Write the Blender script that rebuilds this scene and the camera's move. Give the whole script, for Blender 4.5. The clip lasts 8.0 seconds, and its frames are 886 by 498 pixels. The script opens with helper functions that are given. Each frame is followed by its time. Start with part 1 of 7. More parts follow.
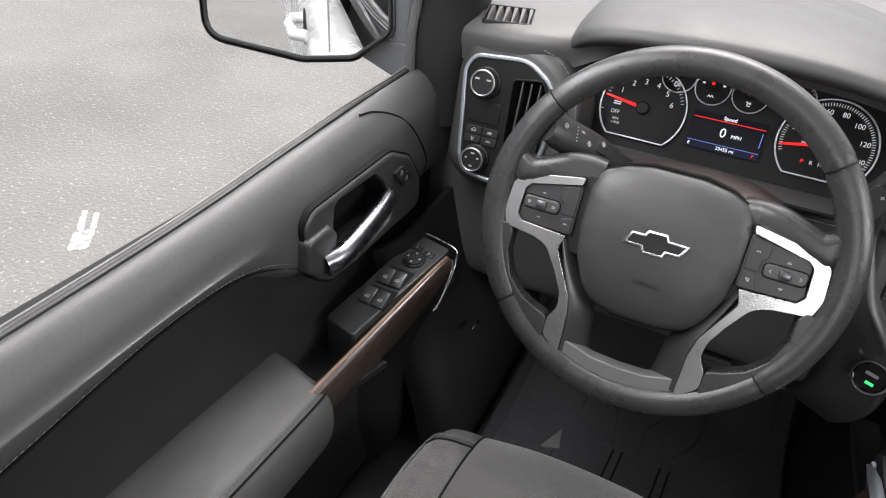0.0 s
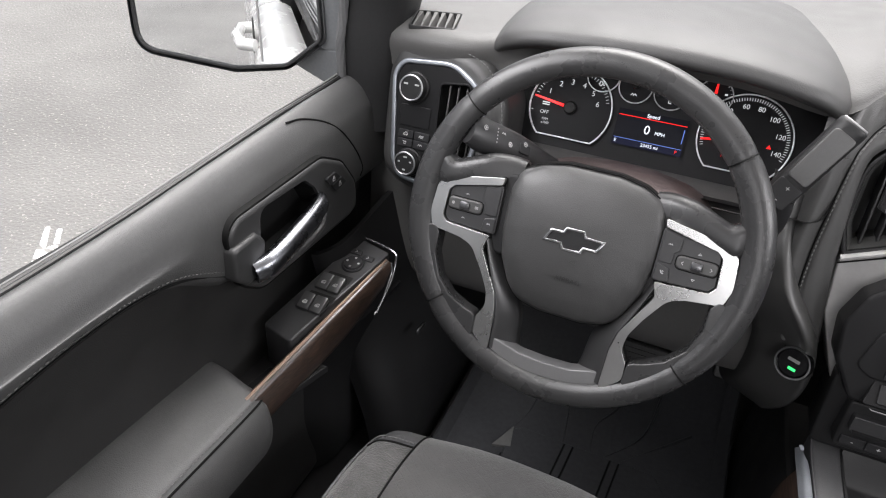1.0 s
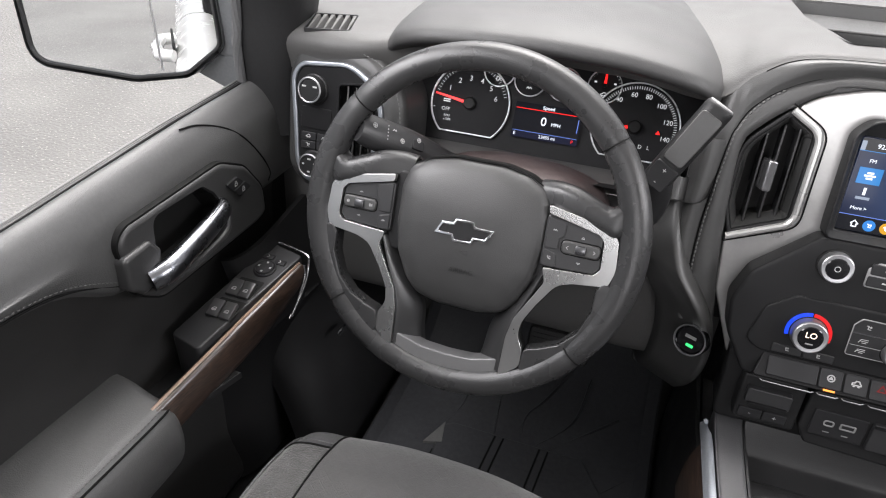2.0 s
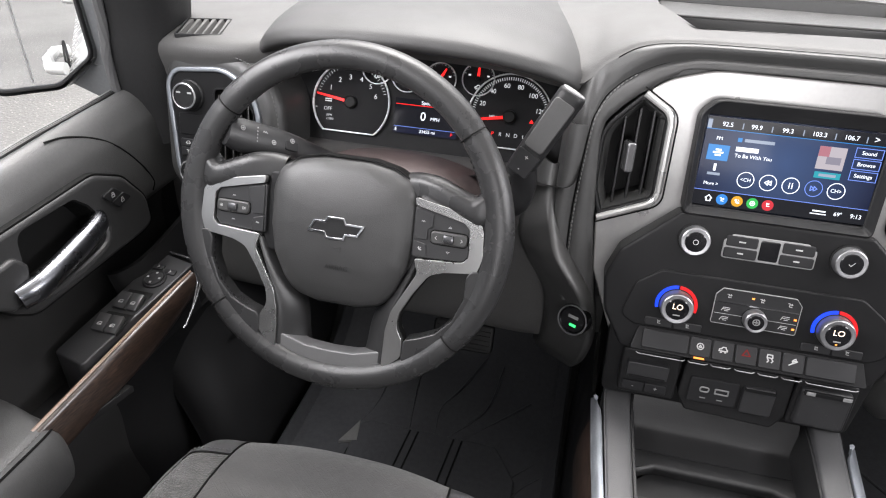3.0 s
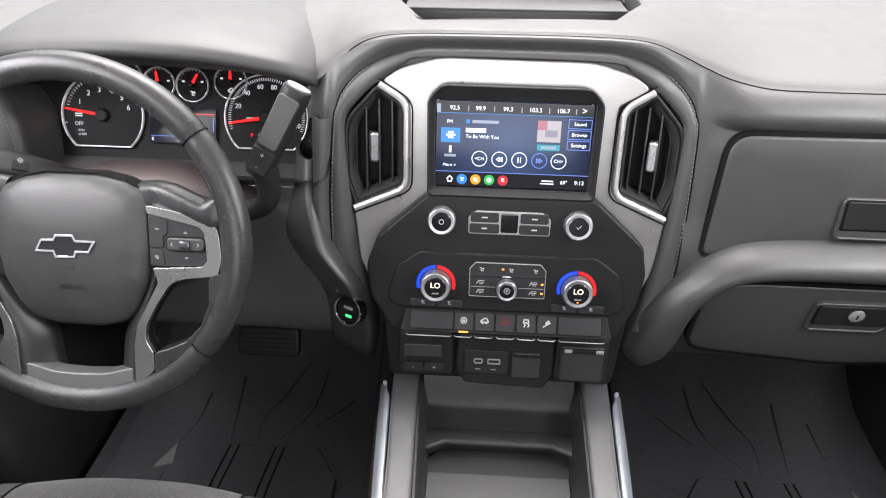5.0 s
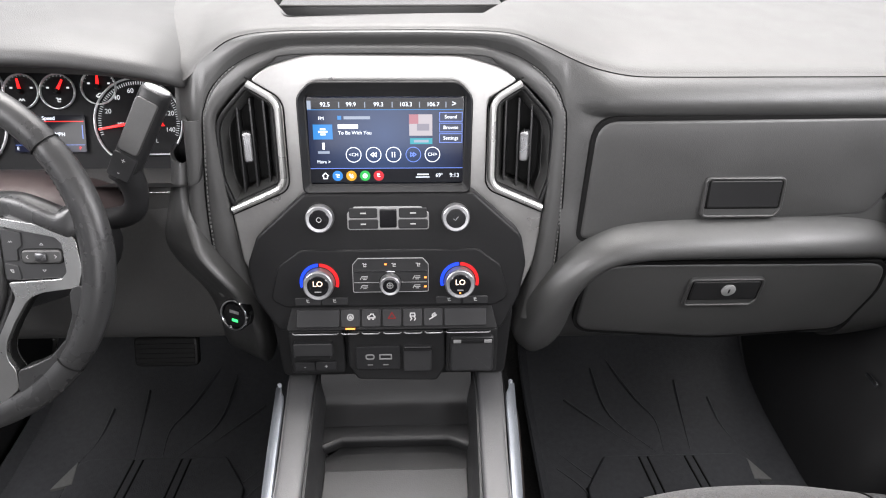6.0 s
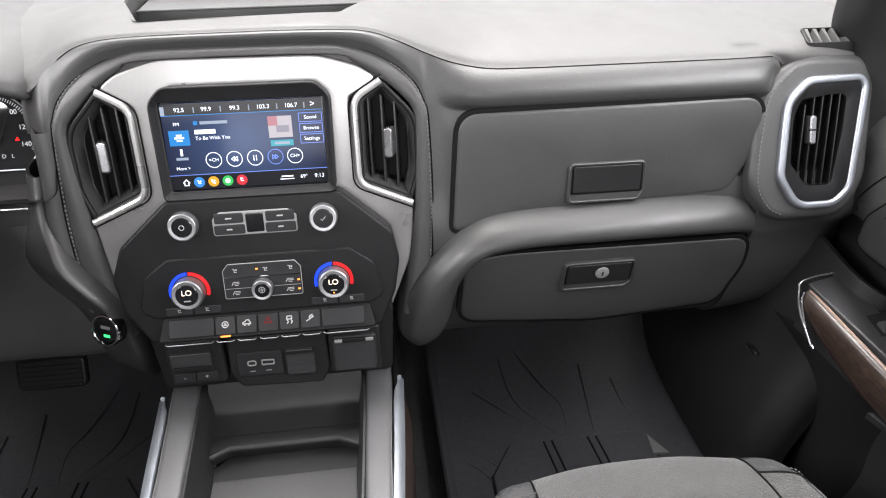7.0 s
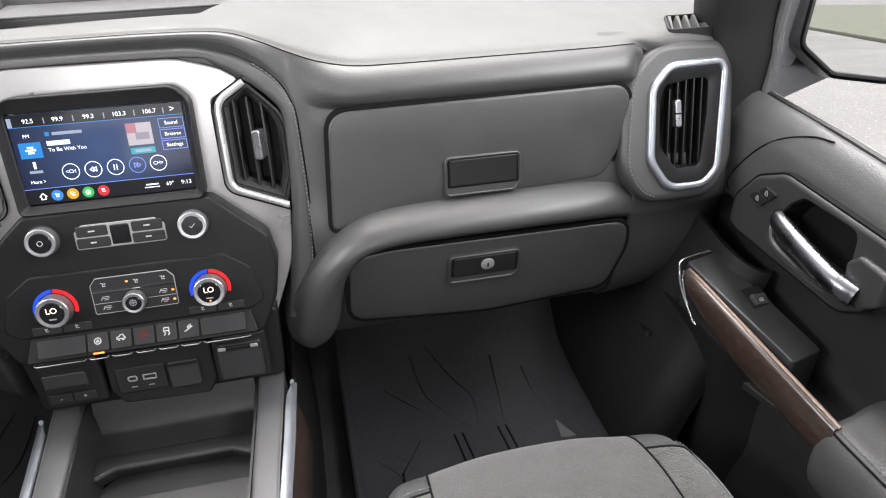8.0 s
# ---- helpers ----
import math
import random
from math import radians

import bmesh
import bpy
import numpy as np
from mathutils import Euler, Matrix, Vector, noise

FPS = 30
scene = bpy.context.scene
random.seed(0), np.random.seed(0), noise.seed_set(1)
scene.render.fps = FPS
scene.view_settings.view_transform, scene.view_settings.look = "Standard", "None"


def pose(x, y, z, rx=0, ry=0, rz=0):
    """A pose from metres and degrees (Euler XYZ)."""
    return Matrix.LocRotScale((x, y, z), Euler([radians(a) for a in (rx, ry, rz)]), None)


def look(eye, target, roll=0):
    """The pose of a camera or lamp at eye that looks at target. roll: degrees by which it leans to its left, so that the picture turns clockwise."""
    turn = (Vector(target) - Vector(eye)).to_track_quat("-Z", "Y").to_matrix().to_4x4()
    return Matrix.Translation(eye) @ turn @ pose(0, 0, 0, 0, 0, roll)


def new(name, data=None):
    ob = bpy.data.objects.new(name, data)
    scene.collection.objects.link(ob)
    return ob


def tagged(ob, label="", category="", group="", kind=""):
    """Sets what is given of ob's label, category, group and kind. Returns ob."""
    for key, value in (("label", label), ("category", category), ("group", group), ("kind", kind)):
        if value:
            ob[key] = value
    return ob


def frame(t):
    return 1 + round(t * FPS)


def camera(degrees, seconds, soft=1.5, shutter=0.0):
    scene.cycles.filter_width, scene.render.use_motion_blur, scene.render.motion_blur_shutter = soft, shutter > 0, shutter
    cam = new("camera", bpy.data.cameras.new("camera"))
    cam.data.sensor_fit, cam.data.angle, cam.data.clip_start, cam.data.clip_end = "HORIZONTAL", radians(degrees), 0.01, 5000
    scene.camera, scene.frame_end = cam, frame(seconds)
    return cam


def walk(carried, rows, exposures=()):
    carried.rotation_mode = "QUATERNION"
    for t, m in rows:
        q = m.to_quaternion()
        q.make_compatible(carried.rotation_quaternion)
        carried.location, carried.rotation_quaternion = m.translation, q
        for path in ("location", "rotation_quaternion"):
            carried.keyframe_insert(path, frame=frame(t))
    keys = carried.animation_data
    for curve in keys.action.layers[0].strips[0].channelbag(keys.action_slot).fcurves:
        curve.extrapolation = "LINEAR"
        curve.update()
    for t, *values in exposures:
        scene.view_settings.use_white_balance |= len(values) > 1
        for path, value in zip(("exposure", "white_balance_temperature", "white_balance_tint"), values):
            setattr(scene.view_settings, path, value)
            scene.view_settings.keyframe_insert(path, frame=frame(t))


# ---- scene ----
cam = camera(68.0, 8.0, soft=1.1)
PATH = [
    (0, (-0.434, -0.721, 1.083), (-1.109, 0.794, -0.035), 4.6),
    (0.5, (-0.422, -0.719, 1.086), (-1.072, 0.811, -0.025), 4.6),
    (1, (-0.374, -0.704, 1.091), (-1.002, 0.841, -0.013), 3.7),
    (2.3, (-0.276, -0.684, 1.09), (-0.772, 0.922, 0.005), 2.3),
    (2.5, (-0.261, -0.681, 1.092), (-0.728, 0.932, 0.006), 2.1),
    (3, (-0.211, -0.675, 1.093), (-0.605, 0.961, 0.013), 1.6),
    (3.5, (-0.166, -0.669, 1.093), (-0.487, 0.987, 0.019), 1.4),
    (4, (-0.119, -0.667, 1.093), (-0.352, 1.008, 0.026), 1.3),
    (4.5, (-0.082, -0.667, 1.092), (-0.243, 1.02, 0.03), 1.1),
    (6, (0.035, -0.671, 1.089), (0.114, 1.021, 0.026), 0.8),
    (6.5, (0.079, -0.676, 1.088), (0.229, 1.011, 0.025), 0.5),
    (7, (0.133, -0.684, 1.088), (0.358, 0.995, 0.025), -0.1),
    (7.5, (0.175, -0.691, 1.088), (0.471, 0.975, 0.021), -0.3),
    (8, (0.22, -0.699, 1.086), (0.594, 0.949, 0.016), -0.7),
]
walk(cam, [(t, look(eye, target, roll)) for t, eye, target, roll in PATH], exposures=((0.0, 1.42), (1.2, 1.45), (2.5, 1.55), (4.0, 1.75), (6.0, 1.78), (8.0, 1.7)))

# ---- light: an overcast day outside the cab ----
world = bpy.data.worlds.new("overcast_sky")
world.use_nodes = True
scene.world = world
wn, wl = world.node_tree.nodes, world.node_tree.links
sky = wn.new("ShaderNodeTexSky")
sky.sky_type = "NISHITA"
sky.sun_disc = False
sky.sun_elevation = radians(70)
sky.sun_rotation = radians(0)
sky.air_density, sky.dust_density, sky.ozone_density = 0.6, 8.0, 0.0
grey = wn.new("ShaderNodeHueSaturation")
grey.inputs["Saturation"].default_value = 0.25
wl.new(sky.outputs["Color"], grey.inputs["Color"])
wl.new(grey.outputs["Color"], wn["Background"].inputs["Color"])
wn["Background"].inputs["Strength"].default_value = 0.15

sun_data = bpy.data.lights.new("sun", "SUN")
sun_data.energy = 1.6
sun_data.angle = radians(60)
sun_data.color = (1.0, 0.98, 0.99)
sun = new("sun", sun_data)
sun.matrix_world = look((0, 9, 26), (0, 0, 0))


def window_light(name, at, aim, wide, high, watts):
    """The sky's light through a window opening."""
    lamp = bpy.data.lights.new(name, "AREA")
    lamp.shape, lamp.size, lamp.size_y, lamp.energy = "RECTANGLE", wide, high, watts
    lamp.color = (1.0, 0.978, 1.0)
    new(name, lamp).matrix_world = look(at, aim)


window_light("rear_window_light", (0, -1.90, 1.12), (0, 0.0, 0.95), 1.35, 0.42, 6.6)
for side in (-1, 1):
    window_light("side_window_light", (side * 0.84, -0.26, 1.22), (-side * 0.80, 0.02, 0.85), 0.90, 0.30, 5.8)


# ---- materials ----


def material(name, base, rough=0.5, metal=0.0, vary=0.15, scale=18.0, bump=0.0, bump_scale=400.0, spec=0.5, coat=0.0, sheen=0.0, wear=0.0):
    """Base colour with a two-scale variation in colour and roughness, and a fine relief."""
    mat = bpy.data.materials.new(name)
    mat.use_nodes = True
    n, l = mat.node_tree.nodes, mat.node_tree.links
    b = n["Principled BSDF"]
    b.inputs["Roughness"].default_value, b.inputs["Metallic"].default_value = rough, metal
    b.inputs["Specular IOR Level"].default_value = spec
    b.inputs["Coat Weight"].default_value = coat
    b.inputs["Coat Roughness"].default_value = 0.15
    b.inputs["Sheen Weight"].default_value = sheen
    co = n.new("ShaderNodeTexCoord")
    large, fine = n.new("ShaderNodeTexNoise"), n.new("ShaderNodeTexNoise")
    large.inputs["Scale"].default_value, large.inputs["Detail"].default_value = scale, 5.0
    fine.inputs["Scale"].default_value, fine.inputs["Detail"].default_value = scale * 14, 3.0
    for t in (large, fine):
        l.new(co.outputs["Object"], t.inputs["Vector"])
    both = n.new("ShaderNodeMath")
    both.operation = "ADD"
    l.new(large.outputs["Fac"], both.inputs[0]), l.new(fine.outputs["Fac"], both.inputs[1])
    tone = n.new("ShaderNodeMapRange")
    tone.inputs["From Min"].default_value, tone.inputs["From Max"].default_value = 0.6, 1.4
    tone.inputs["To Min"].default_value, tone.inputs["To Max"].default_value = 1 - vary, 1 + vary
    l.new(both.outputs[0], tone.inputs["Value"])
    mul = n.new("ShaderNodeVectorMath")
    mul.operation = "SCALE"
    mul.inputs[0].default_value = base
    l.new(tone.outputs[0], mul.inputs["Scale"])
    l.new(mul.outputs[0], b.inputs["Base Color"])
    rr = n.new("ShaderNodeMapRange")
    rr.inputs["From Min"].default_value, rr.inputs["From Max"].default_value = 0.3, 0.7
    rr.inputs["To Min"].default_value, rr.inputs["To Max"].default_value = max(0.02, rough - 0.06 - wear), min(1.0, rough + 0.06)
    l.new(large.outputs["Fac"], rr.inputs["Value"])
    l.new(rr.outputs[0], b.inputs["Roughness"])
    if bump:
        cell = n.new("ShaderNodeTexVoronoi")
        cell.inputs["Scale"].default_value = bump_scale
        l.new(co.outputs["Object"], cell.inputs["Vector"])
        bp = n.new("ShaderNodeBump")
        bp.inputs["Strength"].default_value, bp.inputs["Distance"].default_value = bump, 0.001
        l.new(cell.outputs["Distance"], bp.inputs["Height"])
        l.new(bp.outputs[0], b.inputs["Normal"])
    return mat


def glow(name, colour, strength=1.0):
    mat = bpy.data.materials.new(name)
    mat.use_nodes = True
    b = mat.node_tree.nodes["Principled BSDF"]
    b.inputs["Base Color"].default_value = (0.01, 0.01, 0.01, 1)
    b.inputs["Emission Color"].default_value = (*colour, 1)
    b.inputs["Emission Strength"].default_value = strength * 0.34
    b.inputs["Roughness"].default_value = 0.1
    b.inputs["Specular IOR Level"].default_value = 0.1
    return mat


VINYL_TOP = material("dash_top_vinyl", (0.062, 0.061, 0.060), 0.56, spec=0.4, bump=0.2, bump_scale=700, vary=0.08)
VINYL = material("black_vinyl", (0.039, 0.039, 0.0385), 0.40, bump=0.16, bump_scale=1000, vary=0.1)
LEATHER = material("black_leather", (0.026, 0.026, 0.0265), 0.31, bump=0.16, bump_scale=1100, vary=0.14, scale=30, wear=0.03, spec=0.4)
PLASTIC = material("black_plastic", (0.0125, 0.0125, 0.013), 0.46, spec=0.24, bump=0.12, bump_scale=900, vary=0.12)
PANEL = material("charcoal_panel", (0.0110, 0.0110, 0.0115), 0.36, vary=0.08, spec=0.13, bump=0.06, bump_scale=900)
# near-black for small parts; in vents, cups and wells it paints the shade
DARK = material("black_and_recess_shade", (0.007, 0.007, 0.007), 0.6, spec=0.2)
GLOSS = material("gloss_black", (0.008, 0.008, 0.009), 0.12, vary=0.05)
SILVER = material("satin_silver_paint", (0.37, 0.365, 0.36), 0.31, metal=0.72, vary=0.05)
SPOKE = material("satin_grey_spoke", (0.44, 0.44, 0.437), 0.28, metal=0.93, vary=0.03)
CHROME = material("chrome", (0.75, 0.76, 0.78), 0.1, metal=1.0, vary=0.04)
KNOB_METAL = material("brushed_knob_metal", (0.33, 0.33, 0.34), 0.36, metal=0.9, vary=0.06)
BEZEL = material("bright_bezel", (0.33, 0.35, 0.38), 0.36, metal=0.85, vary=0.05)
DOOR_PAD = material("door_pad_vinyl", (0.056, 0.056, 0.0558), 0.46, bump=0.22, bump_scale=800, vary=0.12)
HUB = material("airbag_vinyl", (0.036, 0.036, 0.036), 0.38, bump=0.18, bump_scale=1300, vary=0.08, scale=30, spec=0.4)
TAB = material("satin_tab_metal", (0.32, 0.32, 0.33), 0.26, metal=0.9, vary=0.05)
LID = material("lid_plastic", (0.020, 0.020, 0.021), 0.42, bump=0.12, bump_scale=900, vary=0.1)
HOOD = material("hood_vinyl", (0.040, 0.0396, 0.0396), 0.54, spec=0.4, bump=0.15, bump_scale=700, vary=0.08)
PAD = material("stitched_pad_vinyl", (0.043, 0.0428, 0.0424), 0.41, bump=0.14, bump_scale=900, vary=0.09)
BUTTON = material("button_rubber", (0.016, 0.016, 0.017), 0.5, vary=0.08, spec=0.22)
INK = material("white_print", (0.36, 0.36, 0.36), 0.5, vary=0.05)
FAINT = material("grey_print", (0.2, 0.2, 0.2), 0.5, vary=0.05)
THREAD = material("grey_thread", (0.105, 0.105, 0.103), 0.8, vary=0.2)
GAP = material("seam_shadow_gap", (0.006, 0.006, 0.006), 0.7, spec=0.1)
RUBBER = material("black_rubber", (0.010, 0.010, 0.010), 0.45, vary=0.15, spec=0.3)
MAT = material("rubber_floor_mat", (0.031, 0.0318, 0.0345), 0.6, spec=0.2, bump=0.3, bump_scale=500, vary=0.25, scale=9)
CARPET = material("dark_carpet", (0.034, 0.0337, 0.0335), 0.95, spec=0.1, bump=0.8, bump_scale=900, vary=0.35)
HEADLINER = material("grey_headliner", (0.60, 0.59, 0.57), 0.95, bump=0.4, bump_scale=900)
WHITE_PAINT = material("white_car_paint", (0.52, 0.52, 0.515), 0.25, coat=0.6, vary=0.03)
GREEN_GLOW = glow("green_lamp", (0.05, 0.9, 0.2), 2.0)

# ---- mesh helpers ----


def finish(name, bm, mat, parent=None, label="", sharp=35):
    bmesh.ops.recalc_face_normals(bm, faces=bm.faces)
    me = bpy.data.meshes.new(name)
    bm.to_mesh(me)
    bm.free()
    for p in me.polygons:
        p.use_smooth = True
    me.set_sharp_from_angle(angle=radians(sharp))
    if mat:
        me.materials.append(mat)
    ob = new(name, me)
    if parent:
        ob.parent = parent
    if label:
        ob["label"] = label
    if name == "stitching":
        ob["kind"] = "stuff"
    return ob


def part(name, bm, mat, parent, label="", sharp=35):
    return finish(name, bm, mat, parent, label, sharp)


def thing(name, label, category, group="", kind="", at=(0, 0, 0)):
    ob = new(name)
    ob.empty_display_size = 0.05
    ob.location = at
    return tagged(ob, label, category, group, kind)


class Plane:
    """A leaning plane that faces the cabin: y = y0 + slope * (z - z0). Outlines on it are given as (x, z)."""

    def __init__(self, y0, z0, slope):
        self.y0, self.z0, self.slope, self.k = y0, z0, slope, math.sqrt(1 + slope * slope)
        u, v = Vector((1, 0, 0)), Vector((0, slope, 1)).normalized()
        n = u.cross(v)
        self.m = Matrix(((u.x, v.x, n.x, 0), (u.y, v.y, n.y, y0), (u.z, v.z, n.z, z0), (0, 0, 0, 1)))

    def flat(self, pts):
        return [(x, (z - self.z0) * self.k, *r) for x, z, *r in pts]

    def at(self, x, z, proud=0.0):
        return self.m @ Vector((x, (z - self.z0) * self.k, proud))

    def spot(self, x, z, proud=0.0, turn=0.0):
        m = self.m.copy()
        m.translation = self.at(x, z, proud)
        return m @ Matrix.Rotation(radians(turn), 4, "Z")


def mirror(pts):
    return [(-x, *r) for x, *r in reversed(pts)]


def rpoly(pts, r=0.01, n=5):
    """A polygon with rounded corners; a point may carry its own radius as a third number."""
    out = []
    c = len(pts)
    for i in range(c):
        p = Vector(pts[i][:2])
        rad = pts[i][2] if len(pts[i]) > 2 else r
        a, b = Vector(pts[i - 1][:2]) - p, Vector(pts[(i + 1) % c][:2]) - p
        la, lb = a.length, b.length
        a, b = a / la, b / lb
        ang = math.acos(max(-1, min(1, a.dot(b))))
        if ang > radians(176) or rad <= 0:
            out += [p + a * min(la * 0.02, 1e-4) * (1 - 2 * k / n) for k in range(n + 1)]
            continue
        d = min(rad / math.tan(ang / 2), 0.48 * la, 0.48 * lb)
        p0, p1 = p + a * d, p + b * d
        for k in range(n + 1):
            t = k / n
            out.append(p0 * (1 - t) ** 2 + p * 2 * t * (1 - t) + p1 * t * t)
    return [(q.x, q.y) for q in out]


def circle(x, y, r, n=40, squash=1.0):
    return [(x + r * math.cos(2 * math.pi * k / n), y + r * squash * math.sin(2 * math.pi * k / n)) for k in range(n)]


def area2(pts):
    return sum(pts[i - 1][0] * pts[i][1] - pts[i][0] * pts[i - 1][1] for i in range(len(pts)))


def inset(pts, d):
    """The outline moved inwards by d."""
    s = 1 if area2(pts) > 0 else -1
    out, c = [], len(pts)
    for i in range(c):
        p = Vector(pts[i])
        a, b = p - Vector(pts[i - 1]), Vector(pts[(i + 1) % c]) - p
        if a.length < 1e-9:
            a = b
        if b.length < 1e-9:
            b = a
        na, nb = Vector((-a.y, a.x)).normalized(), Vector((-b.y, b.x)).normalized()
        m = na + nb
        m = m.normalized() if m.length > 1e-6 else na
        f = max(0.5, m.dot(na))
        q = p + m * (s * d / f)
        out.append((q.x, q.y))
    return out


def stack_loops(bm, loops, m, closed=True):
    rings = [[bm.verts.new(m @ Vector(p)) for p in loop] for loop in loops]
    for a, b in zip(rings, rings[1:]):
        c = len(a)
        for i in range(c if closed else c - 1):
            j = (i + 1) % c
            bm.faces.new((a[i], a[j], b[j], b[i]))
    return rings


def crossed(loop):
    """Whether a closed outline cuts itself."""
    p = np.array(loop)
    q = np.roll(p, -1, axis=0)
    d = q - p
    n = len(p)

    def side(a, da, b):
        return da[:, None, 0] * (b[None, :, 1] - a[:, None, 1]) - da[:, None, 1] * (b[None, :, 0] - a[:, None, 0])

    s1, s2 = side(p, d, p), side(p, d, q)
    hit = (s1 * s2 < -1e-18) & ((s1 * s2).T < -1e-18)
    i = np.arange(n)
    hit[i, i] = hit[i, (i + 1) % n] = hit[(i + 1) % n, i] = False
    return bool(hit.any())


def slab(pts, m, depth=0.01, front=0.0, bevel=0.002, dome=0.0, steps=3, bm=None):
    """A plate with this outline; its face lies at front, its back depth below it, its front edge is rounded."""
    bm = bm or bmesh.new()
    for _ in range(5):
        if not crossed(inset(pts, bevel * 1.25)):
            break
        bevel *= 0.6
    loops = [[(x, y, front - depth) for x, y in pts]]
    for k in range(steps + 1):
        a = math.pi / 2 * k / steps
        ins = inset(pts, bevel * (1 - math.cos(a)))
        loops.append([(x, y, front - bevel * (1 - math.sin(a))) for x, y in ins])
    if not dome:
        loops.append([(x, y, front) for x, y in inset(pts, bevel + min(0.0005, bevel * 0.25))])
    if dome:
        cx, cy = sum(p[0] for p in pts) / len(pts), sum(p[1] for p in pts) / len(pts)
        base = inset(pts, bevel)
        for f in (0.8, 0.55, 0.3, 0.1):
            loops.append([(cx + (x - cx) * f, cy + (y - cy) * f, front + dome * (1 - f * f)) for x, y in base])
    rings = stack_loops(bm, loops, m)
    bm.faces.new(rings[-1])
    bm.faces.new(list(reversed(rings[0])))
    return bm


def ring(outer, inner, m, depth=0.01, front=0.0, bevel=0.002, steps=3, inner_depth=None, inner_front=None, bm=None, inner_bevel=None):
    """A frame between two outlines that have the same number of points."""
    bm = bm or bmesh.new()
    f2 = front if inner_front is None else inner_front
    d2 = depth if inner_depth is None else inner_depth
    b2 = bevel if inner_bevel is None else inner_bevel
    loops = [[(x, y, front - depth) for x, y in outer]]
    for k in range(steps + 1):
        a = math.pi / 2 * k / steps
        loops.append([(x, y, front - bevel * (1 - math.sin(a))) for x, y in inset(outer, bevel * (1 - math.cos(a)))])
    if front == f2:
        loops.append([(x, y, front) for x, y in inset(outer, bevel + min(0.0004, bevel * 0.3))])
        loops.append([(x, y, f2) for x, y in inset(inner, -b2 - min(0.0004, b2 * 0.3))])
    for k in range(steps + 1):
        a = math.pi / 2 * (1 - k / steps)
        loops.append([(x, y, f2 - b2 * (1 - math.sin(a))) for x, y in inset(inner, -b2 * (1 - math.cos(a)))])
    loops.append([(x, y, f2 - d2) for x, y in inner])
    rings = stack_loops(bm, loops, m)
    a, b = rings[-1], rings[0]
    for i in range(len(a)):
        j = (i + 1) % len(a)
        bm.faces.new((a[i], a[j], b[j], b[i]))
    return bm


def catmull(pts, n=6, closed=False):
    pts = [Vector(p) for p in pts]
    out, c = [], len(pts)
    for i in range(c if closed else c - 1):
        if closed:
            a, b, d, e = pts[i - 1], pts[i], pts[(i + 1) % c], pts[(i + 2) % c]
        else:
            b, d = pts[i], pts[i + 1]
            a, e = pts[i - 1] if i else b * 2 - d, pts[i + 2] if i + 2 < c else d * 2 - b
        for k in range(n):
            t = k / n
            out.append(0.5 * ((2 * b) + (d - a) * t + (2 * a - 5 * b + 4 * d - e) * t * t + (3 * b - a - 3 * d + e) * t ** 3))
    if not closed:
        out.append(pts[-1])
    return out


def shell(bm, depth):
    """Gives an open skin a back, a plain distance behind its front along the averaged normals."""
    bmesh.ops.recalc_face_normals(bm, faces=bm.faces)
    bm.normal_update()
    front = bm.faces[:]
    rim = [e for e in bm.edges if len(e.link_faces) == 1]
    back = {v: bm.verts.new(v.co - v.normal * depth) for v in bm.verts[:]}
    for f in front:
        bm.faces.new([back[v] for v in reversed(f.verts)])
    for e in rim:
        a, b = e.verts
        bm.faces.new((a, b, back[b], back[a]))
    return bm


def loft(sections, n_along=4, n_across=6, thick=0.0, closed=False, caps=False, bm=None):
    """A smooth skin over sections, each a list of points in space; all have the same number."""
    bm = bm or bmesh.new()
    dense = [catmull(s, n_along, closed) for s in sections]
    cols = [catmull([d[i] for d in dense], n_across) for i in range(len(dense[0]))] if n_across > 1 else [[d[i] for d in dense] for i in range(len(dense[0]))]
    verts = [[bm.verts.new(p) for p in col] for col in cols]
    c = len(verts)
    for i in range(c if closed else c - 1):
        a, b = verts[i], verts[(i + 1) % c]
        for j in range(len(a) - 1):
            bm.faces.new((a[j], b[j], b[j + 1], a[j + 1]))
    if caps:
        bm.faces.new([v[0] for v in verts])
        bm.faces.new([v[-1] for v in reversed(verts)])
    if thick:
        bmesh.ops.recalc_face_normals(bm, faces=bm.faces)
        bmesh.ops.solidify(bm, geom=bm.faces[:], thickness=thick)
    return bm


def tube(pts, r, n=8, closed=False, flat=1.0, bm=None, up=(0, 0, 1)):
    """A round or flattened bar along a line; r may be a list."""
    bm = bm or bmesh.new()
    pts = [Vector(p) for p in pts]
    c, rings = len(pts), []
    for i, p in enumerate(pts):
        d = (pts[(i + 1) % c] - pts[i - 1]) if closed else (pts[min(i + 1, c - 1)] - pts[max(i - 1, 0)])
        d.normalize()
        side = d.cross(Vector(up))
        side = side.normalized() if side.length > 1e-4 else Vector((1, 0, 0))
        top = side.cross(d).normalized()
        rad = r[i] if isinstance(r, (list, tuple)) else r
        rings.append([bm.verts.new(p + side * (rad * math.cos(2 * math.pi * k / n)) + top * (rad * flat * math.sin(2 * math.pi * k / n))) for k in range(n)])
    for i in range(c if closed else c - 1):
        a, b = rings[i], rings[(i + 1) % c]
        for k in range(n):
            bm.faces.new((a[k], a[(k + 1) % n], b[(k + 1) % n], b[k]))
    if not closed:
        bm.faces.new(rings[0])
        bm.faces.new(list(reversed(rings[-1])))
    return bm


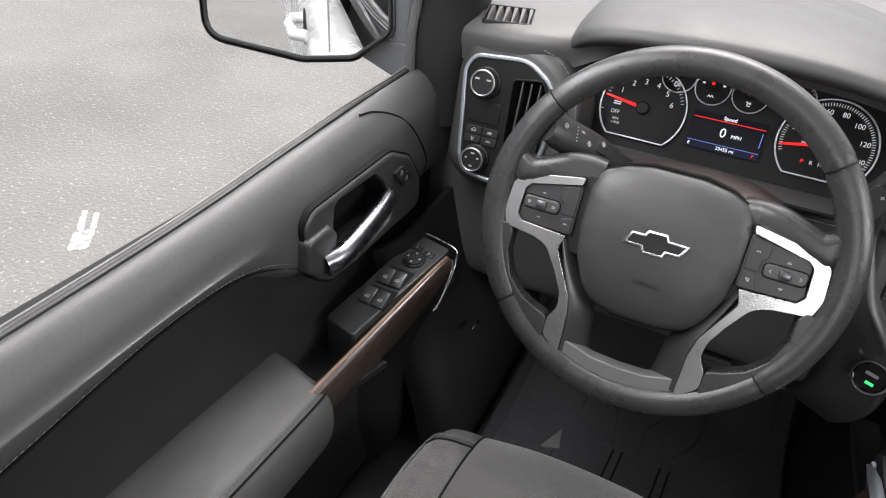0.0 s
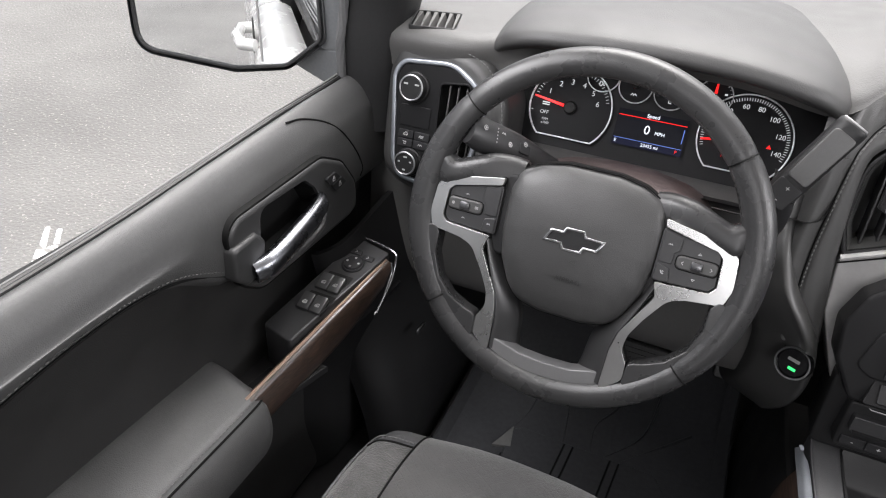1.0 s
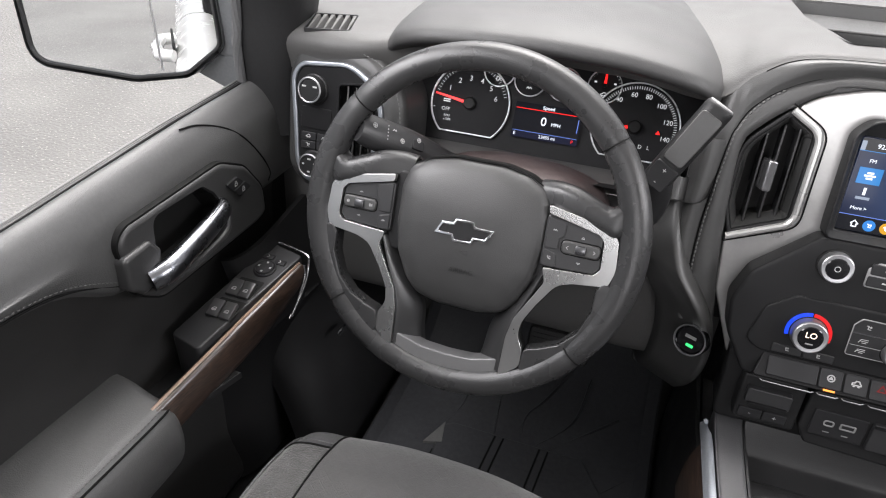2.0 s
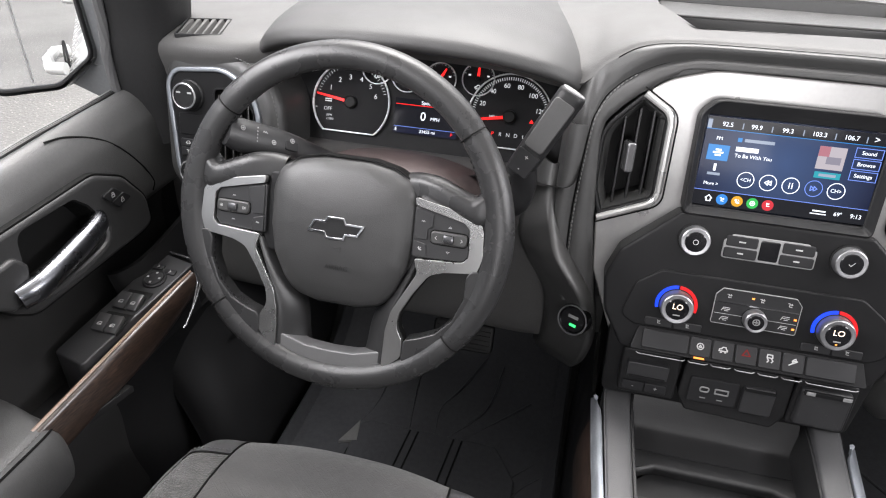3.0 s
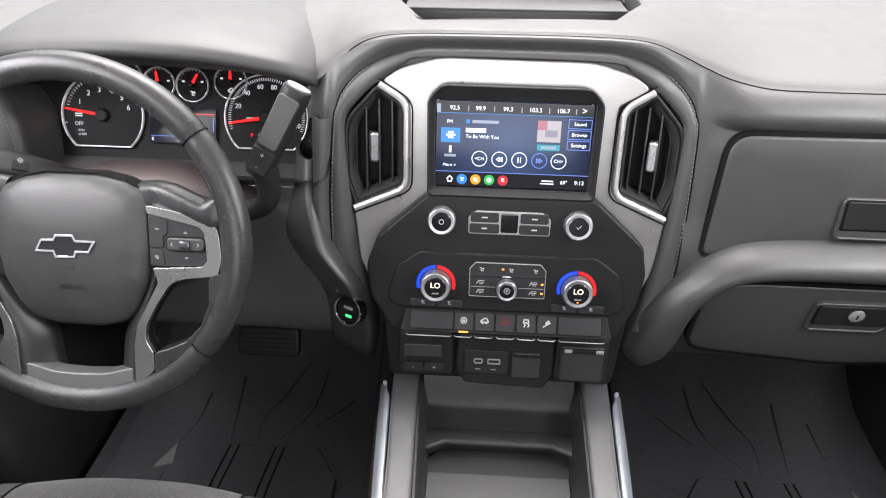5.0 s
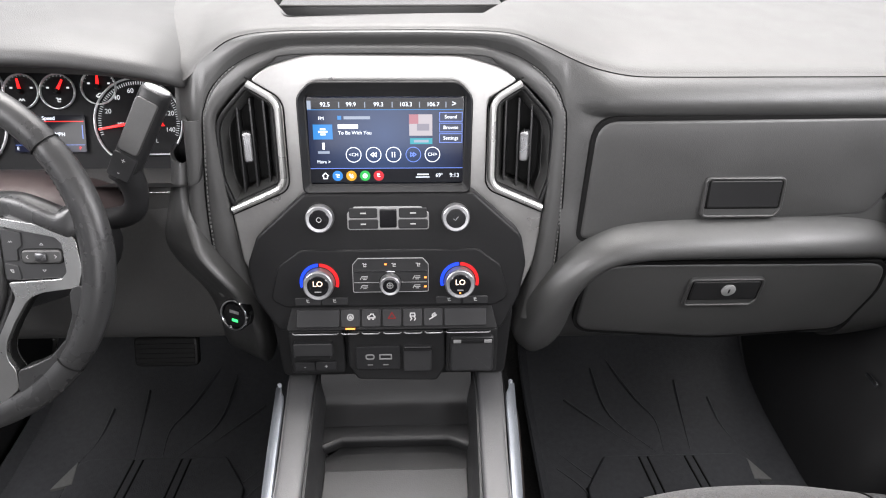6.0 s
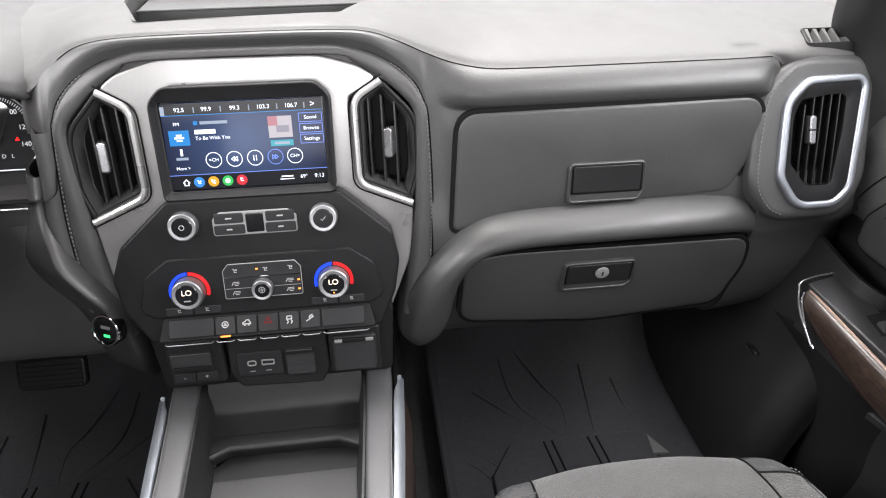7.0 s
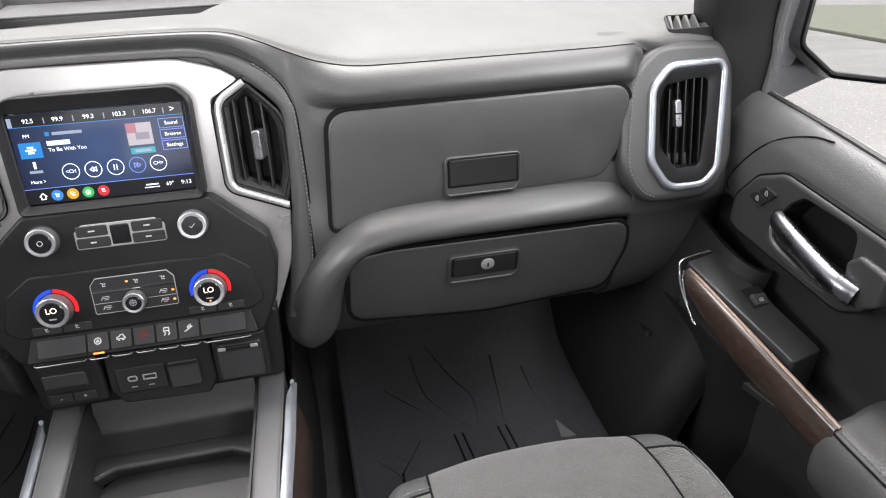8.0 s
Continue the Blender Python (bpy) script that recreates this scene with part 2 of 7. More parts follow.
def box(lo, hi, m=None, bevel=0.0, bm=None):
    bm = bm or bmesh.new()
    m = m or Matrix()
    vs = [bm.verts.new(m @ Vector((x, y, z))) for x in (lo[0], hi[0]) for y in (lo[1], hi[1]) for z in (lo[2], hi[2])]
    fs = [bm.faces.new([vs[i] for i in f]) for f in ((0, 1, 3, 2), (4, 6, 7, 5), (0, 4, 5, 1), (2, 3, 7, 6), (0, 2, 6, 4), (1, 5, 7, 3))]
    if bevel:
        edges = list({e for f in fs for e in f.edges})
        bmesh.ops.bevel(bm, geom=edges, offset=bevel, segments=2, affect="EDGES", profile=0.5)
    return bm


def lathe(profile, m, n=40, bm=None, hollow=False):
    """Turned round the local z axis: profile of (radius, height)."""
    bm = bm or bmesh.new()
    loops = [[(r * math.cos(2 * math.pi * k / n), r * math.sin(2 * math.pi * k / n), h) for k in range(n)] for r, h in profile]
    rings = stack_loops(bm, loops + ([loops[0]] if hollow else []), m)
    if hollow:
        bmesh.ops.remove_doubles(bm, verts=bm.verts[:], dist=1e-6)
    else:
        bm.faces.new(rings[-1])
        bm.faces.new(list(reversed(rings[0])))
    return bm


def stitches(pts, length=0.0036, gap=0.0022, r=0.0009, lift=(0, 0, 0)):
    """A row of thread stitches along a line."""
    bm = bmesh.new()
    pts = [Vector(p) + Vector(lift) for p in pts]
    run = [0.0]
    for p, q in zip(pts, pts[1:]):
        run.append(run[-1] + (q - p).length)

    def along(d):
        i = max(0, min(len(pts) - 2, next((k for k in range(len(run)) if run[k] > d), len(run)) - 1))
        f = (d - run[i]) / max(1e-9, run[i + 1] - run[i])
        return pts[i].lerp(pts[i + 1], min(1.0, f))

    at = 0.0
    while at + length < run[-1]:
        tube([along(at), along(at + length * 0.5), along(at + length)], [r * 0.6, r, r * 0.6], n=5, bm=bm)
        at += length + gap
    return bm


ICONS = {
    "seat": (((-0.5, 0.9), (-0.3, -0.3), (0.6, -0.3)), ((-0.1, 0.3), (-0.1, 0.8)), ((0.3, 0.3), (0.3, 0.8))),
    "car": (((-0.9, -0.2), (-0.8, 0.2), (-0.4, 0.3), (-0.1, 0.7), (0.5, 0.7), (0.7, 0.2), (0.9, 0.1), (0.9, -0.2), (-0.9, -0.2)), ((-0.6, -0.5), (-0.3, -0.5)), ((0.3, -0.5), (0.6, -0.5))),
    "skid": (((-0.6, 0.1), (-0.5, 0.8), (0.5, 0.8), (0.6, 0.1), (-0.6, 0.1)), ((-0.5, -0.1), (-0.2, -0.5), (-0.5, -0.9)), ((0.4, -0.1), (0.7, -0.5), (0.4, -0.9))),
    "ring": (tuple((0.7 * math.cos(k * math.pi / 6), 0.7 * math.sin(k * math.pi / 6)) for k in range(13)), ((-0.3, -0.2), (0.0, 0.3), (0.3, -0.2), (-0.3, -0.2))),
    "hill": (((-0.9, -0.7), (0.8, 0.3)), ((-0.3, 0.1), (-0.1, 0.5), (0.4, 0.8), (0.5, 0.4), (-0.3, 0.1)), ((-0.2, 0.0), (-0.1, -0.2)), ((0.4, 0.3), (0.5, 0.1))),
    "flow": (((-0.7, 0.6), (-0.2, 0.6), (-0.2, -0.5), (0.6, -0.5)), ((0.0, 0.3), (0.7, 0.3)), ((0.4, 0.6), (0.7, 0.3), (0.4, 0.0))),
    "defrost": (((-0.9, -0.4), (-0.5, 0.4), (0.9, 0.4)), ((-0.5, 0.0), (0.9, 0.0)), ((-0.2, -0.4), (0.6, -0.4))),
    "wave": (((-0.9, -0.2), (-0.5, 0.4), (-0.1, -0.2), (0.3, 0.4), (0.8, -0.2)),),
    "lamp": (((-0.7, 0.6), (-0.1, 0.6), (0.2, 0.0), (-0.1, -0.6), (-0.7, -0.6), (-0.7, 0.6)), ((0.4, 0.4), (0.9, 0.5)), ((0.4, 0.0), (0.9, 0.0)), ((0.4, -0.4), (0.9, -0.5))),
    "fan": (tuple((0.8 * math.cos(k * math.pi / 8), 0.8 * math.sin(k * math.pi / 8)) for k in range(17)), ((-0.5, 0.0), (0.5, 0.0)), ((0.0, -0.5), (0.0, 0.5))),
    "lock": (((-0.6, -0.7), (-0.6, 0.1), (0.6, 0.1), (0.6, -0.7), (-0.6, -0.7)), ((-0.4, 0.1), (-0.3, 0.8), (0.3, 0.8), (0.4, 0.1))),
    "left": (((0.4, 0.8), (-0.5, 0.0), (0.4, -0.8)),),
    "right": (((-0.4, 0.8), (0.5, 0.0), (-0.4, -0.8)),),
    "up": (((-0.8, -0.4), (0.0, 0.5), (0.8, -0.4), (-0.8, -0.4)),),
    "down": (((-0.8, 0.4), (0.0, -0.5), (0.8, 0.4), (-0.8, 0.4)),),
    "phone": (((-0.8, 0.5), (-0.5, 0.8), (-0.3, 0.3), (0.3, -0.3), (0.8, -0.5), (0.5, -0.8), (-0.2, -0.5), (-0.8, 0.5)), ((0.2, 0.7), (0.7, 0.2))),
    "window": (((-0.8, -0.5), (-0.8, 0.1), (-0.2, 0.6), (0.8, 0.6), (0.8, -0.5), (-0.8, -0.5)), ((-0.8, -0.1), (0.8, -0.1))),
    "home": (((-0.8, 0.0), (0.0, 0.8), (0.8, 0.0)), ((-0.5, 0.0), (-0.5, -0.7), (0.5, -0.7), (0.5, 0.0))),
    "next": (((-0.8, 0.6), (0.0, 0.0), (-0.8, -0.6), (-0.8, 0.6)), ((0.0, 0.6), (0.8, 0.0), (0.0, -0.6), (0.0, 0.6))),
    "back": (((0.8, 0.6), (0.0, 0.0), (0.8, -0.6), (0.8, 0.6)), ((0.0, 0.6), (-0.8, 0.0), (0.0, -0.6), (0.0, 0.6))),
    "pause": (((-0.35, 0.7), (-0.35, -0.7)), ((0.35, 0.7), (0.35, -0.7))),
}


def icon(kind, m, size, mat, parent, w=None):
    """A small printed sign of flat strokes on the local xy plane."""
    w, bm = w or size * 0.12, bmesh.new()
    for line in ICONS[kind]:
        for a, b in zip(line, line[1:]):
            a, b = Vector(a) * size / 2, Vector(b) * size / 2
            d = (b - a).normalized()
            n = Vector((-d.y, d.x)) * w / 2
            q = [a - n - d * w * 0.3, b - n + d * w * 0.3, b + n + d * w * 0.3, a + n - d * w * 0.3]
            lo = [bm.verts.new(m @ Vector((p.x, p.y, 0.0))) for p in q]
            hi = [bm.verts.new(m @ Vector((p.x, p.y, 0.00025))) for p in q]
            bm.faces.new(hi)
            for i in range(4):
                bm.faces.new((lo[i], lo[(i + 1) % 4], hi[(i + 1) % 4], hi[i]))
    return part("marking", bm, mat, parent)


def text(name, words, m, size, mat, parent, align="CENTER"):
    """Flat lettering on the local xy plane, as a mesh."""
    cu = bpy.data.curves.new(name, "FONT")
    cu.body, cu.size, cu.align_x, cu.align_y = words, size, align, "CENTER"
    cu.extrude = 0.0001
    tmp = bpy.data.objects.new(name, cu)
    scene.collection.objects.link(tmp)
    me = bpy.data.meshes.new_from_object(tmp.evaluated_get(bpy.context.evaluated_depsgraph_get()))
    bpy.data.objects.remove(tmp)
    me.transform(m)
    me.materials.clear()
    me.materials.append(mat)
    ob = new(name, me)
    ob.parent = parent
    return ob


def cut(ob, bm, solver="EXACT"):
    """Takes the closed shape bm out of a part."""
    me = bpy.data.meshes.new("cutter")
    bmesh.ops.recalc_face_normals(bm, faces=bm.faces)
    bm.to_mesh(me)
    bm.free()
    tool = new("cutter", me)
    mod = ob.modifiers.new("cut", "BOOLEAN")
    mod.operation, mod.object, mod.solver = "DIFFERENCE", tool, solver
    bpy.context.view_layer.update()
    out = bpy.data.meshes.new_from_object(ob.evaluated_get(bpy.context.evaluated_depsgraph_get()))
    ob.modifiers.clear()
    ob.data = out
    bpy.data.objects.remove(tool)

# ---- ground and distance ----
GROUND_Z = -0.62


def asphalt():
    mat = bpy.data.materials.new("worn_asphalt")
    mat.use_nodes = True
    n, l = mat.node_tree.nodes, mat.node_tree.links
    b = n["Principled BSDF"]
    b.inputs["Roughness"].default_value = 0.9
    co = n.new("ShaderNodeTexCoord")
    vor, big, fine = n.new("ShaderNodeTexVoronoi"), n.new("ShaderNodeTexNoise"), n.new("ShaderNodeTexNoise")
    vor.inputs["Scale"].default_value = 55
    big.inputs["Scale"].default_value, big.inputs["Detail"].default_value = 0.9, 6
    fine.inputs["Scale"].default_value, fine.inputs["Detail"].default_value = 60, 4
    for t in (vor, big, fine):
        l.new(co.outputs["Object"], t.inputs["Vector"])
    ramp = n.new("ShaderNodeValToRGB")
    ramp.color_ramp.elements[0].position, ramp.color_ramp.elements[0].color = 0.25, (0.088, 0.0862, 0.0838, 1)
    ramp.color_ramp.elements[1].position, ramp.color_ramp.elements[1].color = 0.8, (0.135, 0.1325, 0.1285, 1)
    l.new(big.outputs["Fac"], ramp.inputs["Fac"])
    spots = n.new("ShaderNodeValToRGB")
    spots.color_ramp.elements[0].position, spots.color_ramp.elements[0].color = 0.60, (0, 0, 0, 1)
    spots.color_ramp.elements[1].position, spots.color_ramp.elements[1].color = 0.72, (1, 1, 1, 1)
    l.new(fine.outputs["Fac"], spots.inputs["Fac"])
    mix = n.new("ShaderNodeMix")
    mix.data_type = "RGBA"
    mix.inputs["B"].default_value = (0.24, 0.228, 0.215, 1)
    l.new(spots.outputs["Color"], mix.inputs["Factor"])
    l.new(ramp.outputs["Color"], mix.inputs["A"])
    l.new(mix.outputs["Result"], b.inputs["Base Color"])
    bp = n.new("ShaderNodeBump")
    bp.inputs["Strength"].default_value, bp.inputs["Distance"].default_value = 0.6, 0.01
    l.new(vor.outputs["Distance"], bp.inputs["Height"])
    l.new(bp.outputs[0], b.inputs["Normal"])
    return mat


ASPHALT = asphalt()
bm = bmesh.new()
bmesh.ops.create_grid(bm, x_segments=40, y_segments=40, size=400)
for v in bm.verts:
    v.co.z = GROUND_Z
tagged(finish("ground", bm, ASPHALT), "worn light grey asphalt parking lot", "ground", kind="structure")


# ---- cab shell ----
PILLAR = material("black_pillar_trim", (0.017, 0.017, 0.0175), 0.6, spec=0.25, bump=0.2, bump_scale=700)


def cab_shell():
    """Floor, toe board, roof, rear wall and pillars round the cabin."""
    bm = loft([[(x, 0.75, 0.62), (x, 0.58, 0.50), (x, 0.42, 0.30), (x, 0.30, 0.19), (x, 0.16, 0.155), (x, -0.5, 0.15), (x, -1.9, 0.15)] for x in (-0.84, 0.0, 0.84)], 4, 3, thick=0.012)
    tagged(finish("floor", bm, CARPET), "dark grey carpeted cab floor and toe board", "floor", kind="structure")
    bm = loft([[(x, 0.02, 1.42), (x, -0.4, 1.49), (x, -1.2, 1.5), (x, -1.95, 1.44)] for x in (-0.72, -0.5, 0.0, 0.5, 0.72)], 4, 3, thick=0.03)
    tagged(finish("ceiling", bm, HEADLINER), "grey fabric headliner of the cab roof", "ceiling", kind="structure")
    bm = box((-0.86, -2.0, 0.15), (0.86, -1.95, 0.85))
    box((-0.86, -2.0, 1.36), (0.86, -1.95, 1.47), bm=bm)
    tagged(finish("wall_rear", bm, VINYL), "dark rear wall of the cab with a window opening", "wall", kind="structure")
    bm = box((-0.9, 0.74, -0.1), (0.9, 0.78, 0.86))
    tagged(finish("wall_front", bm, PLASTIC), "black firewall behind the dashboard", "wall", kind="structure")
    for s, tag in ((-1, "left"), (1, "right")):
        # the front pillar runs up and back along the windscreen
        foot = ((0.845, 0.055), (0.792, 0.074), (0.783, 0.11), (0.80, 0.17), (0.868, 0.16), (0.876, 0.09))
        bm = loft([[(s * (x + dx), y + dy, z) for x, y in foot] for z, dx, dy in ((0.70, 0.004, 0.012), (0.83, 0.0, 0.004), (0.90, -0.018, -0.006), (1.10, -0.062, -0.075), (1.45, -0.150, -0.24))], 3, 5, closed=True, caps=True)
        tagged(finish("pillar_" + tag, bm, PILLAR), "dark trimmed windscreen pillar", "pillar", kind="structure")
        bm = tube(catmull([(s * 0.852, 0.060, 0.770), (s * 0.850, 0.055, 0.83), (s * 0.836, 0.046, 0.90), (s * 0.790, -0.025, 1.10), (s * 0.702, -0.19, 1.45)], 6), 0.0065, 8)
        tagged(finish("trim_window_" + tag, bm, material("grey_window_channel", (0.09, 0.09, 0.092), 0.5)), "grey rubber window channel along the pillar", "trim", kind="structure")
        bm = box((s * 0.80, -1.10, 0.2), (s * 0.90, -0.98, 1.46), bevel=0.015)
        tagged(finish("pillar_rear_" + tag, bm, PLASTIC), "dark trimmed door pillar", "pillar", kind="structure")
        bm = box((s * 0.72, -1.9, 1.40), (s * 0.88, 0.0, 1.47), bevel=0.02)
        tagged(finish("trim_roof_" + tag, bm, HEADLINER), "grey roof rail trim", "trim", kind="structure")
        # kick panel and sill beside the footwell
        bm = loft([[(s * x, y, z) for x, z in row] for y, row in (
            (0.36, ((0.69, 0.12), (0.705, 0.30), (0.75, 0.46), (0.80, 0.60))), (0.15, ((0.69, 0.12), (0.705, 0.30), (0.75, 0.46), (0.80, 0.60))),
            (0.0, ((0.69, 0.12), (0.708, 0.28), (0.758, 0.42), (0.81, 0.57))), (-0.045, ((0.70, 0.12), (0.722, 0.27), (0.776, 0.41), (0.826, 0.56))), (-0.055, ((0.73, 0.12), (0.755, 0.27), (0.80, 0.41), (0.84, 0.56))))], 4, 5, thick=0.012)
        tagged(finish("trim_kick_" + tag, bm, PLASTIC), "black plastic kick panel of the footwell", "trim", kind="structure")
        bm = box((s * 0.862, 0.0, 0.10), (s * 0.876, 0.60, 0.66))
        tagged(finish("wall_hinge_" + tag, bm, PLASTIC), "black body side behind the kick panel", "wall", kind="structure")
        bm = box((s * 0.715, -1.9, 0.12), (s * 0.86, 0.02, 0.19), bevel=0.02)
        tagged(finish("trim_sill_" + tag, bm, PLASTIC), "black plastic door sill", "trim", kind="structure")


cab_shell()


# ---- dashboard ----
STACK = Plane(0.0, 0.62, 0.27)
SCREEN = Plane(0.048, 0.736, 0.25)
TRIM = Plane(0.057, 0.693, 0.19)
PADP = Plane(0.08, 0.75, 0.2)
dash = thing("dashboard", "black soft-touch dashboard with stitched pads", "dashboard")


# the top pad by x: depth and height from its front seam to the windscreen
TOP_ROWS = (
    (-0.87, ((0.118, 0.790), (0.122, 0.843), (0.20, 0.858), (0.38, 0.868), (0.75, 0.87))),
    (-0.76, ((0.080, 0.805), (0.081, 0.8525), (0.20, 0.866), (0.38, 0.875), (0.75, 0.88))),
    (-0.66, ((0.088, 0.810), (0.088, 0.8555), (0.20, 0.870), (0.38, 0.88), (0.75, 0.885))),
    (-0.55, ((0.12, 0.850), (0.16, 0.866), (0.24, 0.876), (0.38, 0.885), (0.75, 0.89))),
    (-0.35, ((0.12, 0.850), (0.16, 0.870), (0.24, 0.888), (0.38, 0.893), (0.75, 0.895))),
    (-0.245, ((0.094, 0.842), (0.118, 0.865), (0.21, 0.896), (0.38, 0.90), (0.75, 0.898))),
    (-0.205, ((0.102, 0.872), (0.123, 0.886), (0.21, 0.903), (0.38, 0.905), (0.75, 0.90))),
    (-0.15, ((0.1068, 0.8952), (0.124, 0.902), (0.21, 0.908), (0.38, 0.908), (0.75, 0.90))),
    (0.0, ((0.1078, 0.8992), (0.125, 0.905), (0.21, 0.909), (0.38, 0.91), (0.75, 0.90))),
    (0.10, ((0.1078, 0.8988), (0.125, 0.905), (0.21, 0.909), (0.38, 0.91), (0.75, 0.90))),
    (0.15, ((0.1068, 0.8953), (0.124, 0.902), (0.21, 0.907), (0.38, 0.908), (0.75, 0.90))),
    (0.185, ((0.1033, 0.8839), (0.122, 0.893), (0.21, 0.904), (0.38, 0.906), (0.75, 0.90))),
    (0.2175, ((0.0988, 0.8700), (0.120, 0.882), (0.21, 0.899), (0.38, 0.903), (0.75, 0.899))),
    (0.25, ((0.0933, 0.8586), (0.116, 0.872), (0.205, 0.892), (0.38, 0.90), (0.75, 0.898))),
    (0.29, ((0.0863, 0.8522), (0.110, 0.8645), (0.20, 0.884), (0.38, 0.896), (0.75, 0.896))),
    (0.34, ((0.0848, 0.8511), (0.109, 0.8625), (0.20, 0.880), (0.38, 0.893), (0.75, 0.893))),
    (0.45, ((0.0848, 0.8512), (0.11, 0.862), (0.20, 0.876), (0.38, 0.89), (0.75, 0.89))),
    (0.60, ((0.0848, 0.8516), (0.11, 0.861), (0.20, 0.872), (0.38, 0.885), (0.75, 0.885))),
    (0.64, ((0.0855, 0.8522), (0.111, 0.8605), (0.20, 0.870), (0.38, 0.881), (0.75, 0.882))),
    (0.665, ((0.0905, 0.8490), (0.104, 0.8600), (0.20, 0.869), (0.38, 0.880), (0.75, 0.881))),
    (0.69, ((0.0955, 0.8300), (0.0965, 0.8580), (0.20, 0.868), (0.38, 0.878), (0.75, 0.88))),
    (0.72, ((0.0970, 0.8130), (0.0972, 0.8575), (0.20, 0.867), (0.38, 0.876), (0.75, 0.879))),
    (0.87, ((0.1120, 0.7900), (0.1120, 0.8480), (0.20, 0.860), (0.38, 0.868), (0.75, 0.87))),
)
SEAM_LINE = catmull([(x, r[0][0], r[0][1]) for x, r in TOP_ROWS], 12)


def dash_top():
    bm = loft([[(x, y, z) for y, z in r] for x, r in TOP_ROWS], 6, 5, thick=0.01)
    part("top_pad", bm, VINYL_TOP, dash, "grey soft upper dash pad", sharp=60)
    # the seam cord between top pad and face
    part("seam", tube([p + Vector((0, -0.0002, 0.0002)) for p in SEAM_LINE if -0.20 < p.x < 0.66], 0.0006, 6), GAP, dash)


dash_top()


# the stitched line of the centre arch: x from the middle, and height
ARCH_STITCH = ((0.0, 0.8850), (0.09, 0.8850), (0.125, 0.8805), (0.150, 0.8735), (0.170, 0.8640), (0.190, 0.8500), (0.205, 0.8330), (0.2130, 0.8150), (0.2175, 0.7950))


def smooth(a, b, v):
    f = min(1.0, max(0.0, (v - a) / (b - a)))
    return f * f * (3 - 2 * f)


def pad_y(z):
    """Depth of the stitched pad's skin at a height."""
    return 0.074 + 0.2 * (z - 0.75) - 0.007 * smooth(0.86, 0.80, z)


def arch_seam(x):
    """Depth and height of the top pad's seam."""
    return tuple(float(np.interp(x, [p.x for p in SEAM_LINE], [p[i] for p in SEAM_LINE])) for i in (1, 2))


BROW = ((0.064, 0.788), (0.0715, 0.8020), (0.0690, 0.8070), (0.0640, 0.8130), (0.0618, 0.8210), (0.0635, 0.8300), (0.0690, 0.8385), (0.0765, 0.8455), (0.085, 0.851))


def upper_section(x):
    """A section of the padded skin below the top pad's seam: over the arch, then the brow, then the end pod."""
    yt, zt = arch_seam(x)
    zs = float(np.interp(abs(x), [r[0] for r in ARCH_STITCH], [r[1] for r in ARCH_STITCH])) if x < 0.2175 else 0.795 - 0.007 * smooth(0.2175, 0.25, x)
    left, right = 1 - smooth(0.2175, 0.275, x), smooth(0.642, 0.672, x)
    sec = []
    for y, z in BROW:
        u = (z - 0.788) / 0.063
        bulge = max(0.0, math.sin(math.pi * u))
        # over the top of the arch the skin lies flat before it rolls down
        flat = 1 - smooth(0.13, 0.205, abs(x))
        zz = zs + (zt - zs) * (u + ((1 - (1 - u) ** 2.4) - u) * flat)
        ya = pad_y(zs) + (yt - pad_y(zs)) * u - (0.0032 + 0.0042 * flat) * bulge ** 0.8
        y += (yt - 0.085) * u
        y, zz = y + (ya - y) * left + 0.020 * smooth(-0.222, -0.252, x), zz + 0.0022 * bulge * left
        y += (0.056 + 0.4 * (zz - 0.76) - y) * right * (1 if z < 0.835 else max(0.0, (0.851 - z) / 0.016))
        sec.append((x, y, zz))
    return sec


def passenger_face():
    prof = [(0.18, 0.435), (0.12, 0.440), (0.085, 0.458), (0.060, 0.495), (0.0445, 0.55), (0.0410, 0.603), (0.0420, 0.65), (0.048, 0.698), (0.056, 0.74)]
    right = (0.224, 0.232, 0.242, 0.252, 0.264, 0.28, 0.30, 0.33, 0.38, 0.45, 0.52, 0.58, 0.61, 0.625, 0.638, 0.65, 0.660, 0.670)
    arch = (0.05, 0.10, 0.12, 0.135, 0.15, 0.165, 0.178, 0.188, 0.197, 0.205, 0.211, 0.2175)
    bm = loft([upper_section(x) for x in [-0.252, -0.246, -0.238, -0.230, -0.224] + [-x for x in reversed(arch)] + [0.0] + list(arch) + list(right)], 4, 3)
    secs = []
    for x in arch[-1:] + right:
        left, end = 1 - smooth(0.2175, 0.275, x), smooth(0.642, 0.672, x)
        top = upper_section(x)[0]
        sec = []
        for y, z in prof:
            if z > 0.66:
                y += (pad_y(z) - y) * left
                y += (0.056 + 0.4 * (z - 0.76) - y) * end
            sec.append((x, y, z))
        secs.append(sec + [top])
    loft(secs, 4, 3, bm=bm)
    bmesh.ops.remove_doubles(bm, verts=bm.verts, dist=0.0006)
    part("passenger_face", shell(bm, 0.005), VINYL, dash, "dark padded dash face over the centre arch and the glove boxes", sharp=50)


passenger_face()


